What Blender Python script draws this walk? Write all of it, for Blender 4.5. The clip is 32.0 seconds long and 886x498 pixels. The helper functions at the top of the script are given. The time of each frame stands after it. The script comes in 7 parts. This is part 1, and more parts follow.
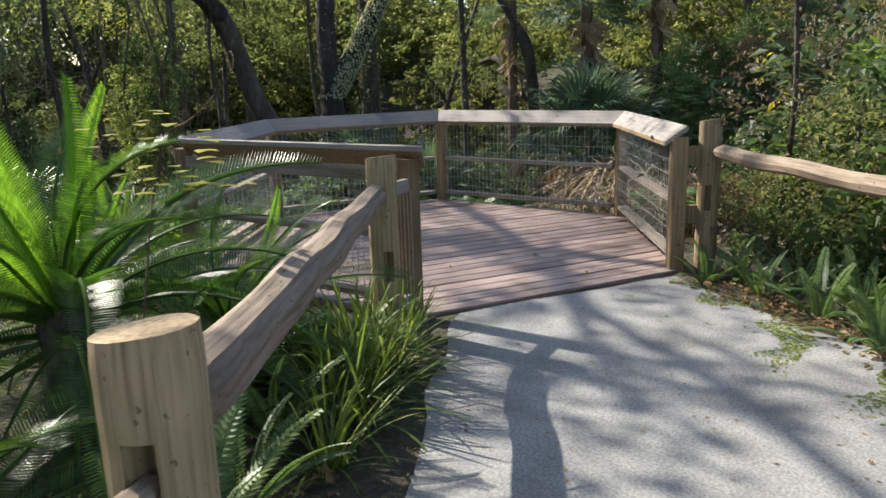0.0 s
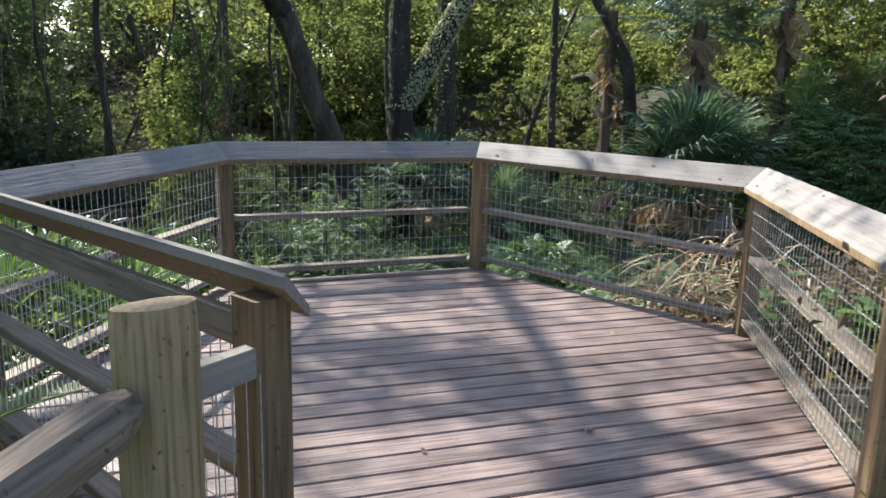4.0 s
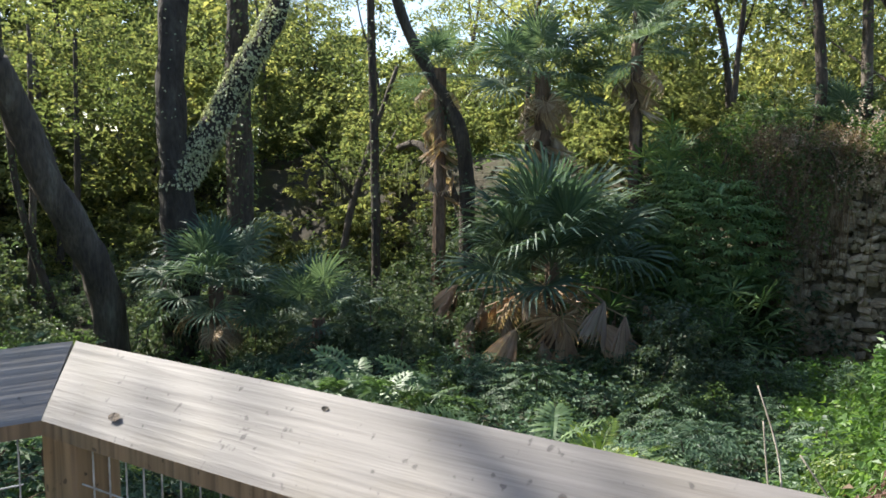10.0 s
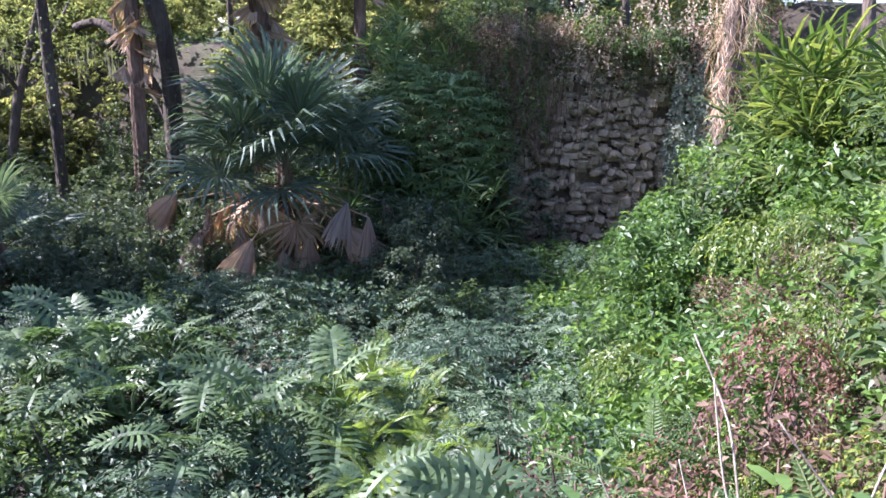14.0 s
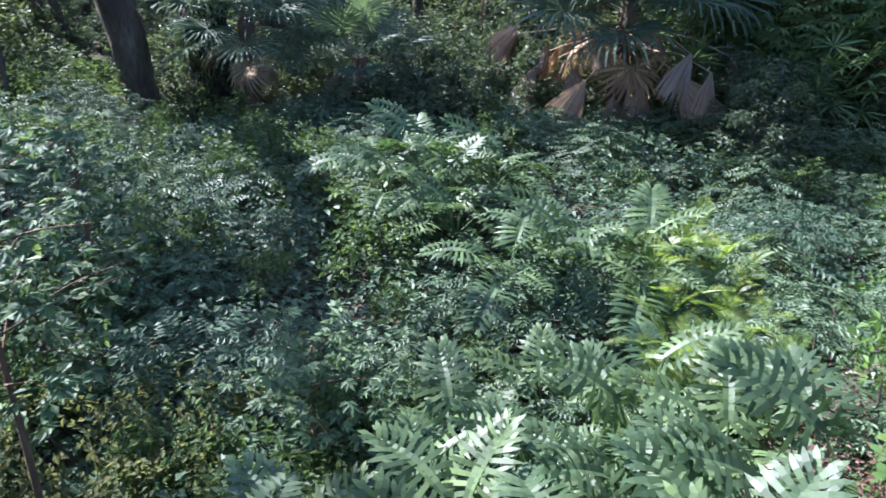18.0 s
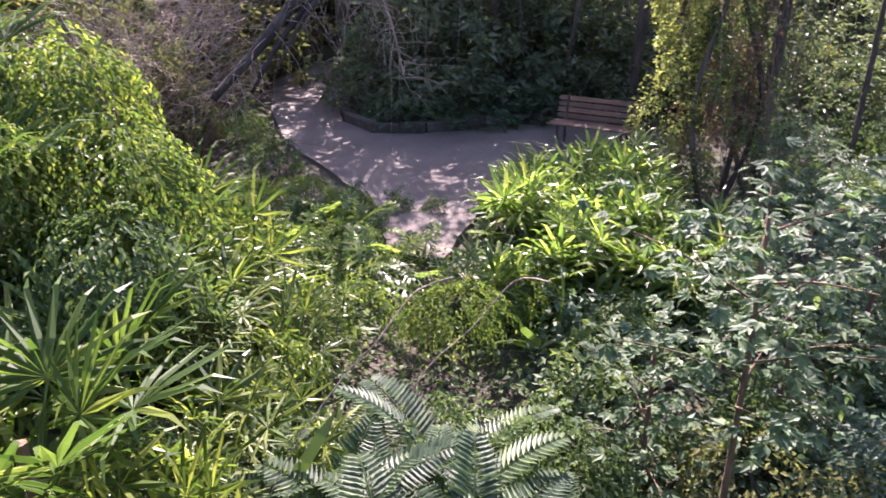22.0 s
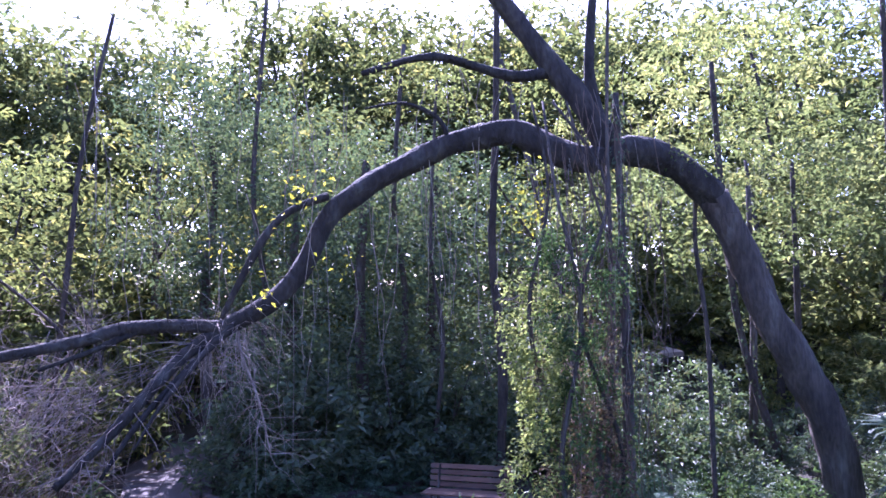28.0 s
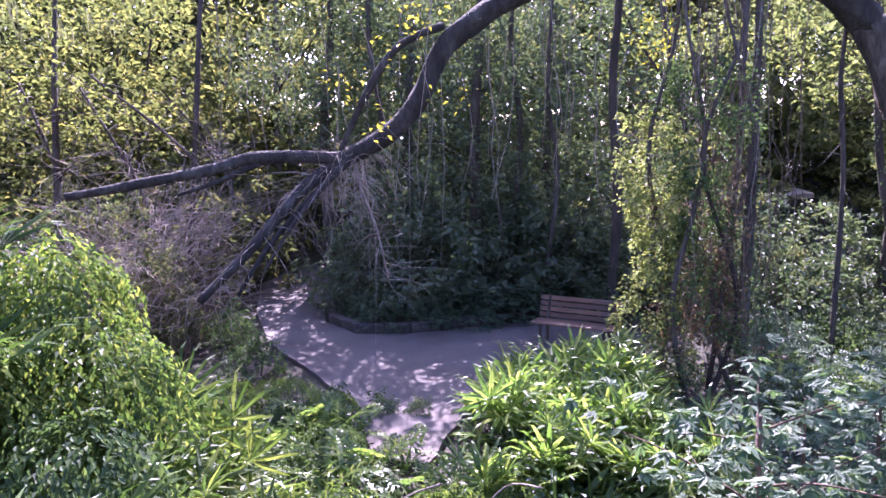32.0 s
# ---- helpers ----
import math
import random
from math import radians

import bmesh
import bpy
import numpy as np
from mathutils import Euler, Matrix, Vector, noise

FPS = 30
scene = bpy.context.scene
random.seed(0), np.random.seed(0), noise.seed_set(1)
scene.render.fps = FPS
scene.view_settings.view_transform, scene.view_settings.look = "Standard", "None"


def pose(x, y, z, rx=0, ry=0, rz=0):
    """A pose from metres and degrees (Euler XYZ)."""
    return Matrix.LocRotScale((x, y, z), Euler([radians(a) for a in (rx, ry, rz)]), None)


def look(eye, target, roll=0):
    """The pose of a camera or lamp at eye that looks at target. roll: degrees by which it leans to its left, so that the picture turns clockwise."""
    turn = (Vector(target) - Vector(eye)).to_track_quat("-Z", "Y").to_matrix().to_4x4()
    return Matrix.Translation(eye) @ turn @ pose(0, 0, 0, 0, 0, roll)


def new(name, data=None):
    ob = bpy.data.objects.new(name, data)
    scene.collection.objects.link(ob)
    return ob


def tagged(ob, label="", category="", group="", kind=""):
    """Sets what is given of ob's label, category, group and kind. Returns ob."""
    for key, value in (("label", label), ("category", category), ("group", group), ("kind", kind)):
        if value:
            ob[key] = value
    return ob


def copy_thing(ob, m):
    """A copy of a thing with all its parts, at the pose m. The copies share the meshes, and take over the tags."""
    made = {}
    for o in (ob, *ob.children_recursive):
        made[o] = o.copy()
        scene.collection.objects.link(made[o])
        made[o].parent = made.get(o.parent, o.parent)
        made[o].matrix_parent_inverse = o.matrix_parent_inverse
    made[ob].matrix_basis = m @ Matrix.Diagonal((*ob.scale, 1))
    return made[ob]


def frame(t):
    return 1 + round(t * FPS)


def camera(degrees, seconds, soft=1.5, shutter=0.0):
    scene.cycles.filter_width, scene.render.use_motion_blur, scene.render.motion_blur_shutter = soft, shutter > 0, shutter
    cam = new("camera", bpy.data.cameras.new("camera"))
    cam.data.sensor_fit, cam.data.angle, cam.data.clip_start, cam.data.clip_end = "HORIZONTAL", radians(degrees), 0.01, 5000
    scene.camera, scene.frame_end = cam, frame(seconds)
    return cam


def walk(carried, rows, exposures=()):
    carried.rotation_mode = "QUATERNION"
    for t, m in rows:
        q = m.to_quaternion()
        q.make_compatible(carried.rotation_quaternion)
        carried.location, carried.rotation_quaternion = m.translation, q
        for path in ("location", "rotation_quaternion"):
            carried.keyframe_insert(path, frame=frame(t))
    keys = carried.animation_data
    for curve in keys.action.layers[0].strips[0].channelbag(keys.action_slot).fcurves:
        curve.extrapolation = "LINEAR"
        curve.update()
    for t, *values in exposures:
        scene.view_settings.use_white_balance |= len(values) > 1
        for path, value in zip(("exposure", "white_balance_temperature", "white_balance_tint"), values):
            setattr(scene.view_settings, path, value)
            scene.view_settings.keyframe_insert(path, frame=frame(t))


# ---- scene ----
cam = camera(61.5, 32.0, soft=1.6, shutter=0.2)
PATH = [
    (0, (5.355, -7.172, 1.471), (4.191, -5.61, 1.017), -1.7),
    (0.5, (5.26, -6.863, 1.452), (4.146, -5.262, 1.008), -1.5),
    (1, (5.191, -6.501, 1.459), (4.102, -4.881, 1.026), -1.1),
    (1.5, (5.051, -6.165, 1.462), (3.951, -4.548, 1.044), -0.5),
    (2, (4.895, -5.874, 1.479), (3.776, -4.266, 1.076), 0.3),
    (2.5, (4.706, -5.522, 1.503), (3.56, -3.93, 1.113), 0.8),
    (3, (4.476, -5.256, 1.507), (3.29, -3.695, 1.115), 1.1),
    (3.5, (4.237, -4.961, 1.503), (2.982, -3.457, 1.101), 1.2),
    (4, (4.029, -4.641, 1.5), (2.686, -3.221, 1.076), 1.6),
    (4.5, (3.85, -4.358, 1.504), (2.41, -3.046, 1.053), 0.6),
    (6.5, (3.206, -2.794, 1.338), (1.728, -1.541, 0.845), 2.0),
    (7, (3.049, -2.475, 1.347), (1.628, -1.145, 0.887), 1.4),
    (7.5, (2.727, -2.13, 1.391), (1.362, -0.726, 0.983), 1.2),
    (8, (2.459, -1.807, 1.396), (1.15, -0.336, 1.047), 1.1),
    (8.5, (2.207, -1.52, 1.425), (0.959, 0.016, 1.139), 0.7),
    (9, (1.91, -1.312, 1.435), (0.729, 0.283, 1.196), 0.5),
    (9.5, (1.681, -1.098, 1.436), (0.573, 0.553, 1.217), 0.4),
    (10, (1.416, -0.86, 1.453), (0.408, 0.852, 1.227), 0.5),
    (10.5, (1.217, -0.774, 1.467), (0.299, 0.984, 1.208), 0.7),
    (11, (1.034, -0.632, 1.465), (0.192, 1.158, 1.165), 0.7),
    (11.5, (0.854, -0.437, 1.46), (0.093, 1.381, 1.119), 0.8),
    (12, (0.662, -0.314, 1.461), (-0.011, 1.53, 1.081), 0.4),
    (12.5, (0.514, -0.23, 1.473), (-0.061, 1.641, 1.064), 0.2),
    (13, (0.421, -0.125, 1.471), (-0.025, 1.775, 1.035), -0.1),
    (13.5, (0.351, -0.079, 1.475), (0.052, 1.843, 1.008), -0.1),
    (15.5, (0.146, -0.119, 1.561), (0.0, 1.764, 0.903), 3.2),
    (16, (0.14, -0.119, 1.557), (-0.07, 1.73, 0.824), 3.6),
    (16.5, (0.14, -0.113, 1.545), (-0.208, 1.68, 0.73), 3.4),
    (17, (0.132, -0.106, 1.543), (-0.393, 1.618, 0.674), 3.4),
    (17.5, (0.12, -0.113, 1.539), (-0.604, 1.518, 0.635), 3.1),
    (18, (0.118, -0.114, 1.538), (-0.799, 1.407, 0.617), 2.7),
    (18.5, (0.115, -0.113, 1.536), (-0.988, 1.279, 0.617), 2.2),
    (19, (0.114, -0.114, 1.537), (-1.158, 1.131, 0.627), 1.5),
    (19.5, (0.114, -0.117, 1.538), (-1.332, 0.928, 0.634), 0.5),
    (20, (0.114, -0.12, 1.537), (-1.482, 0.668, 0.624), -0.5),
    (20.5, (0.115, -0.122, 1.538), (-1.575, 0.416, 0.613), -1.2),
    (21, (0.113, -0.123, 1.537), (-1.634, 0.196, 0.615), -1.5),
    (21.5, (0.109, -0.124, 1.535), (-1.682, -0.002, 0.653), -1.4),
    (22, (0.104, -0.126, 1.533), (-1.725, -0.197, 0.729), -1.2),
    (22.5, (0.102, -0.128, 1.534), (-1.751, -0.364, 0.821), -0.6),
    (23, (0.1, -0.129, 1.535), (-1.767, -0.524, 0.935), 0.1),
    (23.5, (0.1, -0.13, 1.535), (-1.774, -0.623, 1.038), 0.5),
    (24, (0.099, -0.13, 1.536), (-1.787, -0.66, 1.134), 0.5),
    (24.5, (0.099, -0.13, 1.536), (-1.81, -0.64, 1.225), 0.4),
    (25, (0.098, -0.13, 1.536), (-1.839, -0.575, 1.318), 0.4),
    (25.5, (0.097, -0.13, 1.537), (-1.868, -0.482, 1.409), 0.3),
    (26, (0.095, -0.13, 1.537), (-1.893, -0.35, 1.509), 0.2),
    (26.5, (0.092, -0.13, 1.537), (-1.906, -0.183, 1.61), -0.3),
    (28.5, (0.095, -0.128, 1.538), (-1.872, 0.219, 1.641), -2.4),
    (29, (0.095, -0.128, 1.538), (-1.877, 0.201, 1.556), -2.5),
    (29.5, (0.095, -0.128, 1.537), (-1.883, 0.157, 1.457), -2.5),
    (30, (0.095, -0.128, 1.537), (-1.884, 0.097, 1.353), -2.3),
    (30.5, (0.095, -0.128, 1.537), (-1.882, 0.031, 1.276), -2.1),
    (31, (0.095, -0.128, 1.537), (-1.88, -0.042, 1.232), -1.7),
    (31.5, (0.096, -0.129, 1.537), (-1.88, -0.109, 1.226), -1.5),
    (32, (0.096, -0.129, 1.537), (-1.882, -0.15, 1.242), -1.4),
]
EXPOSURES = [(0, 1.15, 6400, 10), (4, 1.34, 6000, 8), (7, 1.12, 5850, 12), (9, 1.32, 6000, 10), (11, 1.67, 6300, 8), (12, 1.97, 5900, 18), (13, 2.12, 5500, 29), (16, 1.87, 5400, 36), (17, 1.77, 5300, 23), (18, 2.03, 5300, 23), (19, 2.27, 5500, 25), (20, 2.31, 6150, 31), (22, 2.36, 6200, 40), (23, 2.5, 5850, 40), (25, 2.5, 5400, 50), (26, 2.52, 5130, 55), (29, 2.22, 4800, 50), (31, 2.36, 5320, 56), (32, 2.5, 5350, 55)]
walk(cam, [(t, look(eye, target, roll)) for t, eye, target, roll in PATH], EXPOSURES)

# Sun high over the ravine, sky above
SUN_TO = Vector((-1.14, -0.015, 1.0)).normalized()
world = bpy.data.worlds.new("sky")
scene.world = world
world.use_nodes = True
wn = world.node_tree.nodes
sky = wn.new("ShaderNodeTexSky")
sky.sky_type, sky.sun_disc = "NISHITA", False
sky.sun_elevation, sky.sun_rotation = math.asin(SUN_TO.z), math.atan2(SUN_TO.x, SUN_TO.y)
sky.air_density, sky.dust_density, sky.ozone_density = 1.0, 1.5, 1.0
world.node_tree.links.new(sky.outputs[0], wn["Background"].inputs[0])
wn["Background"].inputs[1].default_value = 0.11
sun_data = bpy.data.lights.new("sun", "SUN")
sun_data.energy, sun_data.angle, sun_data.color = 5.0, radians(0.5), (1.0, 0.93, 0.80)
sun = new("sun", sun_data)
sun.matrix_world = look(SUN_TO * 60, (0, 0, 0))


# ---------------------------------------------------------------- materials
def nodes_of(name):
    m = bpy.data.materials.new(name)
    m.use_nodes = True
    nt = m.node_tree
    return m, nt, nt.nodes["Principled BSDF"], nt.nodes["Material Output"]


def noise_node(nt, scale, detail=4.0, stretch=(1, 1, 1), coord="Object"):
    tc = nt.nodes.new("ShaderNodeTexCoord")
    mp = nt.nodes.new("ShaderNodeMapping")
    mp.inputs["Scale"].default_value = stretch
    n = nt.nodes.new("ShaderNodeTexNoise")
    n.inputs["Scale"].default_value, n.inputs["Detail"].default_value = scale, detail
    nt.links.new(tc.outputs[coord], mp.inputs[0])
    nt.links.new(mp.outputs[0], n.inputs["Vector"])
    return n


def ramp_node(nt, source, stops):
    r = nt.nodes.new("ShaderNodeValToRGB")
    while len(r.color_ramp.elements) < len(stops):
        r.color_ramp.elements.new(0.5)
    for e, (p, c) in zip(r.color_ramp.elements, stops):
        e.position, e.color = p, (*c, 1)
    nt.links.new(source, r.inputs[0])
    return r


def mixed(nt, a, b, fac, kind="MIX"):
    m = nt.nodes.new("ShaderNodeMix")
    m.data_type, m.blend_type = "RGBA", kind
    for key, v in ((0, fac), (6, a), (7, b)):
        if isinstance(v, (int, float)):
            m.inputs[key].default_value = v
        elif isinstance(v, tuple):
            m.inputs[key].default_value = (*v, 1)
        else:
            nt.links.new(v, m.inputs[key])
    return m.outputs[2]


def bump(nt, bsdf, height, strength, distance=0.01):
    b = nt.nodes.new("ShaderNodeBump")
    b.inputs["Strength"].default_value, b.inputs["Distance"].default_value = strength, distance
    nt.links.new(height, b.inputs["Height"])
    nt.links.new(b.outputs[0], bsdf.inputs["Normal"])


def leaf_mat(name, dark, light, rough=0.45, trans=0.4, tint=None, spot=None, gloss=0.5):
    """A leaf: glossy above, letting light through, each leaf and each plant of its own shade."""
    m, nt, p, out = nodes_of(name)
    geo = nt.nodes.new("ShaderNodeNewGeometry")
    inf = nt.nodes.new("ShaderNodeObjectInfo")
    col = ramp_node(nt, geo.outputs["Random Per Island"], [(0.0, dark), (0.75, light), (1.0, tint or light)]).outputs[0]
    vary = ramp_node(nt, inf.outputs["Random"], [(0.0, (0.72, 0.78, 0.8)), (1.0, (1.18, 1.12, 0.95))]).outputs[0]
    col = mixed(nt, col, vary, 1.0, "MULTIPLY")
    big = noise_node(nt, 2.3, 3.0, coord="Object")
    col = mixed(nt, col, spot or tuple(0.6 * c for c in light), ramp_node(nt, big.outputs[0], [(0.5, (0, 0, 0)), (0.75, (0.6, 0.6, 0.6))]).outputs[0])
    nt.links.new(col, p.inputs["Base Color"])
    p.inputs["Roughness"].default_value = rough
    p.inputs["Specular IOR Level"].default_value = gloss
    tr = nt.nodes.new("ShaderNodeBsdfTranslucent")
    nt.links.new(mixed(nt, col, (1.38, 1.45, 0.88), 1.0, "MULTIPLY"), tr.inputs[0])
    mx = nt.nodes.new("ShaderNodeMixShader")
    mx.inputs[0].default_value = trans
    nt.links.new(p.outputs[0], mx.inputs[1])
    nt.links.new(tr.outputs[0], mx.inputs[2])
    nt.links.new(mx.outputs[0], out.inputs[0])
    return m


def wood_mat(name, dark, light, along="X", rough=0.75, stain=(0.10, 0.09, 0.07), stain_at=0.62):
    """Sawn weathered timber with grain along one axis of the piece."""
    m, nt, p, out = nodes_of(name)
    stretch = {"X": (0.6, 14, 14), "Y": (14, 0.6, 14), "Z": (14, 14, 0.6)}[along]
    inf = nt.nodes.new("ShaderNodeObjectInfo")
    grain = noise_node(nt, 5.0, 9.0, stretch)
    blot = noise_node(nt, 3.1, 4.0)
    fleck = noise_node(nt, 45.0, 2.0)
    col = ramp_node(nt, grain.outputs[0], [(0.3, dark), (0.55, light), (0.75, tuple(1.15 * c for c in light))]).outputs[0]
    col = mixed(nt, col, stain, ramp_node(nt, blot.outputs[0], [(stain_at - 0.12, (0, 0, 0)), (stain_at + 0.15, (0.75, 0.75, 0.75))]).outputs[0])
    col = mixed(nt, col, tuple(0.45 * c for c in dark), ramp_node(nt, fleck.outputs[0], [(0.66, (0, 0, 0)), (0.72, (0.8, 0.8, 0.8))]).outputs[0])
    vary = ramp_node(nt, inf.outputs["Random"], [(0.0, (0.72, 0.70, 0.70)), (1.0, (1.2, 1.18, 1.15))]).outputs[0]
    nt.links.new(mixed(nt, col, vary, 1.0, "MULTIPLY"), p.inputs["Base Color"])
    p.inputs["Roughness"].default_value = rough
    bump(nt, p, grain.outputs[0], 0.5, 0.006)
    return m


def rough_mat(name, stops, scale, rough=0.9, strength=0.6, distance=0.03, fine=40.0, stretch=(1, 1, 1), metal=0.0):
    """Earth, bark, stone, concrete: large blotches over fine grain."""
    m, nt, p, out = nodes_of(name)
    a = noise_node(nt, scale, 6.0, stretch)
    b = noise_node(nt, fine, 4.0, stretch)
    inf = nt.nodes.new("ShaderNodeObjectInfo")
    col = ramp_node(nt, a.outputs[0], stops).outputs[0]
    col = mixed(nt, col, ramp_node(nt, b.outputs[0], [(0.35, (0.6, 0.6, 0.6)), (0.65, (1.25, 1.25, 1.25))]).outputs[0], 0.8, "MULTIPLY")
    vary = ramp_node(nt, inf.outputs["Random"], [(0.0, (0.75, 0.75, 0.75)), (1.0, (1.2, 1.2, 1.2))]).outputs[0]
    nt.links.new(mixed(nt, col, vary, 1.0, "MULTIPLY"), p.inputs["Base Color"])
    p.inputs["Roughness"].default_value, p.inputs["Metallic"].default_value = rough, metal
    bump(nt, p, b.outputs[0], strength, distance)
    return m


M_DECK = wood_mat("deck_boards", (0.075, 0.052, 0.045), (0.285, 0.215, 0.192), "X", 0.5, (0.11, 0.062, 0.04), 0.60)
M_RAIL = wood_mat("weathered_rail", (0.178, 0.160, 0.148), (0.232, 0.212, 0.198), "X", 0.7, (0.20, 0.17, 0.12))
M_RAIL2 = wood_mat("brown_rail", (0.15, 0.115, 0.085), (0.265, 0.215, 0.165), "X", 0.72, (0.15, 0.12, 0.06))
M_POST = wood_mat("weathered_post", (0.115, 0.077, 0.040), (0.255, 0.172, 0.092), "Z", 0.75, (0.12, 0.11, 0.06))
M_RUSTIC = wood_mat("split_log", (0.17, 0.118, 0.062), (0.35, 0.26, 0.15), "Z", 0.8, (0.16, 0.15, 0.06))
M_LOGRAIL = wood_mat("split_rail", (0.13, 0.095, 0.066), (0.275, 0.212, 0.158), "X", 0.8, (0.14, 0.11, 0.08))
M_BENCH = wood_mat("bench_wood", (0.10, 0.05, 0.03), (0.21, 0.115, 0.075), "X", 0.65)
M_WIRE = rough_mat("galvanised_wire", [(0.3, (0.42, 0.43, 0.43)), (0.7, (0.58, 0.59, 0.59))], 8, 0.45, 0.1, 0.001, metal=0.4)
M_CONC = rough_mat("path_concrete", [(0.3, (0.135, 0.133, 0.128)), (0.55, (0.225, 0.222, 0.215)), (0.75, (0.16, 0.157, 0.15))], 1.6, 0.85, 0.5, 0.006, 80)
M_PATH2 = rough_mat("ravine_path", [(0.3, (0.13, 0.105, 0.092)), (0.6, (0.20, 0.165, 0.145)), (0.8, (0.16, 0.128, 0.11))], 0.9, 0.9, 0.5, 0.008, 70)
M_SOIL = rough_mat("soil", [(0.3, (0.030, 0.024, 0.016)), (0.5, (0.055, 0.046, 0.028)), (0.7, (0.045, 0.055, 0.020))], 0.8, 0.95, 0.8, 0.05, 22)
M_STONE = rough_mat("field_stone", [(0.3, (0.24, 0.18, 0.115)), (0.55, (0.40, 0.32, 0.22)), (0.75, (0.50, 0.43, 0.33))], 2.2, 0.9, 0.7, 0.02, 26)
M_MORTAR = rough_mat("wall_earth", [(0.3, (0.10, 0.08, 0.055)), (0.7, (0.19, 0.15, 0.10))], 2.0, 0.95, 0.7, 0.03, 22)
M_BARK = rough_mat("bark", [(0.3, (0.045, 0.034, 0.026)), (0.55, (0.095, 0.074, 0.057)), (0.75, (0.15, 0.132, 0.105))], 3.0, 0.95, 1.0, 0.05, 20, (1, 1, 0.25))
M_DARKBARK = rough_mat("dark_bark", [(0.3, (0.022, 0.017, 0.014)), (0.55, (0.052, 0.042, 0.034)), (0.75, (0.085, 0.078, 0.066))], 3.0, 0.95, 1.0, 0.06, 14, (1, 1, 0.4))
M_BARK2 = rough_mat("reddish_bark", [(0.3, (0.09, 0.055, 0.035)), (0.6, (0.19, 0.125, 0.085)), (0.8, (0.24, 0.19, 0.14))], 3.0, 0.95, 1.0, 0.04, 18, (1, 1, 0.3))
M_TWIG = rough_mat("dry_twig", [(0.3, (0.22, 0.18, 0.14)), (0.7, (0.46, 0.41, 0.34))], 5.0, 0.9, 0.3, 0.005, 60)
M_KERB = rough_mat("kerb_stone", [(0.3, (0.06, 0.048, 0.042)), (0.7, (0.11, 0.092, 0.08))], 3.0, 0.9, 0.6, 0.01, 40)

L_OAK = leaf_mat("oak_leaf", (0.066, 0.082, 0.036), (0.145, 0.168, 0.075), 0.6, 0.62, (0.22, 0.21, 0.08), gloss=0.2)
# haze is put into the far foliage: a paler, greyer leaf colour
L_FAR_HAZE = leaf_mat("hazy_far_leaf", (0.095, 0.112, 0.055), (0.20, 0.215, 0.11), 0.7, 0.65, (0.35, 0.325, 0.15), gloss=0.12)
L_SHRUB = leaf_mat("shrub_leaf", (0.040, 0.072, 0.030), (0.108, 0.165, 0.070), 0.55, 0.38, (0.17, 0.23, 0.075), gloss=0.25)
L_COOL = leaf_mat("cool_leaf", (0.030, 0.062, 0.036), (0.100, 0.160, 0.094), 0.5, 0.3, (0.15, 0.22, 0.13), gloss=0.35)
L_BRIGHT = leaf_mat("vine_leaf", (0.074, 0.141, 0.041), (0.141, 0.240, 0.069), 0.42, 0.45, (0.17, 0.27, 0.04))
L_IVY = leaf_mat("ivy_leaf", (0.056, 0.085, 0.050), (0.118, 0.158, 0.092), 0.58, 0.35, (0.14, 0.15, 0.09))
L_PALM = leaf_mat("palm_leaf", (0.075, 0.120, 0.082), (0.150, 0.205, 0.150), 0.5, 0.35, gloss=0.35)
L_RHAPIS = leaf_mat("lady_palm_leaf", (0.05, 0.092, 0.022), (0.125, 0.185, 0.045), 0.42, 0.45, (0.27, 0.31, 0.08))
L_YOUNG = leaf_mat("young_palm_leaf", (0.04, 0.082, 0.018), (0.095, 0.155, 0.038), 0.45, 0.42, (0.24, 0.29, 0.06), gloss=0.3)
L_SAGO = leaf_mat("sago_leaf", (0.034, 0.080, 0.016), (0.075, 0.145, 0.028), 0.34, 0.4)
L_FERN = leaf_mat("fern_leaf", (0.071, 0.120, 0.044), (0.136, 0.204, 0.078), 0.45, 0.4)
L_PHILO = leaf_mat("philodendron_leaf", (0.045, 0.085, 0.035), (0.115, 0.18, 0.085), 0.48, 0.35, (0.16, 0.24, 0.10))
L_YELLOW = leaf_mat("yellow_leaf", (0.24, 0.24, 0.03), (0.42, 0.38, 0.05), 0.5, 0.5, (0.38, 0.29, 0.04))
L_DEAD = leaf_mat("dead_frond", (0.33, 0.22, 0.155), (0.56, 0.43, 0.34), 0.75, 0.25, (0.64, 0.54, 0.44), (0.34, 0.21, 0.14))
L_DRY = leaf_mat("dry_vine_leaf", (0.09, 0.055, 0.035), (0.20, 0.14, 0.10), 0.75, 0.25, (0.30, 0.24, 0.18), (0.16, 0.09, 0.07))
L_RED = leaf_mat("red_dry_leaf", (0.075, 0.035, 0.03), (0.17, 0.085, 0.07), 0.75, 0.25, (0.24, 0.16, 0.13), (0.13, 0.05, 0.04))
L_MOSS = leaf_mat("hanging_moss", (0.13, 0.135, 0.10), (0.26, 0.26, 0.20), 0.9, 0.4, (0.32, 0.31, 0.25), (0.20, 0.20, 0.15))
L_GRASS = leaf_mat("grass_blade", (0.10, 0.15, 0.03), (0.21, 0.27, 0.06), 0.45, 0.5, (0.36, 0.35, 0.11))
# dry grey-green scrub, its colour paled for hazy light
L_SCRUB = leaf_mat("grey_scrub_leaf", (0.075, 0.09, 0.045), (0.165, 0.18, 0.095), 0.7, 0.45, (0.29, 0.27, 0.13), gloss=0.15)
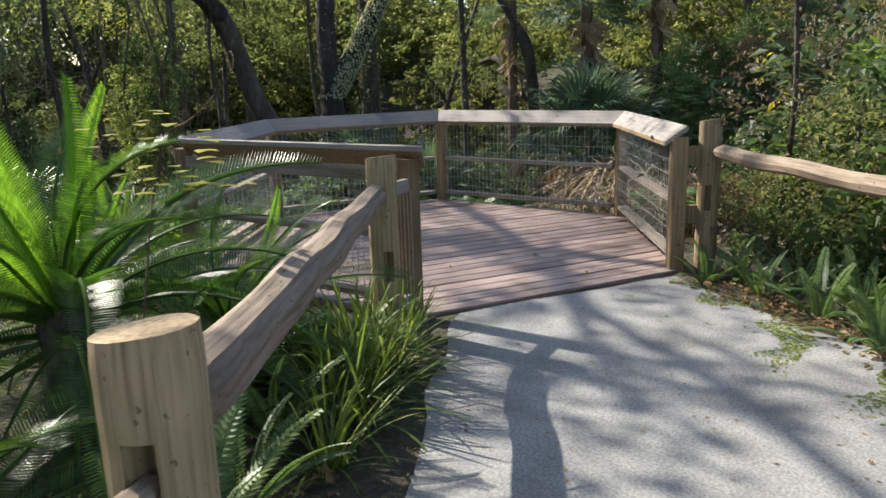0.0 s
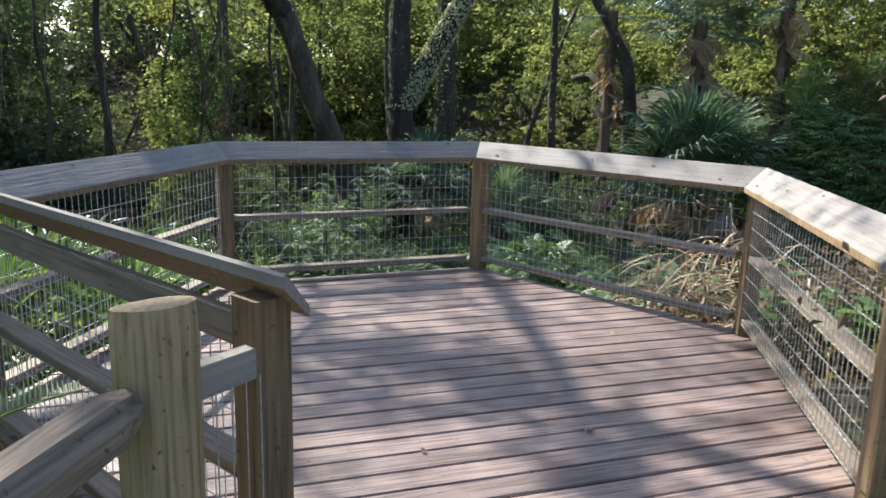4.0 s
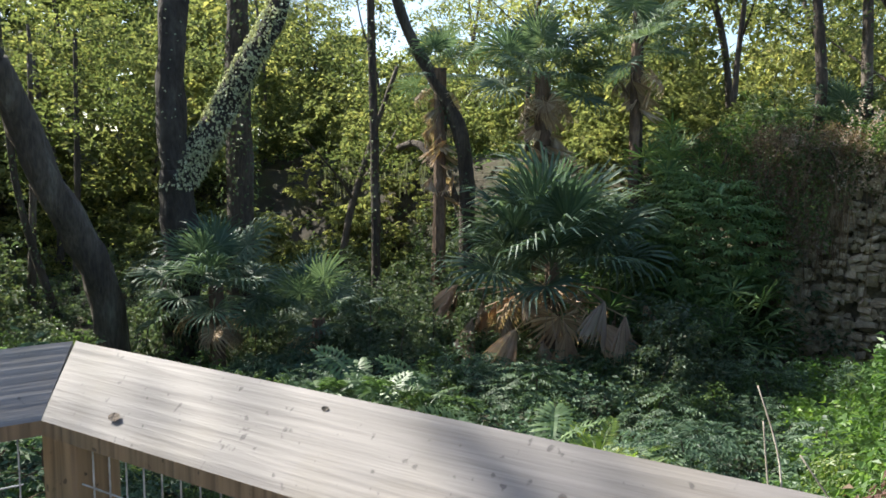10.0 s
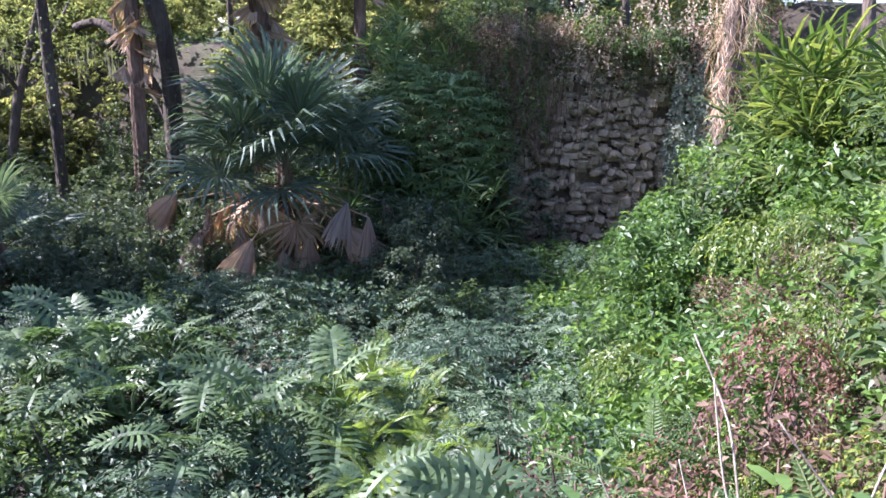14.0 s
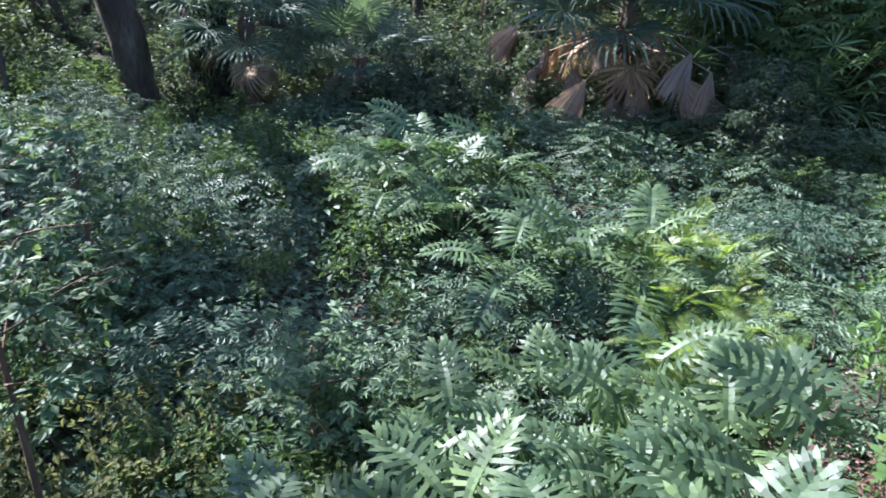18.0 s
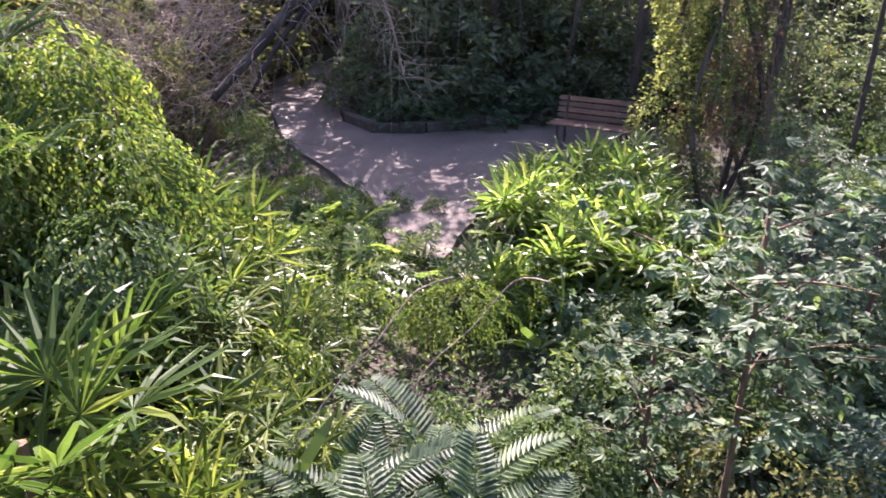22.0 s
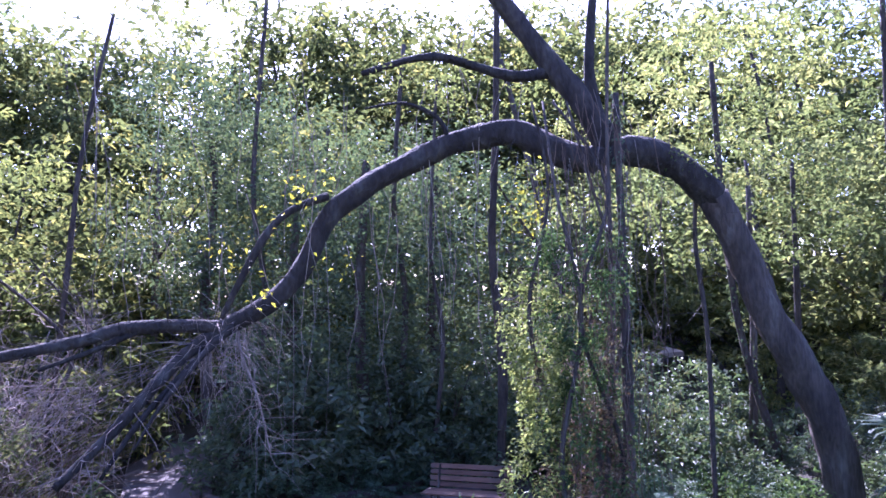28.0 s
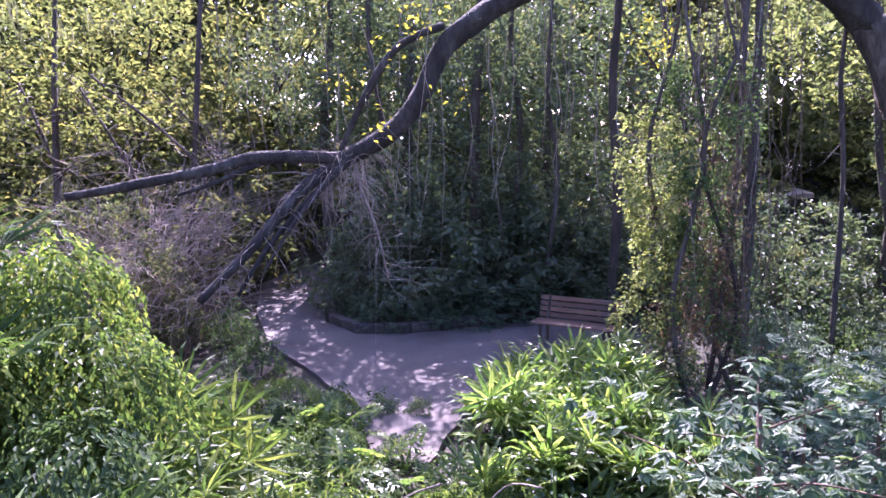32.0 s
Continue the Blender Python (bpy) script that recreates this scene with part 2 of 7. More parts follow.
# far foliage again, darkened in colour for the backlit western side
L_BACKLIT = leaf_mat("backlit_leaf", (0.06, 0.074, 0.036), (0.125, 0.14, 0.064), 0.65, 0.55, (0.29, 0.26, 0.10), gloss=0.1)
L_VINE = leaf_mat("trailing_vine_leaf", (0.055, 0.10, 0.026), (0.135, 0.195, 0.050), 0.5, 0.46, (0.30, 0.32, 0.08), gloss=0.25)
# sunlight is put into the colour and gloss of these path-side leaves
L_SUNLIT = leaf_mat("sunlit_leaf", (0.075, 0.14, 0.03), (0.19, 0.28, 0.075), 0.36, 0.58, (0.38, 0.43, 0.12), gloss=0.8)
M_BRUSH = rough_mat("brown_brushwood", [(0.3, (0.24, 0.18, 0.14)), (0.7, (0.48, 0.38, 0.31))], 5.0, 0.9, 0.3, 0.005, 60)
M_GREYBARK = rough_mat("pale_grey_bark", [(0.3, (0.13, 0.12, 0.105)), (0.55, (0.24, 0.225, 0.20)), (0.75, (0.33, 0.315, 0.28))], 3.0, 0.95, 1.0, 0.04, 18, (1, 1, 0.35))
L_LITTER = leaf_mat("fallen_leaf", (0.14, 0.075, 0.03), (0.28, 0.17, 0.08), 0.8, 0.2, (0.36, 0.26, 0.15), (0.18, 0.10, 0.05))

# ---------------------------------------------------------------- mesh building
rnd = random.Random(7)


class Build:
    """Vertices and faces gathered for one mesh."""

    def __init__(self):
        self.v, self.f = [], []

    def face(self, *pts):
        k = len(self.v)
        self.v.extend(tuple(p) for p in pts)
        self.f.append(tuple(range(k, k + len(pts))))

    def leaf(self, at, way, up, length, width, fold=0.25):
        """A pointed leaf folded along its midrib."""
        side = way.cross(up)
        side = side.normalized() if side.length > 1e-4 else Vector((1, 0, 0))
        nor = side.cross(way)
        k = len(self.v)
        mid = at + way * (0.42 * length)
        self.v.extend((tuple(at), tuple(mid + side * width * 0.5 + nor * width * fold), tuple(at + way * length - nor * width * 0.3), tuple(mid - side * width * 0.5 + nor * width * fold)))
        self.f.extend(((k, k + 1, k + 2), (k, k + 2, k + 3)))

    def blade(self, at, way, up, length, width, droop=0.3, segs=3, taper=0.35):
        """A strap that narrows to a point and bends down along its length."""
        side = way.cross(up)
        side = side.normalized() if side.length > 1e-4 else Vector((1, 0, 0))
        k, p, d = len(self.v), Vector(at), Vector(way)
        for i in range(segs):
            w = width * 0.5 * (taper + (1 - taper) * math.sin(math.pi * (0.15 + 0.75 * i / segs)))
            self.v.extend((tuple(p - side * w), tuple(p + side * w)))
            p = p + d * (length / segs)
            d = (d + Vector((0, 0, -droop / segs))).normalized()
        self.v.append(tuple(p))
        for i in range(segs - 1):
            a = k + 2 * i
            self.f.append((a, a + 1, a + 3, a + 2))
        a = k + 2 * (segs - 1)
        self.f.append((a, a + 1, a + 2))

    def tube(self, pts, radii, sides=8, rough=0.0, r=None):
        """A limb through the points with the radii given."""
        pts = [Vector(p) for p in pts]
        k = len(self.v)
        ref = Vector((0.3, 1, 0.1)).normalized()
        for i, (p, rad) in enumerate(zip(pts, radii)):
            d = (pts[min(i + 1, len(pts) - 1)] - pts[max(i - 1, 0)]).normalized()
            x = d.cross(ref).normalized()
            y = d.cross(x)
            for j in range(sides):
                a = 2 * math.pi * j / sides
                q = rad * (1 + (rough * (noise.noise(p * 1.7 + Vector((j * 0.9, 0, 0)))) if rough else 0))
                self.v.append(tuple(p + (x * math.cos(a) + y * math.sin(a)) * q))
        for i in range(len(pts) - 1):
            for j in range(sides):
                a, b = k + i * sides + j, k + i * sides + (j + 1) % sides
                self.f.append((a, b, b + sides, a + sides))
        self.f.append(tuple(k + (len(pts) - 1) * sides + j for j in range(sides)))
        self.f.append(tuple(k + j for j in reversed(range(sides))))

    def box(self, lo, hi, m=None, bevel=0.0):
        """A board with chamfered long edges along x."""
        (x0, y0, z0), (x1, y1, z1) = lo, hi
        b = bevel or 0.004
        ring = [(y0 + b, z0), (y1 - b, z0), (y1, z0 + b), (y1, z1 - b), (y1 - b, z1), (y0 + b, z1), (y0, z1 - b), (y0, z0 + b)]
        k = len(self.v)
        for x in (x0, x1):
            for y, z in ring:
                q = Vector((x, y, z))
                self.v.append(tuple(m @ q if m else q))
        self.f.extend((k + j, k + 8 + j, k + 8 + (j + 1) % 8, k + (j + 1) % 8) for j in range(8))
        self.f.append(tuple(k + j for j in range(8)))
        self.f.append(tuple(k + 8 + j for j in reversed(range(8))))

    def mesh(self, name, material, smooth=False):
        me = bpy.data.meshes.new(name)
        me.from_pydata(self.v, [], self.f)
        me.materials.append(material)
        if smooth:
            me.polygons.foreach_set("use_smooth", [True] * len(me.polygons))
        me.update()
        return me


def thing(name, label, category, group="", kind="", m=None):
    ob = tagged(new(name), label, category, group, kind)
    ob.empty_display_size = 0.1
    if m is not None:
        ob.matrix_basis = m
    return ob


def part(name, mesh, parent, label="", m=None):
    ob = new(name, mesh)
    ob.parent = parent
    if m is not None:
        ob.matrix_basis = m
    return tagged(ob, label) if label else ob


def solid(name, mesh, label, category, group="", kind="", m=None):
    ob = tagged(new(name, mesh), label, category, group, kind)
    if m is not None:
        ob.matrix_basis = m
    return ob


def turn(x, y, z, yaw=0.0, size=1.0, tilt=0.0):
    return Matrix.LocRotScale((x, y, z), Euler((radians(tilt), 0, radians(yaw))), (size, size, size))


def placed(ob, m):
    """A copy of a thing at a pose that may also scale it."""
    c = copy_thing(ob, m)
    c.matrix_basis = m
    return c


def smooth(a, b, x):
    x = min(1.0, max(0.0, (x - a) / (b - a)))
    return x * x * (3 - 2 * x)


# ---------------------------------------------------------------- plan
A, B, C = Vector((0, 0, 0)), Vector((2.25, 0, 0)), Vector((3.45, -1.78, 0))
L, K, Z = Vector((2.475, -3.60, 0)), Vector((0.40, -3.72, 0)), Vector((-0.84, -1.82, 0))
U = (C - L).normalized()          # along the threshold and the boards
N = Vector((-U.y, U.x, 0))        # from the path out over the ravine
FLOOR = -2.6


def height(x, y):
    """The lie of the land: a plateau with the path, falling into a bowl."""
    p = Vector((x, y, 0))
    d = (p - L).dot(N)
    s = (p - L).dot(U)
    fall = smooth(0.1, 8.0, d)
    z = fall * FLOOR
    # the bank to the east of the bowl
    z = max(z, FLOOR - 0.2 + 3.5 * smooth(0.3, 4.8, x - 0.12 * (y - 7)) * smooth(0.4, 4.5, y)) if y > 0.4 else z
    # the mound south-west of the deck
    z += 2.9 * math.exp(-(((x + 5.4) / 2.8) ** 2 + ((y + 5.6) / 2.6) ** 2))
    # ravine path level, and the rim of the bowl
    flat = smooth(7.5, 3.0, math.hypot((x + 15) * 0.75, y + 1))
    z = z * (1 - flat) - 2.42 * flat
    z += 4.3 * smooth(16.6, 21 - 2.9 * smooth(-2.8, -1.0, x), y + 0.10 * x) * (1 - 0.5 * smooth(1, 4, x)) + 1.6 * smooth(20, 34, -x)
    z -= 0.6 * smooth(5, 9, y) * smooth(-7, -11, x) * (1 - smooth(14, 18, y)) * (1 - smooth(14, 18, -x))
    z += 0.10 * noise.noise(Vector((x * 0.5, y * 0.5, 3))) * smooth(0.5, 3, d) * (1 - flat)
    return z - 0.03


# ground: one sheet out to the horizon
def ground_sheet():
    b = Build()
    ticks = [-900, -300, -120, -70, -48] + [-36 + 0.6 * i for i in range(91)] + [24, 32, 48, 90, 300, 900]
    n = len(ticks)
    for y in ticks:
        for x in ticks:
            b.v.append((x, y + 4, height(x, y + 4)))
    for j in range(n - 1):
        for i in range(n - 1):
            k = j * n + i
            b.f.append((k, k + 1, k + n + 1, k + n))
    return solid("ground", b.mesh("ground", M_SOIL, True), "dark leaf-littered soil falling into a wooded ravine", "ground", kind="structure")


ground_sheet()


# ---------------------------------------------------------------- paths
def sheet(outline, z, step, lift):
    """A flat slab of paving inside an outline, with a worn uneven rim."""
    xs, ys = [p[0] for p in outline], [p[1] for p in outline]

    def inside(x, y):
        c = False
        for (x0, y0), (x1, y1) in zip(outline, outline[1:] + outline[:1]):
            if (y0 > y) != (y1 > y) and x < (x1 - x0) * (y - y0) / (y1 - y0) + x0:
                c = not c
        return c

    bm = bmesh.new()
    vs = [bm.verts.new((x, y, 0)) for x, y in outline]
    bm.faces.new(vs)
    bmesh.ops.subdivide_edges(bm, edges=bm.edges[:], cuts=int(1.2 / step))
    for v in bm.verts:
        v.co.x += 0.05 * noise.noise(v.co * 2.1)
        v.co.y += 0.05 * noise.noise(v.co * 2.1 + Vector((9, 0, 0)))
    top = bm.faces[:]
    bmesh.ops.triangulate(bm, faces=top)
    ext = bmesh.ops.extrude_face_region(bm, geom=bm.faces[:])
    for v in ext["geom"]:
        if isinstance(v, bmesh.types.BMVert):
            v.co.z = lift
    for v in bm.verts:
        v.co.z += z - (0.14 if v.co.z < lift * 0.5 else 0)
    bmesh.ops.recalc_face_normals(bm, faces=bm.faces[:])
    me = bpy.data.meshes.new("slab")
    bm.to_mesh(me)
    bm.free()
    return me


def along(s, d):
    p = L + U * s + N * d
    return (p.x, p.y)


path_mesh = sheet([(2.70, -3.46), (3.55, -1.92), (3.78, -2.1), (4.25, -2.42), (4.75, -2.72), (5.4, -3.15), (6.3, -3.85), (7.6, -5.1), (9.5, -8.0), (13.0, -13.0), (9.0, -15.0), (5.9, -9.0), (4.65, -7.0), (3.85, -5.5), (3.35, -4.6), (2.95, -4.0)], -0.05, 0.2, 0.035)
path_mesh.materials.append(M_CONC)
solid("pavement", path_mesh, "grey worn concrete footpath leading onto the deck", "path", kind="structure")

ravine_path = sheet([(-8.7, -1.15), (-8.5, -0.45), (-9.6, -0.15), (-10.7, 0.2), (-12.2, 0.9), (-13.2, 1.6), (-13.6, 3.0), (-16.2, 2.6), (-15.3, 1.2), (-15.0, 0.2), (-14.6, -1.1), (-14.7, -2.1), (-15.8, -2.9), (-18.0, -3.3), (-21.5, -3.6), (-24, -3.2), (-24, -5.0), (-20, -5.4), (-16.9, -4.7), (-14.2, -3.8), (-12.3, -2.6), (-10.6, -1.6)], -2.40, 0.3, 0.02)
ravine_path.materials.append(M_PATH2)
solid("road", ravine_path, "shaded brown-grey path at the bottom of the ravine", "path", kind="structure")
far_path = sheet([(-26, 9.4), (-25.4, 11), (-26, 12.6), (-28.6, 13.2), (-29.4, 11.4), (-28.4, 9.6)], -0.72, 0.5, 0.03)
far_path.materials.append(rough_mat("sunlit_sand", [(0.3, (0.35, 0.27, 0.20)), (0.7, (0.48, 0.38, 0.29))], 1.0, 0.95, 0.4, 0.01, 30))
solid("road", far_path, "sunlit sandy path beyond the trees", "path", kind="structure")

# kerb of the planted bed beside the ravine path
kerb_line = [Vector(p) for p in ((-16.9, 2.55, 0), (-15.55, 1.35, 0), (-15.2, 0.2, 0), (-14.8, -1.0, 0), (-14.85, -2.05, 0), (-15.8, -2.75, 0), (-18.0, -3.15, 0), (-20.5, -3.35, 0))]
kerb = thing("bed_kerb", "low dark kerb of the shaded planted bed", "kerb", kind="structure")
for p, q in zip(kerb_line, kerb_line[1:]):
    count = max(1, round((q - p).length / 0.62))
    for i in range(count):
        a, c = p.lerp(q, i / count), p.lerp(q, (i + 1) / count)
        b = Build()
        ln = (c - a).length
        b.box((0.01, -0.09, 0), (ln - 0.01, 0.09, 0.24), bevel=0.03)
        part("kerb_block", b.mesh("kerb_block", M_KERB), kerb, m=pose(a.x, a.y, -2.44 + 0.02 * rnd.random(), 0, 0, math.degrees(math.atan2(c.y - a.y, c.x - a.x))))


# ---------------------------------------------------------------- viewing deck
deck = thing("viewing_deck", "six-sided timber viewing deck of worn reddish boards", "deck")
hexagon = [A, B, C, L, K, Z]


def clip(poly, n, lo, hi):
    """The part of a convex outline with lo <= p.n <= hi."""
    for sign, lim in ((1, lo), (-1, -hi)):
        out = []
        for p, q in zip(poly, poly[1:] + poly[:1]):
            dp, dq = sign * p.dot(n) - lim, sign * q.dot(n) - lim
            if dp >= 0:
                out.append(p)
            if (dp >= 0) != (dq >= 0):
                out.append(p.lerp(q, dp / (dp - dq)))
        poly = out
        if len(poly) < 3:
            return []
    return poly


mid = sum(hexagon, Vector()) / 6
rim = [p + (p - mid).normalized() * 0.10 for p in hexagon]
base = L.dot(N) - 0.10
turn_u = math.degrees(math.atan2(U.y, U.x))
PITCH = 0.143
for i in range(29):
    lo = base + i * PITCH
    strip = clip(rim, N, lo + 0.004, lo + PITCH - 0.005)
    if not strip:
        continue
    b = Build()
    dz = rnd.uniform(-0.003, 0.003)
    inset = rnd.uniform(0, 0.012)
    loc = [((p - mid).dot(U), (p - mid).dot(N)) for p in strip]
    n = len(loc)
    cx, cy = sum(q[0] for q in loc) / n, sum(q[1] for q in loc) / n
    for z, k in ((-0.038, 0.0), (-0.006, 0.0), (0.0, 0.006)):
        for x, y in loc:
            b.v.append((x - math.copysign(k + inset, x - cx), y - math.copysign(k, y - cy), z))
    for r in (0, 1):
        for j in range(n):
            b.f.append((r * n + j, r * n + (j + 1) % n, (r + 1) * n + (j + 1) % n, (r + 1) * n + j))
    b.f.append(tuple(2 * n + j for j in range(n)))
    b.f.append(tuple(j for j in reversed(range(n))))
    part("plank", b.mesh("plank", M_DECK), deck, m=pose(mid.x, mid.y, dz, 0, 0, turn_u))
for p, q in zip(rim, rim[1:] + rim[:1]):
    b = Build()
    ln = (q - p).length
    b.box((0.02, 0.0, -0.24), (ln - 0.02, 0.04, -0.045))
    inward = 1 if (mid - p).dot(Vector((-(q - p).y, (q - p).x, 0))) > 0 else -1
    part("fascia", b.mesh("fascia", M_POST), deck, m=pose(p.x, p.y, 0, 0, 0, math.degrees(math.atan2(q.y - p.y, q.x - p.x))) @ Matrix.Translation((0, 0.0 if inward > 0 else -0.04, 0)))
for i in range(5):
    for s in (0.35, 1.0, 1.65):
        p = along(s, 0.7 + 0.75 * i)
        g = height(*p)
        if g < -0.3:
            b = Build()
            b.box((g - 0.3, -0.06, -0.06), (-0.05, 0.06, 0.06), Euler((0, radians(-90), 0)).to_matrix().to_4x4())
            part("stilt", b.mesh("stilt", M_POST), deck, m=pose(p[0], p[1], 0))


def railing(p, q, start_post=True, end_post=False, over0=0.0, over1=0.0, board=False):
    """One bay: posts, sloped cap board, middle and bottom rails, welded wire on the inner face, and a face board under the cap where there is one."""
    ln = (q - p).length
    yaw = math.degrees(math.atan2(q.y - p.y, q.x - p.x))
    out = 1 if (mid - p).dot(Vector((-(q - p).y, (q - p).x, 0))) < 0 else -1
    m = pose(p.x, p.y, 0, 0, 0, yaw)
    rail = thing("deck_railing", "weathered timber railing with sloped cap and welded wire mesh", "railing", "deck railings", m=m)
    for x, want in ((0.0, start_post), (ln, end_post)):
        if want:
            b = Build()
            b.box((-0.20, -0.055, -0.055), (0.985, 0.055, 0.055), Euler((0, radians(-90), 0)).to_matrix().to_4x4(), 0.008)
            part("post", b.mesh("post", M_POST), rail, "weathered square post", pose(x, 0.055 * out, 0))
    bend = math.tan(radians(29))
    b = Build()
    y_in, y_out = -0.045 * out, 0.095 * out
    zi, zo, th = 0.955, 1.070, 0.036
    k = len(b.v)
    for x_in, x_out in ((0.045 * bend - over0, -0.095 * bend - over0), (ln - 0.045 * bend + over1, ln + 0.095 * bend + over1)):
        b.v.extend(((x_in, y_in, zi - th), (x_in, y_in, zi - 0.006), (x_in + 0.0, y_in + 0.007 * out, zi + 0.002), (x_out, y_out - 0.007 * out, zo), (x_out, y_out, zo - 0.008), (x_out, y_out, zo - th)))
    b.f.extend((j, (j + 1) % 6, 6 + (j + 1) % 6, 6 + j) for j in range(6))
    b.f.extend((tuple(range(6)), tuple(reversed(range(6, 12)))))
    cap = b.mesh("cap_board", M_RAIL)
    cap.materials.append(M_POST)
    for j in (0, 5):
        cap.polygons[j].material_index = 1
    part("cap_board", cap, rail, "pale grey sloped cap board with tan edges and knots", Matrix.Identity(4))
    for name, z0, z1, y0, y1, mat in (("top_rail", 0.845, 0.935, 0.06, 0.095, M_RAIL2), ("middle_rail", 0.485, 0.525, 0.02, 0.108, M_RAIL2), ("bottom_rail", 0.075, 0.115, 0.02, 0.108, M_RAIL2)):
        if name == "top_rail" and not board:
            continue
        b = Build()
        b.box((0.055, min(y0 * out, y1 * out), z0), (ln - 0.055, max(y0 * out, y1 * out), z1))
        part(name, b.mesh(name, mat), rail)
    b = Build()
    y = 0.012 * out
    w = 0.0015
    for i in range(1, int(ln / 0.051)):
        x = i * 0.051
        if 0.06 < x < ln - 0.06:
            b.box((0.08, y - w, -w), (0.93, y + w, w), Matrix.Translation((x, 0, 0)) @ Euler((0, radians(-90), 0)).to_matrix().to_4x4(), 0.0005)
    for i in range(9):
        b.box((0.06, y + 0.003 * out - w, 0.09 + 0.102 * i - w), (ln - 0.06, y + 0.003 * out + w, 0.09 + 0.102 * i + w), bevel=0.0005)
    part("wire_mesh", b.mesh("wire_mesh", M_WIRE), rail, "galvanised welded wire mesh")
    for i in range(max(2, int(ln / 0.42))):
        b = Build()
        x = 0.2 + (ln - 0.4) * i / max(1, int(ln / 0.42) - 1) + rnd.uniform(-0.05, 0.05)
        t = rnd.choice((0.2, 0.5, 0.8))
        r = rnd.uniform(0.005, 0.012)
        c = Vector((x, y_in + (y_out - y_in) * t, zi + (zo - zi) * t + 0.004))
        tilt = Vector((0, (zi - zo), (y_out - y_in))).normalized() * out
        e = Vector((1, 0, 0))
        f = tilt.cross(e)
        b.face(*[c + tilt * 0.0015 + e * r * 1.5 * math.cos(a * 1.0472) + f * r * 0.8 * math.sin(a * 1.0472) for a in range(6)])
        part("knot", b.mesh("knot", M_BARK), rail)
    return rail


railing(A, B)
railing(B, C, end_post=True, over1=0.02)
railing(Z, A)
railing(K, Z)
railing(L, K, over0=0.09, board=True)


# ---------------------------------------------------------------- rustic fences
def log_post(x, y, top, r, label="peeled log fence post with mortised holes", hole=None):
    """A peeled log; hole gives the compass way and the height of a mortise."""
    g = height(x, y)
    ob = thing("log_post", label, "fence post", "fence posts", m=pose(x, y, g - 0.25))
    b = Build()
    h = top - g + 0.25
    rings, n = 30, 20
    for i in range(rings):
        z = h * i / (rings - 1)
        for j in range(n):
            a = 2 * math.pi * j / n
            q = r * (1 + 0.07 * noise.noise(Vector((math.cos(a) * 1.3 + x, math.sin(a) * 1.3 + y, z * 1.2))) + 0.03 * math.cos(3 * a)) * (0.965 if i == rings - 1 else 1)
            b.v.append((q * math.cos(a), q * math.sin(a), z + (0.012 * math.cos(a) if i == rings - 1 else 0)))
    cut = set()
    if hole:
        jc, ic = round(radians(hole[0]) / (2 * math.pi) * n) % n, round((hole[1] - g + 0.25) / h * (rings - 1))
        cols, rows = [(jc + d) % n for d in (-1, 0)], list(range(ic - 2, ic + 2))
        cut = {(i2, j2) for i2 in rows for j2 in cols}
        ring = [(rows[0], (cols[0] + d) % n) for d in range(3)] + [(i2, (cols[-1] + 1) % n) for i2 in rows[1:]] + [(rows[-1] + 1, (cols[0] + d) % n) for d in (2, 1, 0)] + [(i2, cols[0]) for i2 in reversed(rows[1:])]
        k = len(b.v)
        for i2, j2 in ring:
            v = b.v[i2 * n + j2]
            b.v.append((v[0] * 0.2, v[1] * 0.2, v[2]))
        for e in range(len(ring)):
            f = (e + 1) % len(ring)
            b.f.append((ring[e][0] * n + ring[e][1], ring[f][0] * n + ring[f][1], k + f, k + e))
        b.f.append(tuple(k + e for e in range(len(ring))))
    for i in range(rings - 1):
        for j in range(n):
            if (i, j) not in cut:
                k, e = i * n + j, i * n + (j + 1) % n
                b.f.append((k, e, e + n, k + n))
    b.f.append(tuple((rings - 1) * n + j for j in range(n)))
    part("log", b.mesh("log", M_RUSTIC), ob)
    return ob


def log_rail(p, q, r0, r1, name="log_rail"):
    p, q = Vector(p), Vector(q)
    b = Build()
    n = 22
    ln = (q - p).length
    pts = [Vector((ln * i / n, 0.006 * math.sin(i * 1.3), 0.008 * math.sin(i * 0.9 + 1))) for i in range(n + 1)]
    rad = [(r0 + (r1 - r0) * i / n) * (0.55 if i in (0, n) else 1) for i in range(n + 1)]
    b.tube(pts, rad, 9, 0.13)
    d = q - p
    m = Matrix.Translation(p) @ d.to_track_quat("X", "Z").to_matrix().to_4x4()
    return solid(name, b.mesh(name, M_LOGRAIL, False), "split log fence rail, grey and weathered", "fence rail", "fence rails", m=m)


log_post(2.53, -3.95, 1.03, 0.09, "olive-stained peeled log post with mortised holes", hole=(-42, 0.40))
log_post(4.16, -6.47, 1.045, 0.098, hole=(-57, 0.77))
log_rail((2.55, -4.02, 0.82), (4.10, -6.42, 0.82), 0.068, 0.086)
log_rail((4.18, -6.51, 0.75), (5.5, -8.9, 0.60), 0.045, 0.07)
log_post(5.52, -8.95, 1.04, 0.10)
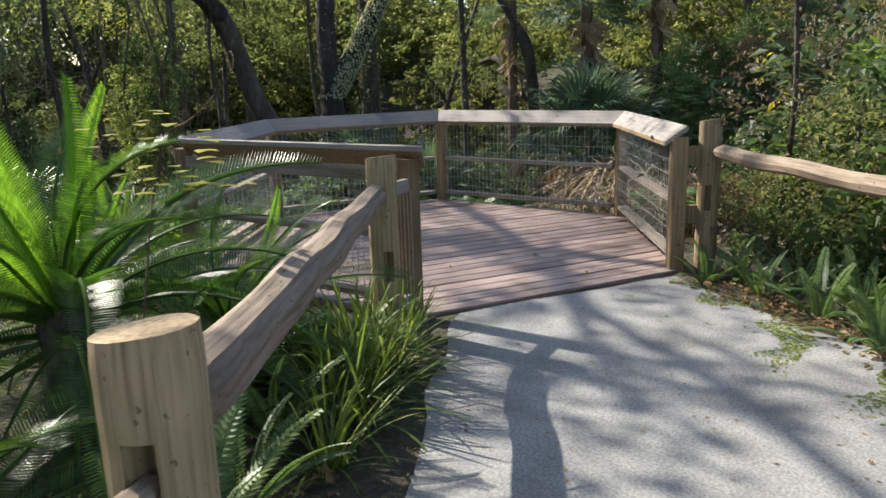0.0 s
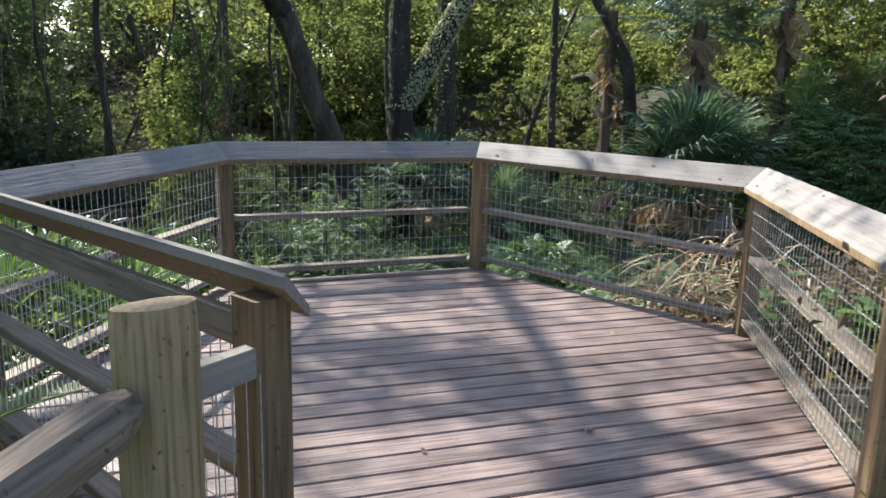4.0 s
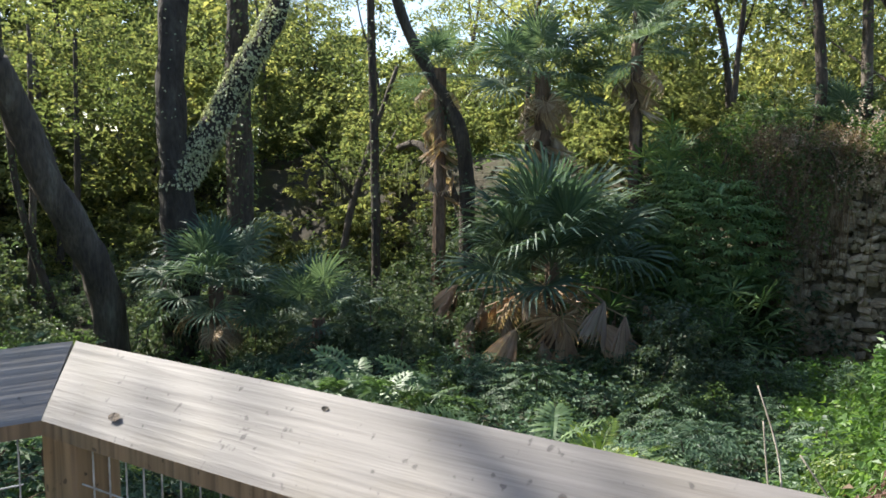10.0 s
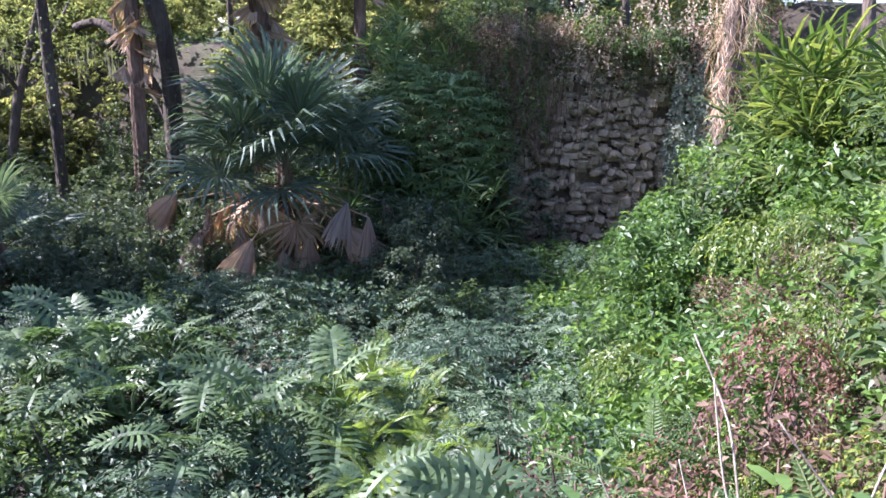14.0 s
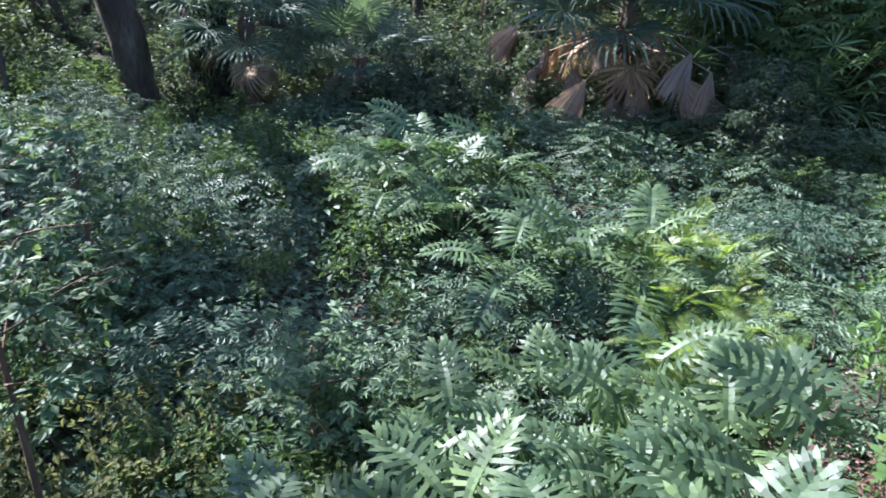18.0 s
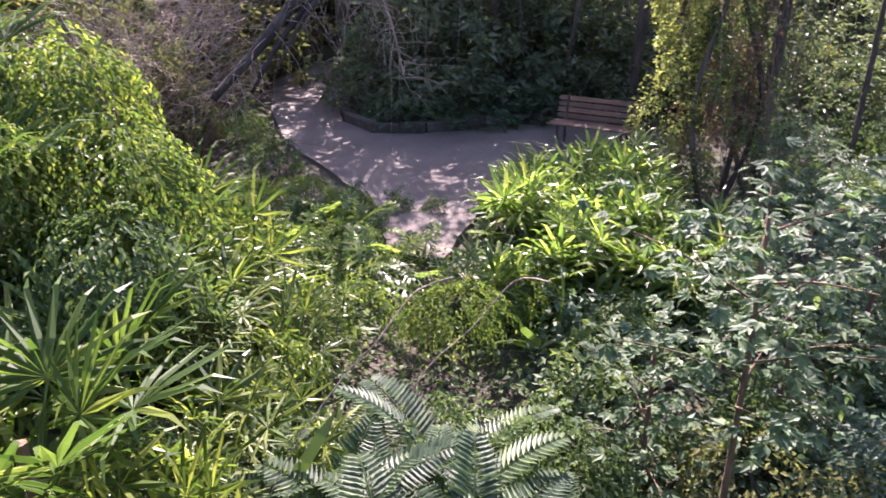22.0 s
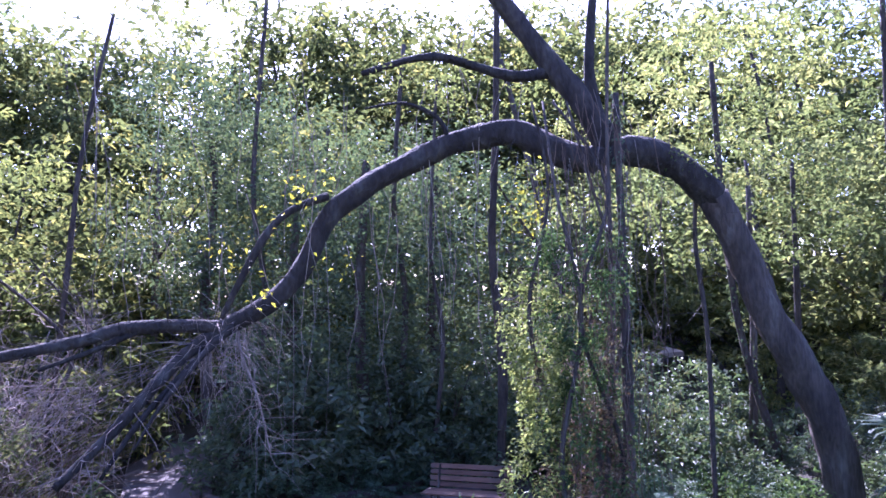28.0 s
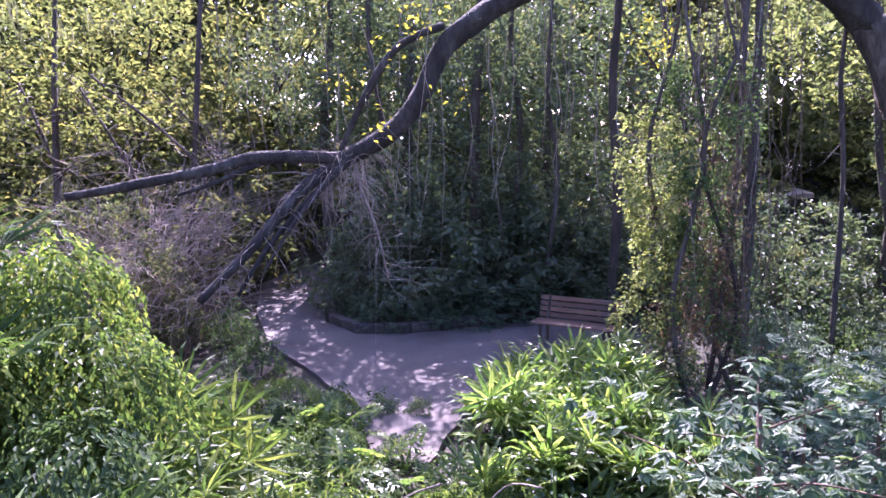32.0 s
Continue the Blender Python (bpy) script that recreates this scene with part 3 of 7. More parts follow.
# short wired bay between the deck and the first log post
bay = thing("fence_bay", "short timber bay with wire between deck and log post", "railing", m=pose(2.48, -3.68, 0, 0, 0, -80))
b = Build()
b.box((0, 0.0, 0.79), (0.20, 0.045, 0.87))
part("top_rail", b.mesh("top_rail", M_RAIL), bay)
b = Build()
b.box((0, 0.0, 0.06), (0.20, 0.045, 0.15))
part("bottom_rail", b.mesh("bottom_rail", M_RAIL), bay)
b = Build()
for i in range(4):
    b.box((0.08, 0.0, 0), (0.80, 0.003, 0.003), Matrix.Translation((0.03 + 0.045 * i, 0.05, 0)) @ Euler((0, radians(-90), 0)).to_matrix().to_4x4(), 0.0005)
part("wire_mesh", b.mesh("wire_mesh", M_WIRE), bay)

log_post(3.66, -1.56, 1.10, 0.08, "grey-brown log fence post wrapped by vines", hole=(-75, 0.52))
log_rail((3.70, -1.59, 0.87), (5.68, -2.93, 0.74), 0.055, 0.068)
log_post(5.72, -2.96, 1.0, 0.09)
log_rail((5.76, -3.0, 0.80), (7.7, -4.4, 0.78), 0.06, 0.07)
log_post(7.74, -4.43, 1.0, 0.09)
stub = thing("fence_bay", "two short boards tying the deck corner to a log post", "railing", m=pose(3.49, -1.72, 0, 0, 0, 40))
for z in (0.86, 0.42):
    b = Build()
    b.box((0.0, 0.0, z - 0.09), (0.18, 0.04, z + 0.05))
    part("board", b.mesh("board", M_POST), stub)


# ---------------------------------------------------------------- trees
def leaf_ball(b, c, rx, rz, n, size, r, lie=0.6):
    """A loose clump of leaves."""
    for _ in range(n):
        d = Vector((r.gauss(0, 1), r.gauss(0, 1), r.gauss(0, 1))).normalized() * (r.random() ** 0.4)
        at = c + Vector((d.x * rx, d.y * rx, d.z * rz))
        w = Vector((r.gauss(0, 1), r.gauss(0, 1), r.gauss(-0.25, lie))).normalized()
        up = Vector((r.gauss(0, 0.5), r.gauss(0, 0.5), 1)).normalized()
        s = size * r.uniform(0.6, 1.3)
        b.leaf(at, w, up, s, s * 0.5)


def crown_mesh(seed, rad, high, clumps, per, size, material):
    r = random.Random(seed)
    b = Build()
    for _ in range(clumps):
        a, q = r.uniform(0, 6.283), rad * math.sqrt(r.random())
        c = Vector((q * math.cos(a), q * math.sin(a), high * (r.random() - 0.5) * (1.15 - q / rad * 0.7)))
        leaf_ball(b, c, r.uniform(0.35, 0.85), r.uniform(0.2, 0.5), per, size, r)
    return b.mesh("crown", material)


def moss_mesh(seed, rad, n, drop):
    """Grey moss in hanging beards."""
    r = random.Random(seed)
    b = Build()
    for _ in range(n):
        a, q = r.uniform(0, 6.283), rad * math.sqrt(r.random())
        at = Vector((q * math.cos(a), q * math.sin(a), r.uniform(-0.4, 0.4)))
        for _ in range(10):
            o = Vector((r.gauss(0, 0.09), r.gauss(0, 0.09), r.uniform(-0.1, 0.1)))
            ln = drop * r.uniform(0.35, 1.0)
            side = Vector((r.gauss(0, 1), r.gauss(0, 1), 0))
            b.blade(at + o, Vector((r.gauss(0, 0.06), r.gauss(0, 0.06), -1)).normalized(), side, ln, 0.022, 0.0, 3, 0.6)
    return b.mesh("hanging_moss", L_MOSS)


OAK_CROWNS = [crown_mesh(11 + i, 2.6, 2.4, 40, 30, 0.145, L_OAK) for i in range(3)]
FAR_CROWNS = [crown_mesh(31 + i, 2.9, 3.8, 56, 28, 0.23, L_FAR_HAZE) for i in range(3)]
WEST_CROWNS = [crown_mesh(36 + i, 2.9, 3.8, 38, 24, 0.27, L_BACKLIT) for i in range(3)]
MID_CROWNS = [crown_mesh(48 + i, 2.8, 1.6, 11, 70, 0.15, L_OAK) for i in range(2)]
THIN_CROWNS = [crown_mesh(46 + i, 2.9, 1.8, 20, 26, 0.15, L_OAK) for i in range(2)]
EVERGREEN_CROWNS = [crown_mesh(41 + i, 2.3, 3.2, 56, 44, 0.15, L_IVY) for i in range(2)]
MOSS = [moss_mesh(51 + i, 2.0, 14, 0.45) for i in range(2)]


def limb(parent, pts, r0, r1, name="limb", material=None, sides=9, rough=0.3):
    """A limb smoothed through a few points."""
    pts = [Vector(p) for p in pts]
    fine, rad = [], []
    m = len(pts) - 1
    for i in range(m):
        p0, p1, p2, p3 = pts[max(i - 1, 0)], pts[i], pts[i + 1], pts[min(i + 2, m)]
        steps = 5
        for j in range(steps + (i == m - 1)):
            t = j / steps
            fine.append(0.5 * ((2 * p1) + (p2 - p0) * t + (2 * p0 - 5 * p1 + 4 * p2 - p3) * t * t + (3 * p1 - p0 - 3 * p2 + p3) * t ** 3))
            rad.append(r0 + (r1 - r0) * (i + t) / m)
    b = Build()
    b.tube(fine, rad, sides, rough)
    return part(name, b.mesh(name, material or M_BARK, True), parent)


def twigs_on(parent, pts, n, length, seed, material=None, thick=0.010, fall=-0.1):
    """Thin side twigs along a limb, as one part."""
    r = random.Random(seed)
    b = Build()
    pts = [Vector(p) for p in pts]
    for _ in range(n):
        i = r.randrange(len(pts) - 1)
        p = pts[i].lerp(pts[i + 1], r.random())
        d = Vector((r.gauss(0, 1), r.gauss(0, 1), r.gauss(0, 0.8))).normalized()
        line = [p]
        for _ in range(4):
            d = (d + Vector((r.gauss(0, 0.35), r.gauss(0, 0.35), r.gauss(fall, 0.3)))).normalized()
            line.append(line[-1] + d * length * 0.25 * r.uniform(0.6, 1.3))
        b.tube(line, [thick, thick * 0.8, thick * 0.6, thick * 0.4, thick * 0.2], 4)
    return tagged(part("twig_spray", b.mesh("twig_spray", material or M_BARK), parent), kind="stuff")


def ivy_on(parent, pts, r0, r1, n, size, seed, name="ivy", material=None, spread=1.5):
    """Climbing leaves round a trunk."""
    r = random.Random(seed)
    b = Build()
    pts = [Vector(p) for p in pts]
    for _ in range(n):
        i = r.randrange(len(pts) - 1)
        t = r.random()
        p = pts[i].lerp(pts[i + 1], t)
        q = (r0 + (r1 - r0) * (i + t) / (len(pts) - 1)) * r.uniform(1.0, spread)
        a = r.uniform(0, 6.283)
        o = Vector((math.cos(a), math.sin(a), 0))
        w = (o * r.uniform(0.2, 0.9) + Vector((r.gauss(0, 0.4), r.gauss(0, 0.4), -0.7))).normalized()
        s = size * r.uniform(0.6, 1.3)
        b.leaf(p + o * q, w, o + Vector((0, 0, 0.4)), s, s * 0.7)
    return part(name, b.mesh(name, material or L_IVY), parent, "climbing ivy leaves")


def crowns(parent, spots, meshes, seed, size=1.0, moss=True):
    r = random.Random(seed)
    for x, y, z in spots:
        part("crown", meshes[r.randrange(len(meshes))], parent, m=turn(x, y, z, r.uniform(0, 360), size * r.uniform(0.8, 1.2)))
        if moss and r.random() < 0.2:
            tagged(part("hanging_moss", MOSS[r.randrange(2)], parent, "grey hanging moss", turn(x, y, z - 0.5, r.uniform(0, 360), size)), kind="stuff")


def tree(label, category="tree", group=""):
    return thing("tree", label, category, group)


# the forked tree with pale climbers
fork = tree("forked tree trunk overgrown with ivy and pale climbers")
trunk = [(-11.78, 10.17, -3.4), (-11.73, 10.12, -1.6), (-11.68, 10.12, 0.2), (-11.68, 10.07, 1.3)]
left = [(-11.68, 10.07, 1.2), (-11.78, 10.07, 2.8), (-11.68, 10.17, 5.0), (-11.53, 10.42, 8.5)]
right = [(-11.68, 10.07, 0.9), (-11.28, 10.52, 1.9), (-10.73, 11.12, 3.4), (-10.23, 11.72, 4.8), (-9.93, 12.22, 7.5)]
limb(fork, trunk, 0.42, 0.36, "trunk", M_DARKBARK, 12)
limb(fork, left, 0.34, 0.24, material=M_DARKBARK, sides=11)
limb(fork, right, 0.32, 0.19, material=M_DARKBARK, sides=10)
ivy_on(fork, trunk[:2], 0.46, 0.42, 1300, 0.11, 3)
ivy_on(fork, right, 0.33, 0.2, 4200, 0.075, 4, material=leaf_mat("pale_climber", (0.26, 0.29, 0.20), (0.46, 0.48, 0.37), 0.5, 0.3, (0.55, 0.56, 0.46)), spread=1.3)
ivy_on(fork, left, 0.36, 0.26, 150, 0.05, 5, material=bpy.data.materials["pale_climber"], spread=1.15)
crowns(fork, [(-11.73, 10.72, 9.4)], THIN_CROWNS, 1)
dark = tree("dark trunk sheathed in ivy behind the forked tree")
pts = [(-12.1, 12.3, -3), (-12.1, 12.3, 1.5), (-12.05, 12.3, 5), (-12.2, 12.4, 9)]
limb(dark, pts, 0.34, 0.24, "trunk")
ivy_on(dark, pts, 0.36, 0.3, 1800, 0.10, 6)
crowns(dark, [(-12, 12.5, 9)], THIN_CROWNS, 2)

# the leaning tree whose limb arches over the ravine path
lean = tree("leaning dark oak with one limb arching over the path")
trunk = [(-12.65, 9.2, -3.4), (-12.55, 8.8, -1.15), (-12.6, 8.33, 0.03), (-12.7, 7.77, 1.11), (-12.8, 7.43, 2.19), (-12.7, 6.87, 3.26)]
arch = [(-12.7, 6.87, 3.26), (-12.5, 6.02, 3.86), (-12.4, 5.12, 4.08), (-12.5, 4.51, 3.93), (-12.65, 3.83, 4.12), (-12.8, 3.16, 4.49), (-12.95, 2.25, 4.39), (-13.05, 1.44, 4.06), (-13.15, 0.42, 3.54), (-13.15, -0.19, 3.05), (-13.1, -0.6, 2.26), (-13.05, -1.19, 1.6), (-13.0, -2.08, 1.15)]
end = [(-13.0, -2.08, 1.15), (-12.5, -2.67, 0.67), (-11.8, -3.43, -0.23), (-11.2, -4.05, -0.9)]
side = [(-13.0, -1.9, 1.22), (-12.7, -3.3, 1.28), (-12.4, -4.06, 1.11), (-12.1, -4.75, 0.98), (-11.6, -6.2, 0.75)]
limb(lean, trunk, 0.33, 0.28, "trunk", sides=12)
limb(lean, arch, 0.28, 0.15, sides=12)
limb(lean, end, 0.12, 0.06)
limb(lean, [(-13.0, -1.7, 1.35), (-12.5, -2.45, 0.6), (-11.9, -3.1, -0.15), (-11.4, -3.5, -0.85)], 0.07, 0.03)
limb(lean, side, 0.125, 0.075)
limb(lean, [(-12.7, -3.3, 1.22), (-12.4, -3.9, 0.95), (-12.1, -4.6, 0.7)], 0.06, 0.03)
limb(lean, [(-12.45, 4.83, 4.1), (-12.6, 4.39, 5.03), (-12.8, 3.86, 5.8), (-12.9, 3.18, 6.8), (-12.9, 2.2, 8.0)], 0.26, 0.14, sides=11)
limb(lean, [(-12.5, 4.7, 4.6), (-12.55, 4.55, 5.6), (-12.7, 4.8, 7.4)], 0.12, 0.07)
# high limb added out of view to carry a crown that dapples the deck
limb(lean, [(-12.9, 2.2, 8.0), (-10.5, 0.6, 8.4), (-8.0, -1.8, 8.9), (-6.5, -3.8, 9.0)], 0.12, 0.04)
limb(lean, [(-12.8, 3.84, 5.6), (-12.6, 3.05, 5.48), (-12.4, 1.72, 5.74), (-12.2, 0.45, 5.37)], 0.12, 0.05)
limb(lean, [(-13.0, -2.0, 1.36), (-12.8, -1.52, 2.28), (-12.8, -0.94, 3.07), (-13.1, -0.18, 3.44)], 0.055, 0.075)
limb(lean, [(-12.95, 2.0, 4.35), (-12.8, 1.8, 4.75), (-12.7, 1.2, 5.0), (-12.7, 0.5, 4.9)], 0.055, 0.02)
limb(lean, [(-12.6, -2.1, 0.95), (-12.0, -2.7, 0.2), (-11.6, -3.1, -0.5)], 0.05, 0.02)
twigs_on(lean, arch, 60, 0.8, 5)
twigs_on(lean, side[:4], 40, 0.8, 6)
twigs_on(lean, end, 80, 1.5, 7, M_BRUSH, 0.006, -0.45)
twigs_on(lean, [(-13.05, -1.4, 1.5), (-13.0, -2.08, 1.15), (-12.5, -2.67, 0.67)], 90, 1.7, 8, M_BRUSH, 0.0042, -0.5)
spray = [(-13.05, -1.75, 1.35), (-12.9, -1.7, 0.8), (-12.7, -1.4, 0.0), (-12.5, -1.2, -0.9)]
limb(lean, spray, 0.035, 0.010, "branch", M_BRUSH, 6)
twigs_on(lean, spray, 90, 1.1, 9, M_BRUSH, 0.0045, -0.2)
# the second crown is the unseen one, added for dapple on the deck
crowns(lean, [(-13.2, 0.6, 8.4), (-7.6, -2.8, 9.3)], MID_CROWNS, 3)

# limbs darkened in colour to read as backlit; the trunk keeps plain bark
for o in lean.children:
    if o.data.materials[0] == M_BARK and not o.name.startswith("trunk"):
        o.data.materials[0] = M_DARKBARK

# unseen oak added south-west of the deck, crown above view, shading deck and path
shade = tree("unseen spreading oak added to dapple the deck and path")
limb(shade, [(-6.6, -9.6, -0.6), (-6.7, -9.4, 2.5), (-6.6, -8.6, 5.5), (-6.3, -6.8, 8.4)], 0.34, 0.2, "trunk")
limb(shade, [(-6.6, -8.8, 5.0), (-5.9, -7.2, 7.0), (-5.0, -6.2, 9.0)], 0.16, 0.03)
limb(shade, [(-6.6, -8.6, 5.5), (-4.5, -8.0, 7.5), (-2.8, -7.6, 8.6)], 0.16, 0.05)
limb(shade, [(-6.3, -6.8, 8.4), (-8.6, -4.4, 8.4), (-9.0, -2.2, 8.5), (-7.7, -1.88, 8.5), (-6.4, -1.85, 8.5), (-5.0, -2.0, 8.8)], 0.15, 0.06)
limb(shade, [(-2.8, -7.6, 8.6), (-3.6, -5.6, 8.4), (-5.1, -4.0, 8.5), (-6.4, -3.0, 8.5), (-7.8, -1.6, 8.9)], 0.05, 0.05)
twigs_on(shade, [(-8.6, -4.4, 8.4), (-9.0, -2.2, 8.5), (-6.4, -1.85, 8.5)], 50, 1.8, 33, None, 0.022)
crowns(shade, [(-4.6, -3.0, 9.2), (-5.4, -5.2, 9.0), (-9.8, -3.2, 9.4), (-9.0, -0.2, 9.2), (-4.4, -6.9, 8.8), (-6.7, -7.4, 9.6), (-2.6, -7.6, 8.9), (-8.6, -1.2, 9.8), (-7.9, 0.3, 8.4)], MID_CROWNS, 21, 1.0, False)
# evergreens added to keep the ravine path in shade
for x, y, h in ((-18.6, 0.6, 4.2), (-20.4, 2.6, 5.0), (-21.2, -1.2, 5.8), (-21.8, -3.6, 7.0)):
    ob = tree("dark evergreen behind the planted bed")
    limb(ob, [(x, y, -2.7), (x + 0.2, y - 0.1, 1.5), (x - 0.1, y + 0.2, 5.0), (x, y, h)], 0.17, 0.06, "trunk")
    crowns(ob, [(x, y, h), (x + 0.8, y + 0.6, h - 1.6), (x + 0.6, y - 0.5, h - 3.4), (x - 0.5, y + 1.2, h - 4.8)], EVERGREEN_CROWNS, int(h * 10), 1.05, False)


# ---------------------------------------------------------------- palms
def fan_leaf_mesh(name, radius, n, material, spread=150, droop=0.35, stalk=0.5, fold=0.18, join=0.55, slim=1.0):
    """A pleated fan with split tips on a stalk; the base of the stalk at the origin, growing along +x."""
    b = Build()
    hub = Vector((stalk, 0, 0.05 * stalk))
    if stalk > 0.05:
        b.blade((0, 0, 0), (hub).normalized(), Vector((0, 0, 1)), stalk, 0.03, 0.0, 2, 0.8)
        b.tube([(0, 0, 0), hub * 0.5, hub], [0.012, 0.010, 0.008], 4)
    for i in range(n):
        a = radians(-spread + 2 * spread * i / (n - 1))
        ln = radius * (0.78 + 0.22 * math.cos(a * 0.6)) * (0.93 + 0.07 * ((i * 7) % 3))
        d = Vector((math.cos(a), math.sin(a), 0.10 + 0.06 * (i % 2)))
        sd = Vector((-math.sin(a), math.cos(a), 0))
        w = ln * 1.02 * radians(spread) / n * slim
        k = len(b.v)
        p1, p2 = hub + d * ln * join, hub + d * ln * 0.82 + Vector((0, 0, -droop * 0.12 * ln))
        tip = hub + d * ln + Vector((0, 0, -droop * 0.42 * ln))
        lift = Vector((0, 0, w * fold * 2))
        b.v.extend(tuple(v) for v in (hub, p1 - sd * w * 0.58, p1 + lift, p1 + sd * w * 0.58, p2 - sd * w * 0.3, p2 + sd * w * 0.3, tip))
        b.f.extend(((k, k + 1, k + 2), (k, k + 2, k + 3), (k + 1, k + 4, k + 5, k + 2), (k + 2, k + 5, k + 3), (k + 4, k + 6, k + 5)))
    return b.mesh(name, material)


def hung_leaf_mesh(name, radius, n, material, reach=0.55):
    """A dead fan folded shut and hanging down."""
    b = Build()
    r = random.Random(n)
    b.tube([(0, 0, 0), (reach * 0.64, 0, -0.02), (reach, 0, -0.18)], [0.012, 0.010, 0.008], 4)
    hub = Vector((reach, 0, -0.18))
    for i in range(n):
        a = radians(-75 + 150 * i / (n - 1))
        d = Vector((0.30 * math.cos(a), 0.58 * math.sin(a), -1)).normalized()
        b.blade(hub, d, Vector((1, 0.3 * r.gauss(0, 1), 0)), radius * r.uniform(0.7, 1.05), radius * 0.06, 0.35, 4, 0.5)
    return b.mesh(name, material)


def tilted(az, el, roll=0.0, size=1.0, at=(0, 0, 0)):
    """The pose of a leaf that leaves at in the compass way az, el degrees up."""
    return Matrix.Translation(at) @ Euler((0, 0, radians(az))).to_matrix().to_4x4() @ Euler((0, radians(-el), 0)).to_matrix().to_4x4() @ Euler((radians(roll), 0, 0)).to_matrix().to_4x4() @ Matrix.Scale(size, 4)


FAN = fan_leaf_mesh("frond", 0.85, 36, L_PALM, 150, 0.8, 0.95, 0.18, 0.5, 0.8)
FAN_DEAD = fan_leaf_mesh("dead_frond", 0.8, 26, L_DEAD, 125, 1.6, 0.8)
FAN_HUNG = hung_leaf_mesh("hung_frond", 0.85, 24, L_DEAD)
FAN_RHAPIS = fan_leaf_mesh("rhapis_leaf", 0.36, 9, L_RHAPIS, 115, 0.6, 0.25, 0.15, 0.38, 0.42)
# copy of the lady-palm leaf for shaded clumps, colour raised against the shade
FAN_RHAPIS_SHADED = fan_leaf_mesh("rhapis_leaf_shaded", 0.32, 9, leaf_mat("shaded_lady_palm", (0.09, 0.16, 0.07), (0.18, 0.28, 0.125), 0.45, 0.4, (0.26, 0.33, 0.14)), 115, 0.6, 0.25, 0.15, 0.38, 0.42)
# the same lady-palm leaf, coloured as if in full sun
FAN_SUNLIT = fan_leaf_mesh("rhapis_leaf_sunlit", 0.40, 10, L_SUNLIT, 125, 0.6, 0.25, 0.15, 0.38, 0.5)
FAN_SMALL = fan_leaf_mesh("small_fan", 0.66, 15, L_YOUNG, 125, 0.45, 0.6, 0.16, 0.32, 0.5)


FAN_SKIRT = hung_leaf_mesh("hung_frond", 0.68, 26, leaf_mat("brown_skirt", (0.28, 0.185, 0.14), (0.50, 0.36, 0.29), 0.75, 0.25, (0.5, 0.4, 0.33), (0.22, 0.13, 0.10)), 1.32)


def fan_palm(label, x, y, foot, top, live, dead, hung, size=1.0, seed=0, trunk=0.16, skirt=0.5, fall=35, low=98, hung_mesh=None):
    r = random.Random(seed)
    ob = thing("fan_palm", label, "palm", "fan palms", m=pose(x, y, foot))
    h = top - foot
    b = Build()
    b.tube([(0, 0, -0.2), (0.02, 0, h * 0.35), (0.03, 0.02, h * 0.7), (0, 0, h)], [trunk * 1.2, trunk, trunk, trunk * 0.9], 10, 0.3)
    part("trunk", b.mesh("trunk", M_BARK2), ob)
    for i in range(live):
        f = i / live
        part("frond", FAN, ob, m=tilted(i * 137.5 + r.uniform(-15, 15), 74 - low * f ** 0.75 + r.uniform(-8, 8), r.uniform(-25, 25), size * r.uniform(0.85, 1.15), (0, 0, h - 0.25 * f)))
    for i in range(dead):
        part("dead_frond", FAN_DEAD, ob, "brown dried frond", tilted(i * 137.5 + 40, -35 - 35 * r.random(), r.uniform(-40, 40), size * r.uniform(0.6, 0.9), (0, 0, h - 0.25 - 0.3 * r.random())))
    for i in range(hung):
        part("hung_frond", hung_mesh or FAN_HUNG, ob, "pale dead frond hanging shut", tilted(i * 137.5 + 11, (9 if hung_mesh else -20) - fall * r.random(), r.uniform(-45, 45), size * r.uniform(0.62, 1.05), (0, 0, h - 0.35 - skirt * r.random())))
    return ob


fan_palm("broad fan palm with a skirt of dead brown fronds", -4.42, 13.5, -2.75, -0.55, 32, 5, 36, 1.45, 1, 0.16, 0.5, 38, 74, FAN_SKIRT)
fan_palm("fan palm with pale dead fronds beside the forked tree", -10.4, 9.9, -3.1, -1.1, 22, 4, 4, 1.0, 2)
fan_palm("low fan palm in the shade of the trees", -9.0, 11.5, -3.1, -1.9, 16, 2, 1, 0.9, 3)
fan_palm("tall palm with a long skirt of dead fronds", -8.6, 15.9, -2.8, 3.9, 10, 2, 26, 0.8, 4, 0.17, 2.6, 60)
fan_palm("tall shaggy palm with hanging dead fronds", -5.6, 15.6, -2.4, 3.6, 22, 5, 24, 1.0, 5, 0.2, 1.6, 60)
fan_palm("slim palm with pale dead fronds", -3.6, 16.2, -1.8, 4.2, 16, 2, 8, 0.9, 6, 0.12, 0.5, 45)
fan_palm("low fan palm on the bank above the wall", 0.6, 19.5, 1.6, 2.4, 16, 2, 0, 0.9, 7)


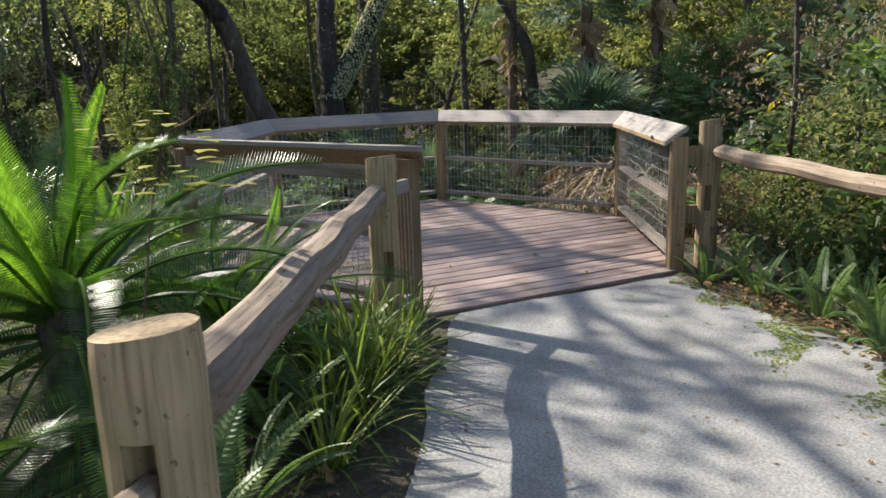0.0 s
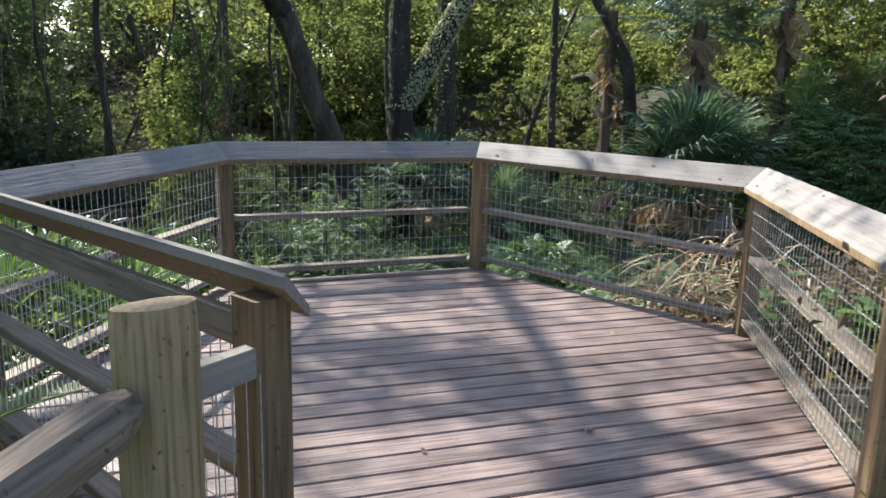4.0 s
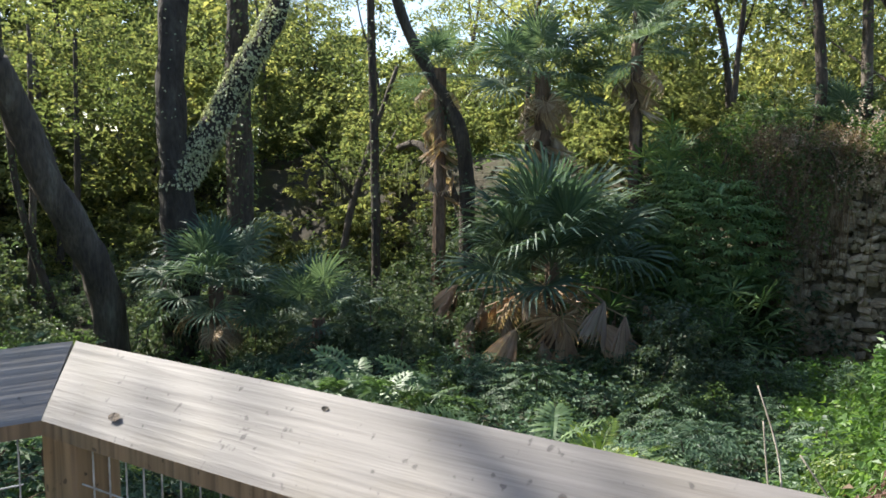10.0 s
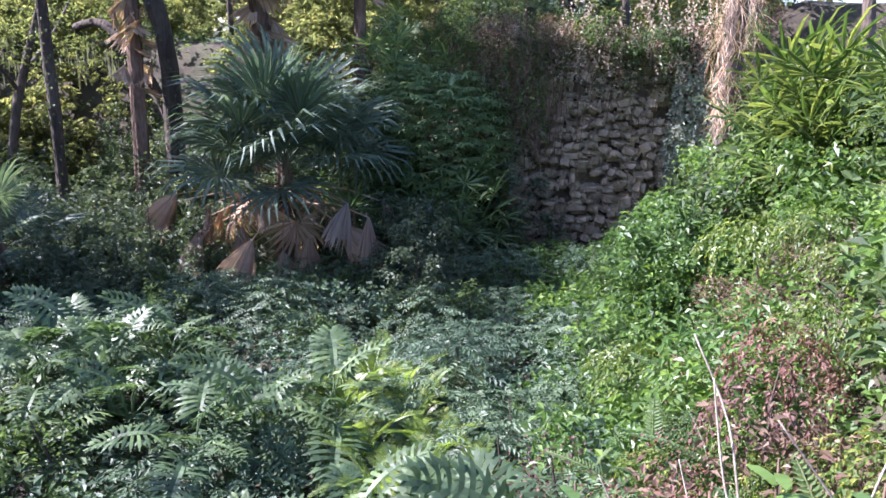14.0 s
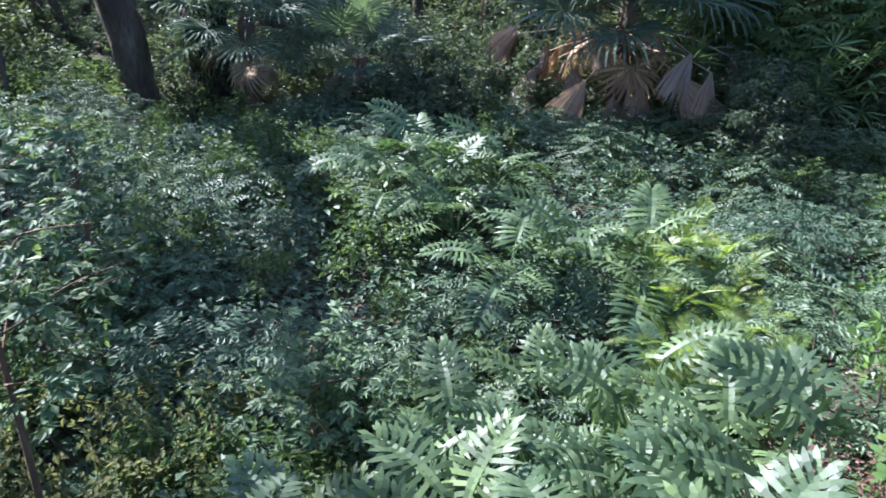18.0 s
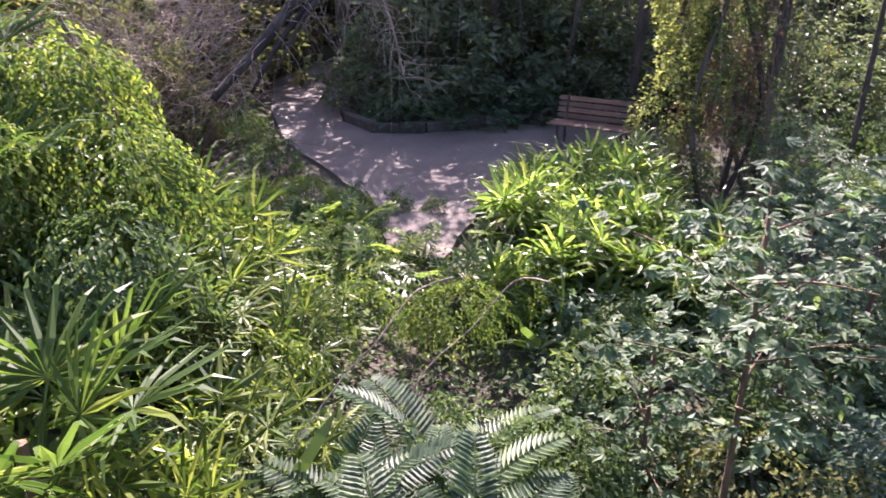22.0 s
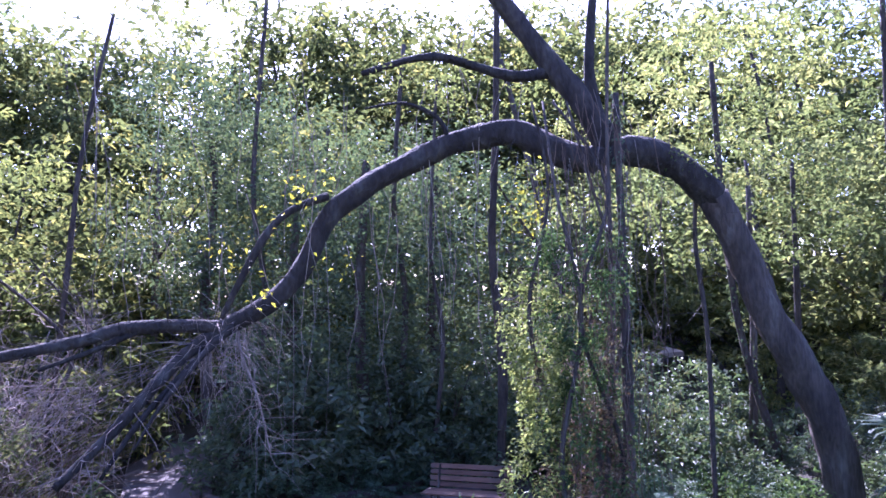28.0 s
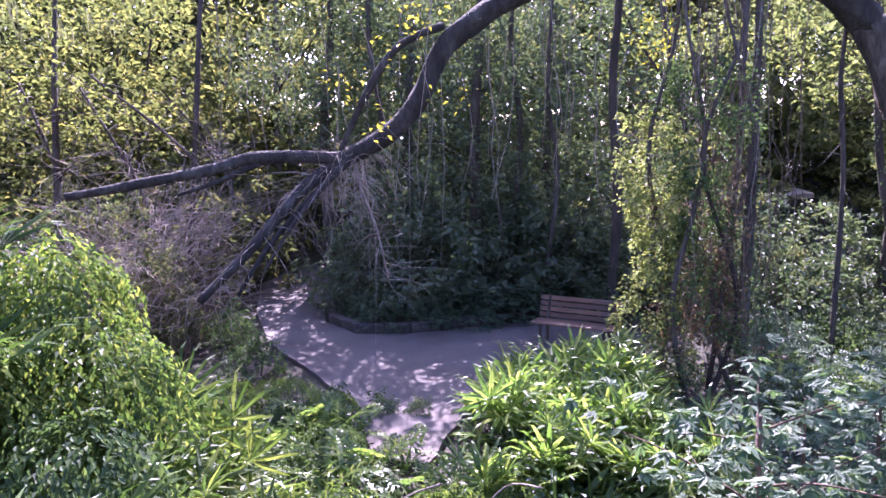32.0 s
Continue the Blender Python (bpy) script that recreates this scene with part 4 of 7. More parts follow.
def clump(name, mesh_leaf, label, category, stems, per, spread, high, seed, leaf_size=1.0, part_name="leaf", droop=(60, -20), stem_mat=None):
    """A bushy clump of cane stems with fans at several heights."""
    r = random.Random(seed)
    ob = thing(name, label, category)
    b = Build()
    for s in range(stems):
        a, q = r.uniform(0, 6.283), spread * math.sqrt(r.random())
        h = high * r.uniform(0.55, 1.1) * (1.1 - 0.4 * q / spread)
        x, y = q * math.cos(a), q * math.sin(a)
        if s == 0:
            b.tube([(x * 0.6, y * 0.6, -0.1), (x * 0.85, y * 0.85, h * 0.5), (x, y, h)], [0.014, 0.012, 0.008], 4)
        for i in range(per):
            f = i / per
            part(part_name, mesh_leaf, ob, m=tilted(i * 137.5 + r.uniform(0, 360), droop[0] + (droop[1] - droop[0]) * f + r.uniform(-12, 12), r.uniform(-25, 25), leaf_size * r.uniform(0.8, 1.25), (x * (1 - 0.2 * f), y * (1 - 0.2 * f), h * (1 - 0.55 * f))))
    part("cane", b.mesh("cane", stem_mat or M_BARK), ob)
    return ob


RH = [clump("lady_palm", FAN_RHAPIS, "yellow-green lady palm with glossy fingered leaves", "palm", 5, 5, 0.42, 1.0, 70 + i, 1.15) for i in range(2)]
RHL = [clump("lady_palm", FAN_SUNLIT, "lady palm with sunlit leaf colour beside the ravine path", "palm", 6, 5, 0.5, 0.9, 78 + i, 1.15) for i in range(2)]
RHD = [clump("lady_palm", FAN_RHAPIS_SHADED, "shaded lady palm thicket with fingered leaves", "palm", 5, 5, 0.5, 1.15, 75 + i, 1.2) for i in range(2)]


# ---------------------------------------------------------------- pinnate fronds and low plants
def pinnate_mesh(name, length, pairs, leaflet, width, material, arch=0.9, rise=0.5, tilt=0.25, segs=1, hook=0.0):
    """A feather frond growing along +x and arching over."""
    b = Build()
    line, d, p = [], Vector((math.cos(rise), 0, math.sin(rise))), Vector((0, 0, 0))
    for i in range(13):
        line.append(p.copy())
        p = p + d * (length / 12)
        d = (d + Vector((0, 0, -arch / 12))).normalized()
    b.tube(line, [0.011 * length * (1 - 0.85 * i / 12) + 0.0015 for i in range(13)], 4)
    for i in range(pairs):
        t = 0.10 + 0.9 * i / pairs
        k = min(11, int(t * 12))
        at = line[k].lerp(line[k + 1], t * 12 - k)
        way = (line[k + 1] - line[k]).normalized()
        up = Vector((0, 1, 0)).cross(way) * -1
        ln = leaflet * math.sin(math.pi * (0.12 + 0.82 * t)) ** 0.7
        for s in (-1, 1):
            w = (Vector((0, s, 0)) * 0.9 + way * 0.42 + up * tilt).normalized()
            if segs > 1:
                b.blade(at, w, up, ln, width, 0.3, segs, 0.5)
            else:
                b.leaf(at, w, up, ln, width, 0.1)
    return b.mesh(name, material)


def lobed_mesh(name, length, material, lobes=8):
    """A large split leaf on a stalk, its lobes wavy, forked and drooping at the edge; growing along +x."""
    b = Build()
    r = random.Random(int(length * 1000) + lobes)
    stalk = length * 0.95
    hub = Vector((stalk * 0.82, 0, stalk * 0.55))
    b.tube([(0, 0, 0), hub * 0.55 + Vector((0, 0, 0.05)), hub], [0.013, 0.010, 0.008], 5)
    line, d, p = [], Vector((0.95, 0, -0.05)).normalized(), hub.copy()
    for i in range(9):
        line.append(p.copy())
        p = p + d * (length / 8)
        d = (d + Vector((0, 0, -0.11))).normalized()
    half = length * 0.07
    for i in range(8):
        w0, w1 = half * math.sin(math.pi * (0.25 + 0.6 * i / 8)), half * math.sin(math.pi * (0.25 + 0.6 * (i + 1) / 8))
        for s in (-1, 1):
            b.face(line[i], line[i + 1], line[i + 1] + Vector((0, s * w1, 0.35 * w1)), line[i] + Vector((0, s * w0, 0.35 * w0)))
    for i in range(lobes):
        t = 0.0 + 0.94 * i / (lobes - 1)
        k = min(7, int(t * 8))
        at = line[k].lerp(line[k + 1], t * 8 - k)
        for s in (-1, 1):
            ln = length * (0.50 * math.cos(1.25 * t) ** 0.8 + 0.05) * r.uniform(0.86, 1.1)
            a = radians(128 - 104 * t + r.uniform(-6, 6))
            w = Vector((math.cos(a), s * math.sin(a), 0.22 + r.uniform(-0.1, 0.1))).normalized()
            up = Vector((r.uniform(-0.25, 0.25), -s * 0.25, 1)).normalized()
            wide = length * 0.062
            b.blade(at, w, up, ln, wide, 0.75, 4, 0.6)
            q = at + w * ln * 0.42 + Vector((0, 0, -0.06 * ln))
            for f, turned in ((0.46, 0.65), (0.36, -0.6)):
                side = up.cross(w).normalized()
                v = (w + side * turned + Vector((0, 0, -0.25))).normalized()
                b.blade(q, v, up, ln * f * r.uniform(0.8, 1.2), wide * 0.8, 0.5, 3, 0.65)
    return b.mesh(name, material)


FERN_F = pinnate_mesh("frond", 0.62, 30, 0.068, 0.020, L_FERN, 1.1, 1.05, 0.1)
SAGO_F = pinnate_mesh("frond", 1.2, 84, 0.135, 0.008, L_SAGO, 1.35, 0.75, 0.45)
L_SAGO_NEW = leaf_mat("young_sago_leaf", (0.10, 0.21, 0.02), (0.17, 0.31, 0.035), 0.34, 0.55)
SAGO_NEW_F = pinnate_mesh("young_frond", 1.15, 84, 0.135, 0.009, L_SAGO_NEW, 0.3, 0.75, 0.2)
BIGFERN_F = pinnate_mesh("frond", 0.95, 24, 0.22, 0.040, leaf_mat("wood_fern_leaf", (0.028, 0.056, 0.030), (0.078, 0.125, 0.068), 0.5, 0.32, (0.13, 0.19, 0.09), gloss=0.3), 1.1, 0.85, 0.1)
PHILO_L = [lobed_mesh("leaf", 0.58, L_PHILO, 11), lobed_mesh("leaf", 0.46, L_PHILO, 10)]


def rosette(name, meshes, label, category, n, seed, lo, hi, size=1.0, part_name="frond", ring=0.05):
    r = random.Random(seed)
    ob = thing(name, label, category)
    for i in range(n):
        a = i * 137.5 + r.uniform(-18, 18)
        part(part_name, meshes[i % len(meshes)], ob, m=tilted(a, lo + (hi - lo) * i / max(1, n - 1) + r.uniform(-9, 9), r.uniform(-18, 18), size * r.uniform(0.8, 1.15), (ring * math.cos(radians(a)), ring * math.sin(radians(a)), 0)))
    return ob


FERNS = [rosette("sword_fern", [FERN_F], "light green sword fern", "fern", 12, 90 + i, -22, 32) for i in range(2)]
BIGFERNS = [rosette("wood_fern", [BIGFERN_F], "broad cool-green fern in the ravine", "fern", 9, 95 + i, -35, 25) for i in range(2)]
GLOWFERN_F = pinnate_mesh("frond", 0.75, 34, 0.17, 0.016, leaf_mat("cycad_leaf", (0.10, 0.175, 0.035), (0.23, 0.32, 0.075), 0.36, 0.55, (0.42, 0.46, 0.13), gloss=0.8), 1.3, 0.95, 0.25)
GLOWFERNS = [rosette("cycad", [GLOWFERN_F], "low cycad with arching yellow-green fronds", "cycad", 12, 98 + i, -40, 20) for i in range(2)]
PHILOS = [rosette("philodendron", PHILO_L, "split-leaf philodendron with glossy lobed leaves", "philodendron", 9, 100 + i, -25, 45, part_name="leaf", ring=0.04) for i in range(2)]


def sago_palm(label, x, y, top, old, fresh, seed, size=1.0):
    """A scaly stem bearing a dense head of arching feather fronds."""
    r = random.Random(seed)
    g = height(x, y)
    ob = thing("sago_palm", label, "cycad", "sago palms", m=pose(x, y, g))
    h = top - g
    b = Build()
    b.tube([(0, 0, -0.1), (0.01, 0, h * 0.5), (0, 0, h), (0, 0, h + 0.12)], [0.13, 0.14, 0.13, 0.05], 12, 0.5)
    part("trunk", b.mesh("trunk", M_BARK), ob, "scaly brown stem")
    for i in range(old):
        f = i / old
        part("frond", SAGO_F, ob, m=tilted(i * 137.5 + r.uniform(-15, 15), 32 - 88 * f + r.uniform(-7, 7), r.uniform(-30, 30), size * r.uniform(0.85, 1.15), (0, 0, h - 0.1 * f)))
    for i in range(fresh):
        part("young_frond", SAGO_NEW_F, ob, "bright young upright frond", tilted(i * 137.5 + 160, 36 + r.uniform(-9, 5), r.uniform(-60, 60), size * r.uniform(0.9, 1.1), (0, 0, h)))
    return ob


def strap_mesh(seed, n, length, width, material, rise=(0.5, 1.4), droop=1.1):
    r = random.Random(seed)
    b = Build()
    for _ in range(n):
        a, e = r.uniform(0, 6.283), r.uniform(*rise)
        w = Vector((math.cos(a) * math.cos(e), math.sin(a) * math.cos(e), math.sin(e)))
        at = Vector((r.gauss(0, 0.04), r.gauss(0, 0.04), 0))
        b.blade(at, w, Vector((-math.sin(a), math.cos(a), 0)).cross(w), length * r.uniform(0.55, 1.1), width, droop * r.uniform(0.5, 1.3), 6, 0.7)
    return b.mesh("blades", material)


GRASS = [solid("grass_tuft", strap_mesh(120 + i, 60, 0.55, 0.012, L_GRASS), "tuft of long arching yellow-green grass", "grass") for i in range(2)]
STRAP_B = strap_mesh(125, 1, 0.85, 0.06, L_RHAPIS, (0.0, 0.01), 0.9)
STRAP = [rosette("bromeliad", [STRAP_B], "strap-leaved plant with arching bright blades", "bromeliad", 20, 126 + i, 20, 82, part_name="blade") for i in range(2)]


def shrub_mesh(seed, rad, high, clumps, per, size, material):
    r = random.Random(seed)
    b = Build()
    for _ in range(clumps):
        a, q = r.uniform(0, 6.283), rad * math.sqrt(r.random())
        z = high * (0.15 + 0.85 * r.random() * math.sqrt(max(0.05, 1 - (q / rad) ** 2)))
        leaf_ball(b, Vector((q * math.cos(a), q * math.sin(a), z)), 0.20, 0.15, per, size, r, 0.45)
    return b.mesh("foliage", material)


def stem_mesh(seed, rad, high):
    r = random.Random(seed)
    b = Build()
    a = r.uniform(0, 6.283)
    b.tube([(0, 0, -0.2), (0.2 * rad * math.cos(a), 0.2 * rad * math.sin(a), high * 0.4), (0.1 * rad, 0, high * 0.85)], [0.022, 0.016, 0.006], 5)
    return b.mesh("stem", M_BARK)


def shrub(label, material, seed, rad=0.6, high=1.0, clumps=28, per=34, size=0.092, category="shrub", name="shrub"):
    ob = solid(name, shrub_mesh(seed, rad, high, clumps, per, size, material), label, category)
    part("stem", stem_mesh(seed, rad, high), ob)
    return ob


SHRUBS = [shrub("leafy green understorey shrub", L_SHRUB, 130 + i, per=28) for i in range(2)]
BRIGHTS = [shrub("sunlit bright green vine mound", L_BRIGHT, 140 + i, 0.65, 0.5, 32, 36, 0.088, "vine", "vine_mound") for i in range(2)]
DRIES = [shrub("tangle of dry brown vine leaves", L_DRY, 145 + i, 0.55, 0.6, 26, 44, 0.05, "vine", "dry_vine") for i in range(2)]
REDS = [shrub("withered reddish-brown plant on the bank", L_RED, 150, 0.32, 0.9, 26, 46, 0.032)]
FARS = [shrub("bright leafy thicket among the far trees", L_FAR_HAZE, 155 + i, 1.4, 3.0, 50, 27, 0.20, "thicket", "thicket") for i in range(2)]
WESTS = [shrub("olive-green backlit thicket beyond the path", L_BACKLIT, 157 + i, 1.4, 3.0, 46, 27, 0.2, "thicket", "thicket") for i in range(2)]
GREYS = [shrub("grey-green small-leaved shrub beside the path", L_SCRUB, 190 + i, 0.7, 1.2, 36, 56, 0.05) for i in range(2)]
DARKS = [shrub("dense dark evergreen thicket", L_IVY, 160 + i, 1.1, 1.8, 46, 28, 0.12, "thicket", "thicket") for i in range(2)]


def compound_shrub(label, material, seed, rad, high, n, leaflet=0.085):
    """A shrub of drooping compound leaves, each of nine leaflets."""
    r = random.Random(seed)
    b = Build()
    for _ in range(n):
        a, q = r.uniform(0, 6.283), rad * math.sqrt(r.random())
        z = high * math.sqrt(max(0.05, 1 - (q / rad) ** 2)) * r.uniform(0.35, 1.05)
        p = Vector((q * math.cos(a), q * math.sin(a), z))
        a += r.gauss(0, 0.8)
        d = Vector((math.cos(a), math.sin(a), r.uniform(-0.3, 0.5))).normalized()
        up = Vector((r.gauss(0, 0.2), r.gauss(0, 0.2), 1))
        side = d.cross(up).normalized()
        s = leaflet * r.uniform(0.75, 1.3)
        for k in range(4):
            p = p + d * s * 0.75
            d = (d + Vector((0, 0, -0.12))).normalized()
            for w in (-1, 1):
                b.leaf(p, (side * w + d * 0.5 + Vector((0, 0, -0.15))).normalized(), up, s * (1.35 - 0.12 * k), s * 0.42, 0.15)
        b.leaf(p, d, up, s * 1.3, s * 0.45, 0.15)
    ob = solid("elder_bush", b.mesh("foliage", material), label, "shrub")
    part("stem", stem_mesh(seed, rad, high), ob)
    return ob


def draped_mound(label, material, seed, rad=0.75, high=1.0, strands=130, leaf=0.085):
    """A lump of vine whose leafy strands hang down from its top."""
    r = random.Random(seed)
    b = Build()
    for _ in range(strands):
        a, q = r.uniform(0, 6.283), rad * 0.75 * math.sqrt(r.random())
        p = Vector((q * math.cos(a), q * math.sin(a), high * (1.0 - 0.4 * (q / rad) ** 2) + r.gauss(0, 0.07)))
        a += r.gauss(0, 0.4)
        d = Vector((math.cos(a), math.sin(a), 0.15))
        for k in range(r.randrange(6, 14)):
            p = p + d * leaf * 0.75
            d = (d + Vector((r.gauss(0, 0.12), r.gauss(0, 0.12), -0.24))).normalized()
            w = (d + Vector((r.gauss(0, 0.7), r.gauss(0, 0.7), r.gauss(-0.1, 0.3)))).normalized()
            s = leaf * r.uniform(0.6, 1.3)
            b.leaf(p, w, Vector((d.x * 0.6, d.y * 0.6, 1)), s, s * 0.55, 0.2)
    ob = solid("vine_mound", b.mesh("foliage", material), label, "vine")
    part("stem", stem_mesh(seed, rad, high), ob)
    return ob


COOLS = [compound_shrub("blue-green shrub with feathery compound leaves", L_COOL, 135 + i, 0.62, 0.8, 190, 0.062) for i in range(3)]
DRAPES = [draped_mound("mound of hanging yellow-green vines", L_VINE, 170, strands=220, leaf=0.06), draped_mound("mound of hanging green vines", L_SHRUB, 171, 0.8, 1.2, 240, 0.062), draped_mound("tall mound of trailing vines in the sun", L_RHAPIS, 172, 0.7, 1.3, 130, 0.075)]
TALLS = [draped_mound("tall lump of trailing yellow-green vines", L_VINE, 181, 0.42, 1.9, 330, 0.052), draped_mound("tall lump of trailing green vines", L_SHRUB, 182, 0.42, 1.9, 300, 0.056)]
SCRUBS = [shrub("pale grey-green scrub in hazy light", L_SCRUB, 175 + i, 1.3, 2.8, 46, 36, 0.12, "thicket", "thicket") for i in range(2)]


def sown(kinds, spots, seed, lo=0.8, hi=1.25, sink=0.03, lift=0.0):
    """Copies of a pattern plant on the ground at each spot."""
    r = random.Random(seed)
    for n, (x, y) in enumerate(spots):
        placed(kinds[n % len(kinds)], turn(x, y, height(x, y) - sink + lift, r.uniform(0, 360), r.uniform(lo, hi), r.uniform(-6, 6)))


def joined(name, label, category, kinds, spots, seed, lo, hi):
    """Many far plants as one mesh."""
    r = random.Random(seed)
    b = Build()
    for n, (x, y) in enumerate(spots):
        me = kinds[n % len(kinds)].data
        m = turn(x, y, height(x, y) - 0.05, r.uniform(0, 360), r.uniform(lo, hi), r.uniform(-6, 6))
        k = len(b.v)
        b.v.extend(tuple(m @ v.co) for v in me.vertices)
        b.f.extend(tuple(k + i for i in p.vertices) for p in me.polygons)
    return solid(name, b.mesh(name, kinds[0].data.materials[0]), label, category, kind="stuff")


def field(seed, n, x0, x1, y0, y1, gap=0.3, keep=None):
    """Random spots in a box, kept apart."""
    r = random.Random(seed)
    out = []
    for _ in range(n * 12):
        x, y = r.uniform(x0, x1), r.uniform(y0, y1)
        if (keep is None or keep(x, y)) and all((x - a) ** 2 + (y - c) ** 2 > gap * gap for a, c in out):
            out.append((x, y))
            if len(out) == n:
                break
    return out


def off_deck(x, y, gap=0.35):
    p = Vector((x, y, 0))
    for a, c in zip(hexagon, hexagon[1:] + hexagon[:1]):
        e = c - a
        n = Vector((e.y, -e.x, 0)).normalized()
        n = -n if n.dot(mid - a) > 0 else n
        if (p - a).dot(n) > gap:
            return True
    return False


def off_path(x, y):
    p = Vector((x, y, 0)) - L
    d, s = p.dot(N), p.dot(U)
    if d < 0.05 and -0.95 + 0.05 * d < s < 2.75:
        return False
    return not (-24 < x < -10.2 and abs(y + 0.9) < 2.4 and x > -15.2) and not (-10.6 < x < -8.4 and -1.25 < y < -0.05) and not (-24 < x < -14 and -5.4 < y < -2.6)


def open_ground(x, y):
    return off_deck(x, y) and off_path(x, y)


# ravine floor and slopes
def bowl(x, y):
    return open_ground(x, y) and (Vector((x, y, 0)) - L).dot(N) > 4.2


sown(PHILOS, field(201, 18, -1.9, 0.5, 1.8, 4.8, 0.5, bowl), 201, 0.75, 1.05, lift=0.2)
sown(PHILOS, [(-4.4, 7.2), (-4.0, 6.8), (-4.9, 7.6), (-3.6, 6.3), (-4.7, 6.6), (-5.2, 7.0), (-3.9, 7.7), (-2.6, 5.6), (-2.2, 6.2), (-1.6, 6.6)], 202, 0.75, 1.0, lift=0.55)
sown(COOLS, field(203, 50, -9.5, 2.0, 3.0, 13.5, 0.75, bowl), 203, 0.7, 1.15)
sown(SHRUBS, field(229, 20, -8.5, 1.0, 3.0, 12.5, 1.0, bowl), 229, 0.5, 0.85)
sown(BIGFERNS, [(-1.5, 0.4), (-1.9, -0.1), (-2.2, 0.5), (-1.8, 0.9), (-2.4, -0.3), (-1.3, 0.9), (-2.6, 0.2), (-1.6, -0.5)], 225, 1.1, 1.5)
sown(SHRUBS, [(-4.0, -0.4), (-4.3, 0.0), (-3.8, 0.2), (-3.6, 0.9)], 226, 0.7, 0.9)
sown(BIGFERNS, field(204, 9, -6.5, 0.5, 1.8, 5.5, 0.8, bowl), 204, 0.6, 0.9)
sown(SHRUBS, field(205, 32, -11, -2.0, 0.5, 8.5, 0.7, lambda x, y: bowl(x, y) and math.hypot(x + 3.2, y - 1.2) > 1.0), 205, 0.6, 1.0)
sown(BRIGHTS, field(206, 60, 0.8, 5.0, 5.0, 14.5, 0.5), 206, 0.8, 1.4)
sown(DRIES, field(207, 16, 1.6, 4.6, 1.6, 9.0, 0.6), 207, 0.6, 1.0)
sown(DRAPES, field(230, 16, 1.4, 4.4, 3.2, 9.0, 0.8), 230, 0.4, 0.8)
sown(FERNS, field(231, 7, 1.2, 3.6, 2.6, 7.0, 0.6), 231, 0.9, 1.4)
sown(DARKS, field(209, 36, -13, -1.2, 11.0, 16.0, 0.8, lambda x, y: math.hypot(x + 4.3, y - 12.5) > 2.1 and math.hypot(x + 10.2, y - 9.6) > 1.6), 209, 0.7, 1.05)
# west side towards the ravine path
sown(RH, field(210, 27, -6.8, -1.9, -5.0, -1.4, 0.5, open_ground), 210, 0.65, 1.0)
sown(DRAPES, field(223, 8, -8.4, -2.6, -7.4, -1.7, 1.25, open_ground), 223, 0.5, 0.95)
# dark plants set between the lumps to stand for their shadow gaps
sown(DARKS, field(227, 14, -8.0, -3.0, -7.0, -2.2, 1.0, open_ground), 227, 0.25, 0.42)
sown(RHD, [(-4.7, -3.3), (-5.2, -2.6), (-4.1, -3.9), (-5.6, -4.1), (-4.0, -3.0), (-6.1, -3.8), (-5.0, -4.7)], 232, 0.7, 0.95)
sown(SHRUBS, field(224, 16, -8.8, -3.0, -7.6, -2.2, 0.7, open_ground), 224, 0.5, 0.75)
sown(RHL, field(211, 15, -10.5, -7.2, 0.3, 2.7, 0.5, open_ground), 211, 0.75, 1.05)
sown(BIGFERNS, [(-2.6, -0.5), (-3.0, -0.2), (-2.3, -0.25), (-2.2, 0.2), (-1.8, 1.1), (-1.5, 1.35), (-3.3, -0.7), (-2.9, 0.25), (-3.6, -0.3), (-3.5, -1.1), (-2.9, -1.0), (-3.9, -0.8), (-2.6, 0.6), (-4.2, -0.3)], 233, 0.9, 1.2, lift=0.3)
sown(SHRUBS, field(212, 24, -9.8, -2.0, -3.4, 2.6, 0.6, lambda x, y: bowl(x, y) and math.hypot(x + 2.6, y + 0.1) > 1.1), 212, 0.6, 0.95)
sown(STRAP, [(-7.4, 0.9), (-7.0, 1.2), (-6.6, 0.7), (-9.6, 1.2), (-3.2, -1.6)], 213, 0.9, 1.3)
sown(DRAPES, field(214, 16, -10.2, -3.5, -4.5, 0.8, 0.8, bowl), 214, 0.4, 0.8)
sown(BRIGHTS, field(228, 8, -10.2, -3.5, -4.5, 0.8, 0.6, bowl), 228, 0.5, 0.8)
sown(RHD, field(215, 6, -3.9, -0.7, 14.3, 16.2, 0.45), 215, 1.2, 1.7)
# round the path and the deck
sago_palm("sago palm with bright young fronds among dark arching ones", 2.28, -5.72, 0.5, 40, 7, 216, 1.0)
sago_palm("low dark sago palm beside the fence", 2.75, -6.55, -0.05, 26, 2, 217, 0.9)
sago_palm("sago palm with dark arching feather fronds", 2.35, -4.95, 0.2, 30, 1, 218, 0.9)
sago_palm("sunlit sago palm below the deck", 0.9, -4.9, 0.05, 28, 4, 219, 0.95)
topvine = thing("vine_shoot", "yellow-leaved vine trailing over the sago fronds", "vine", m=pose(3.0, -5.6, 1.1))
limb(topvine, [(-0.3, -0.05, -0.7), (-0.1, 0, 0.1), (0.1, 0.02, 0.25), (0.22, 0.05, 0.34), (0.27, 0.08, 0.42), (0.24, 0.1, 0.47), (0.19, 0.1, 0.44)], 0.004, 0.002, "stem", M_BARK2, 4, 0.0)
rv = random.Random(77)
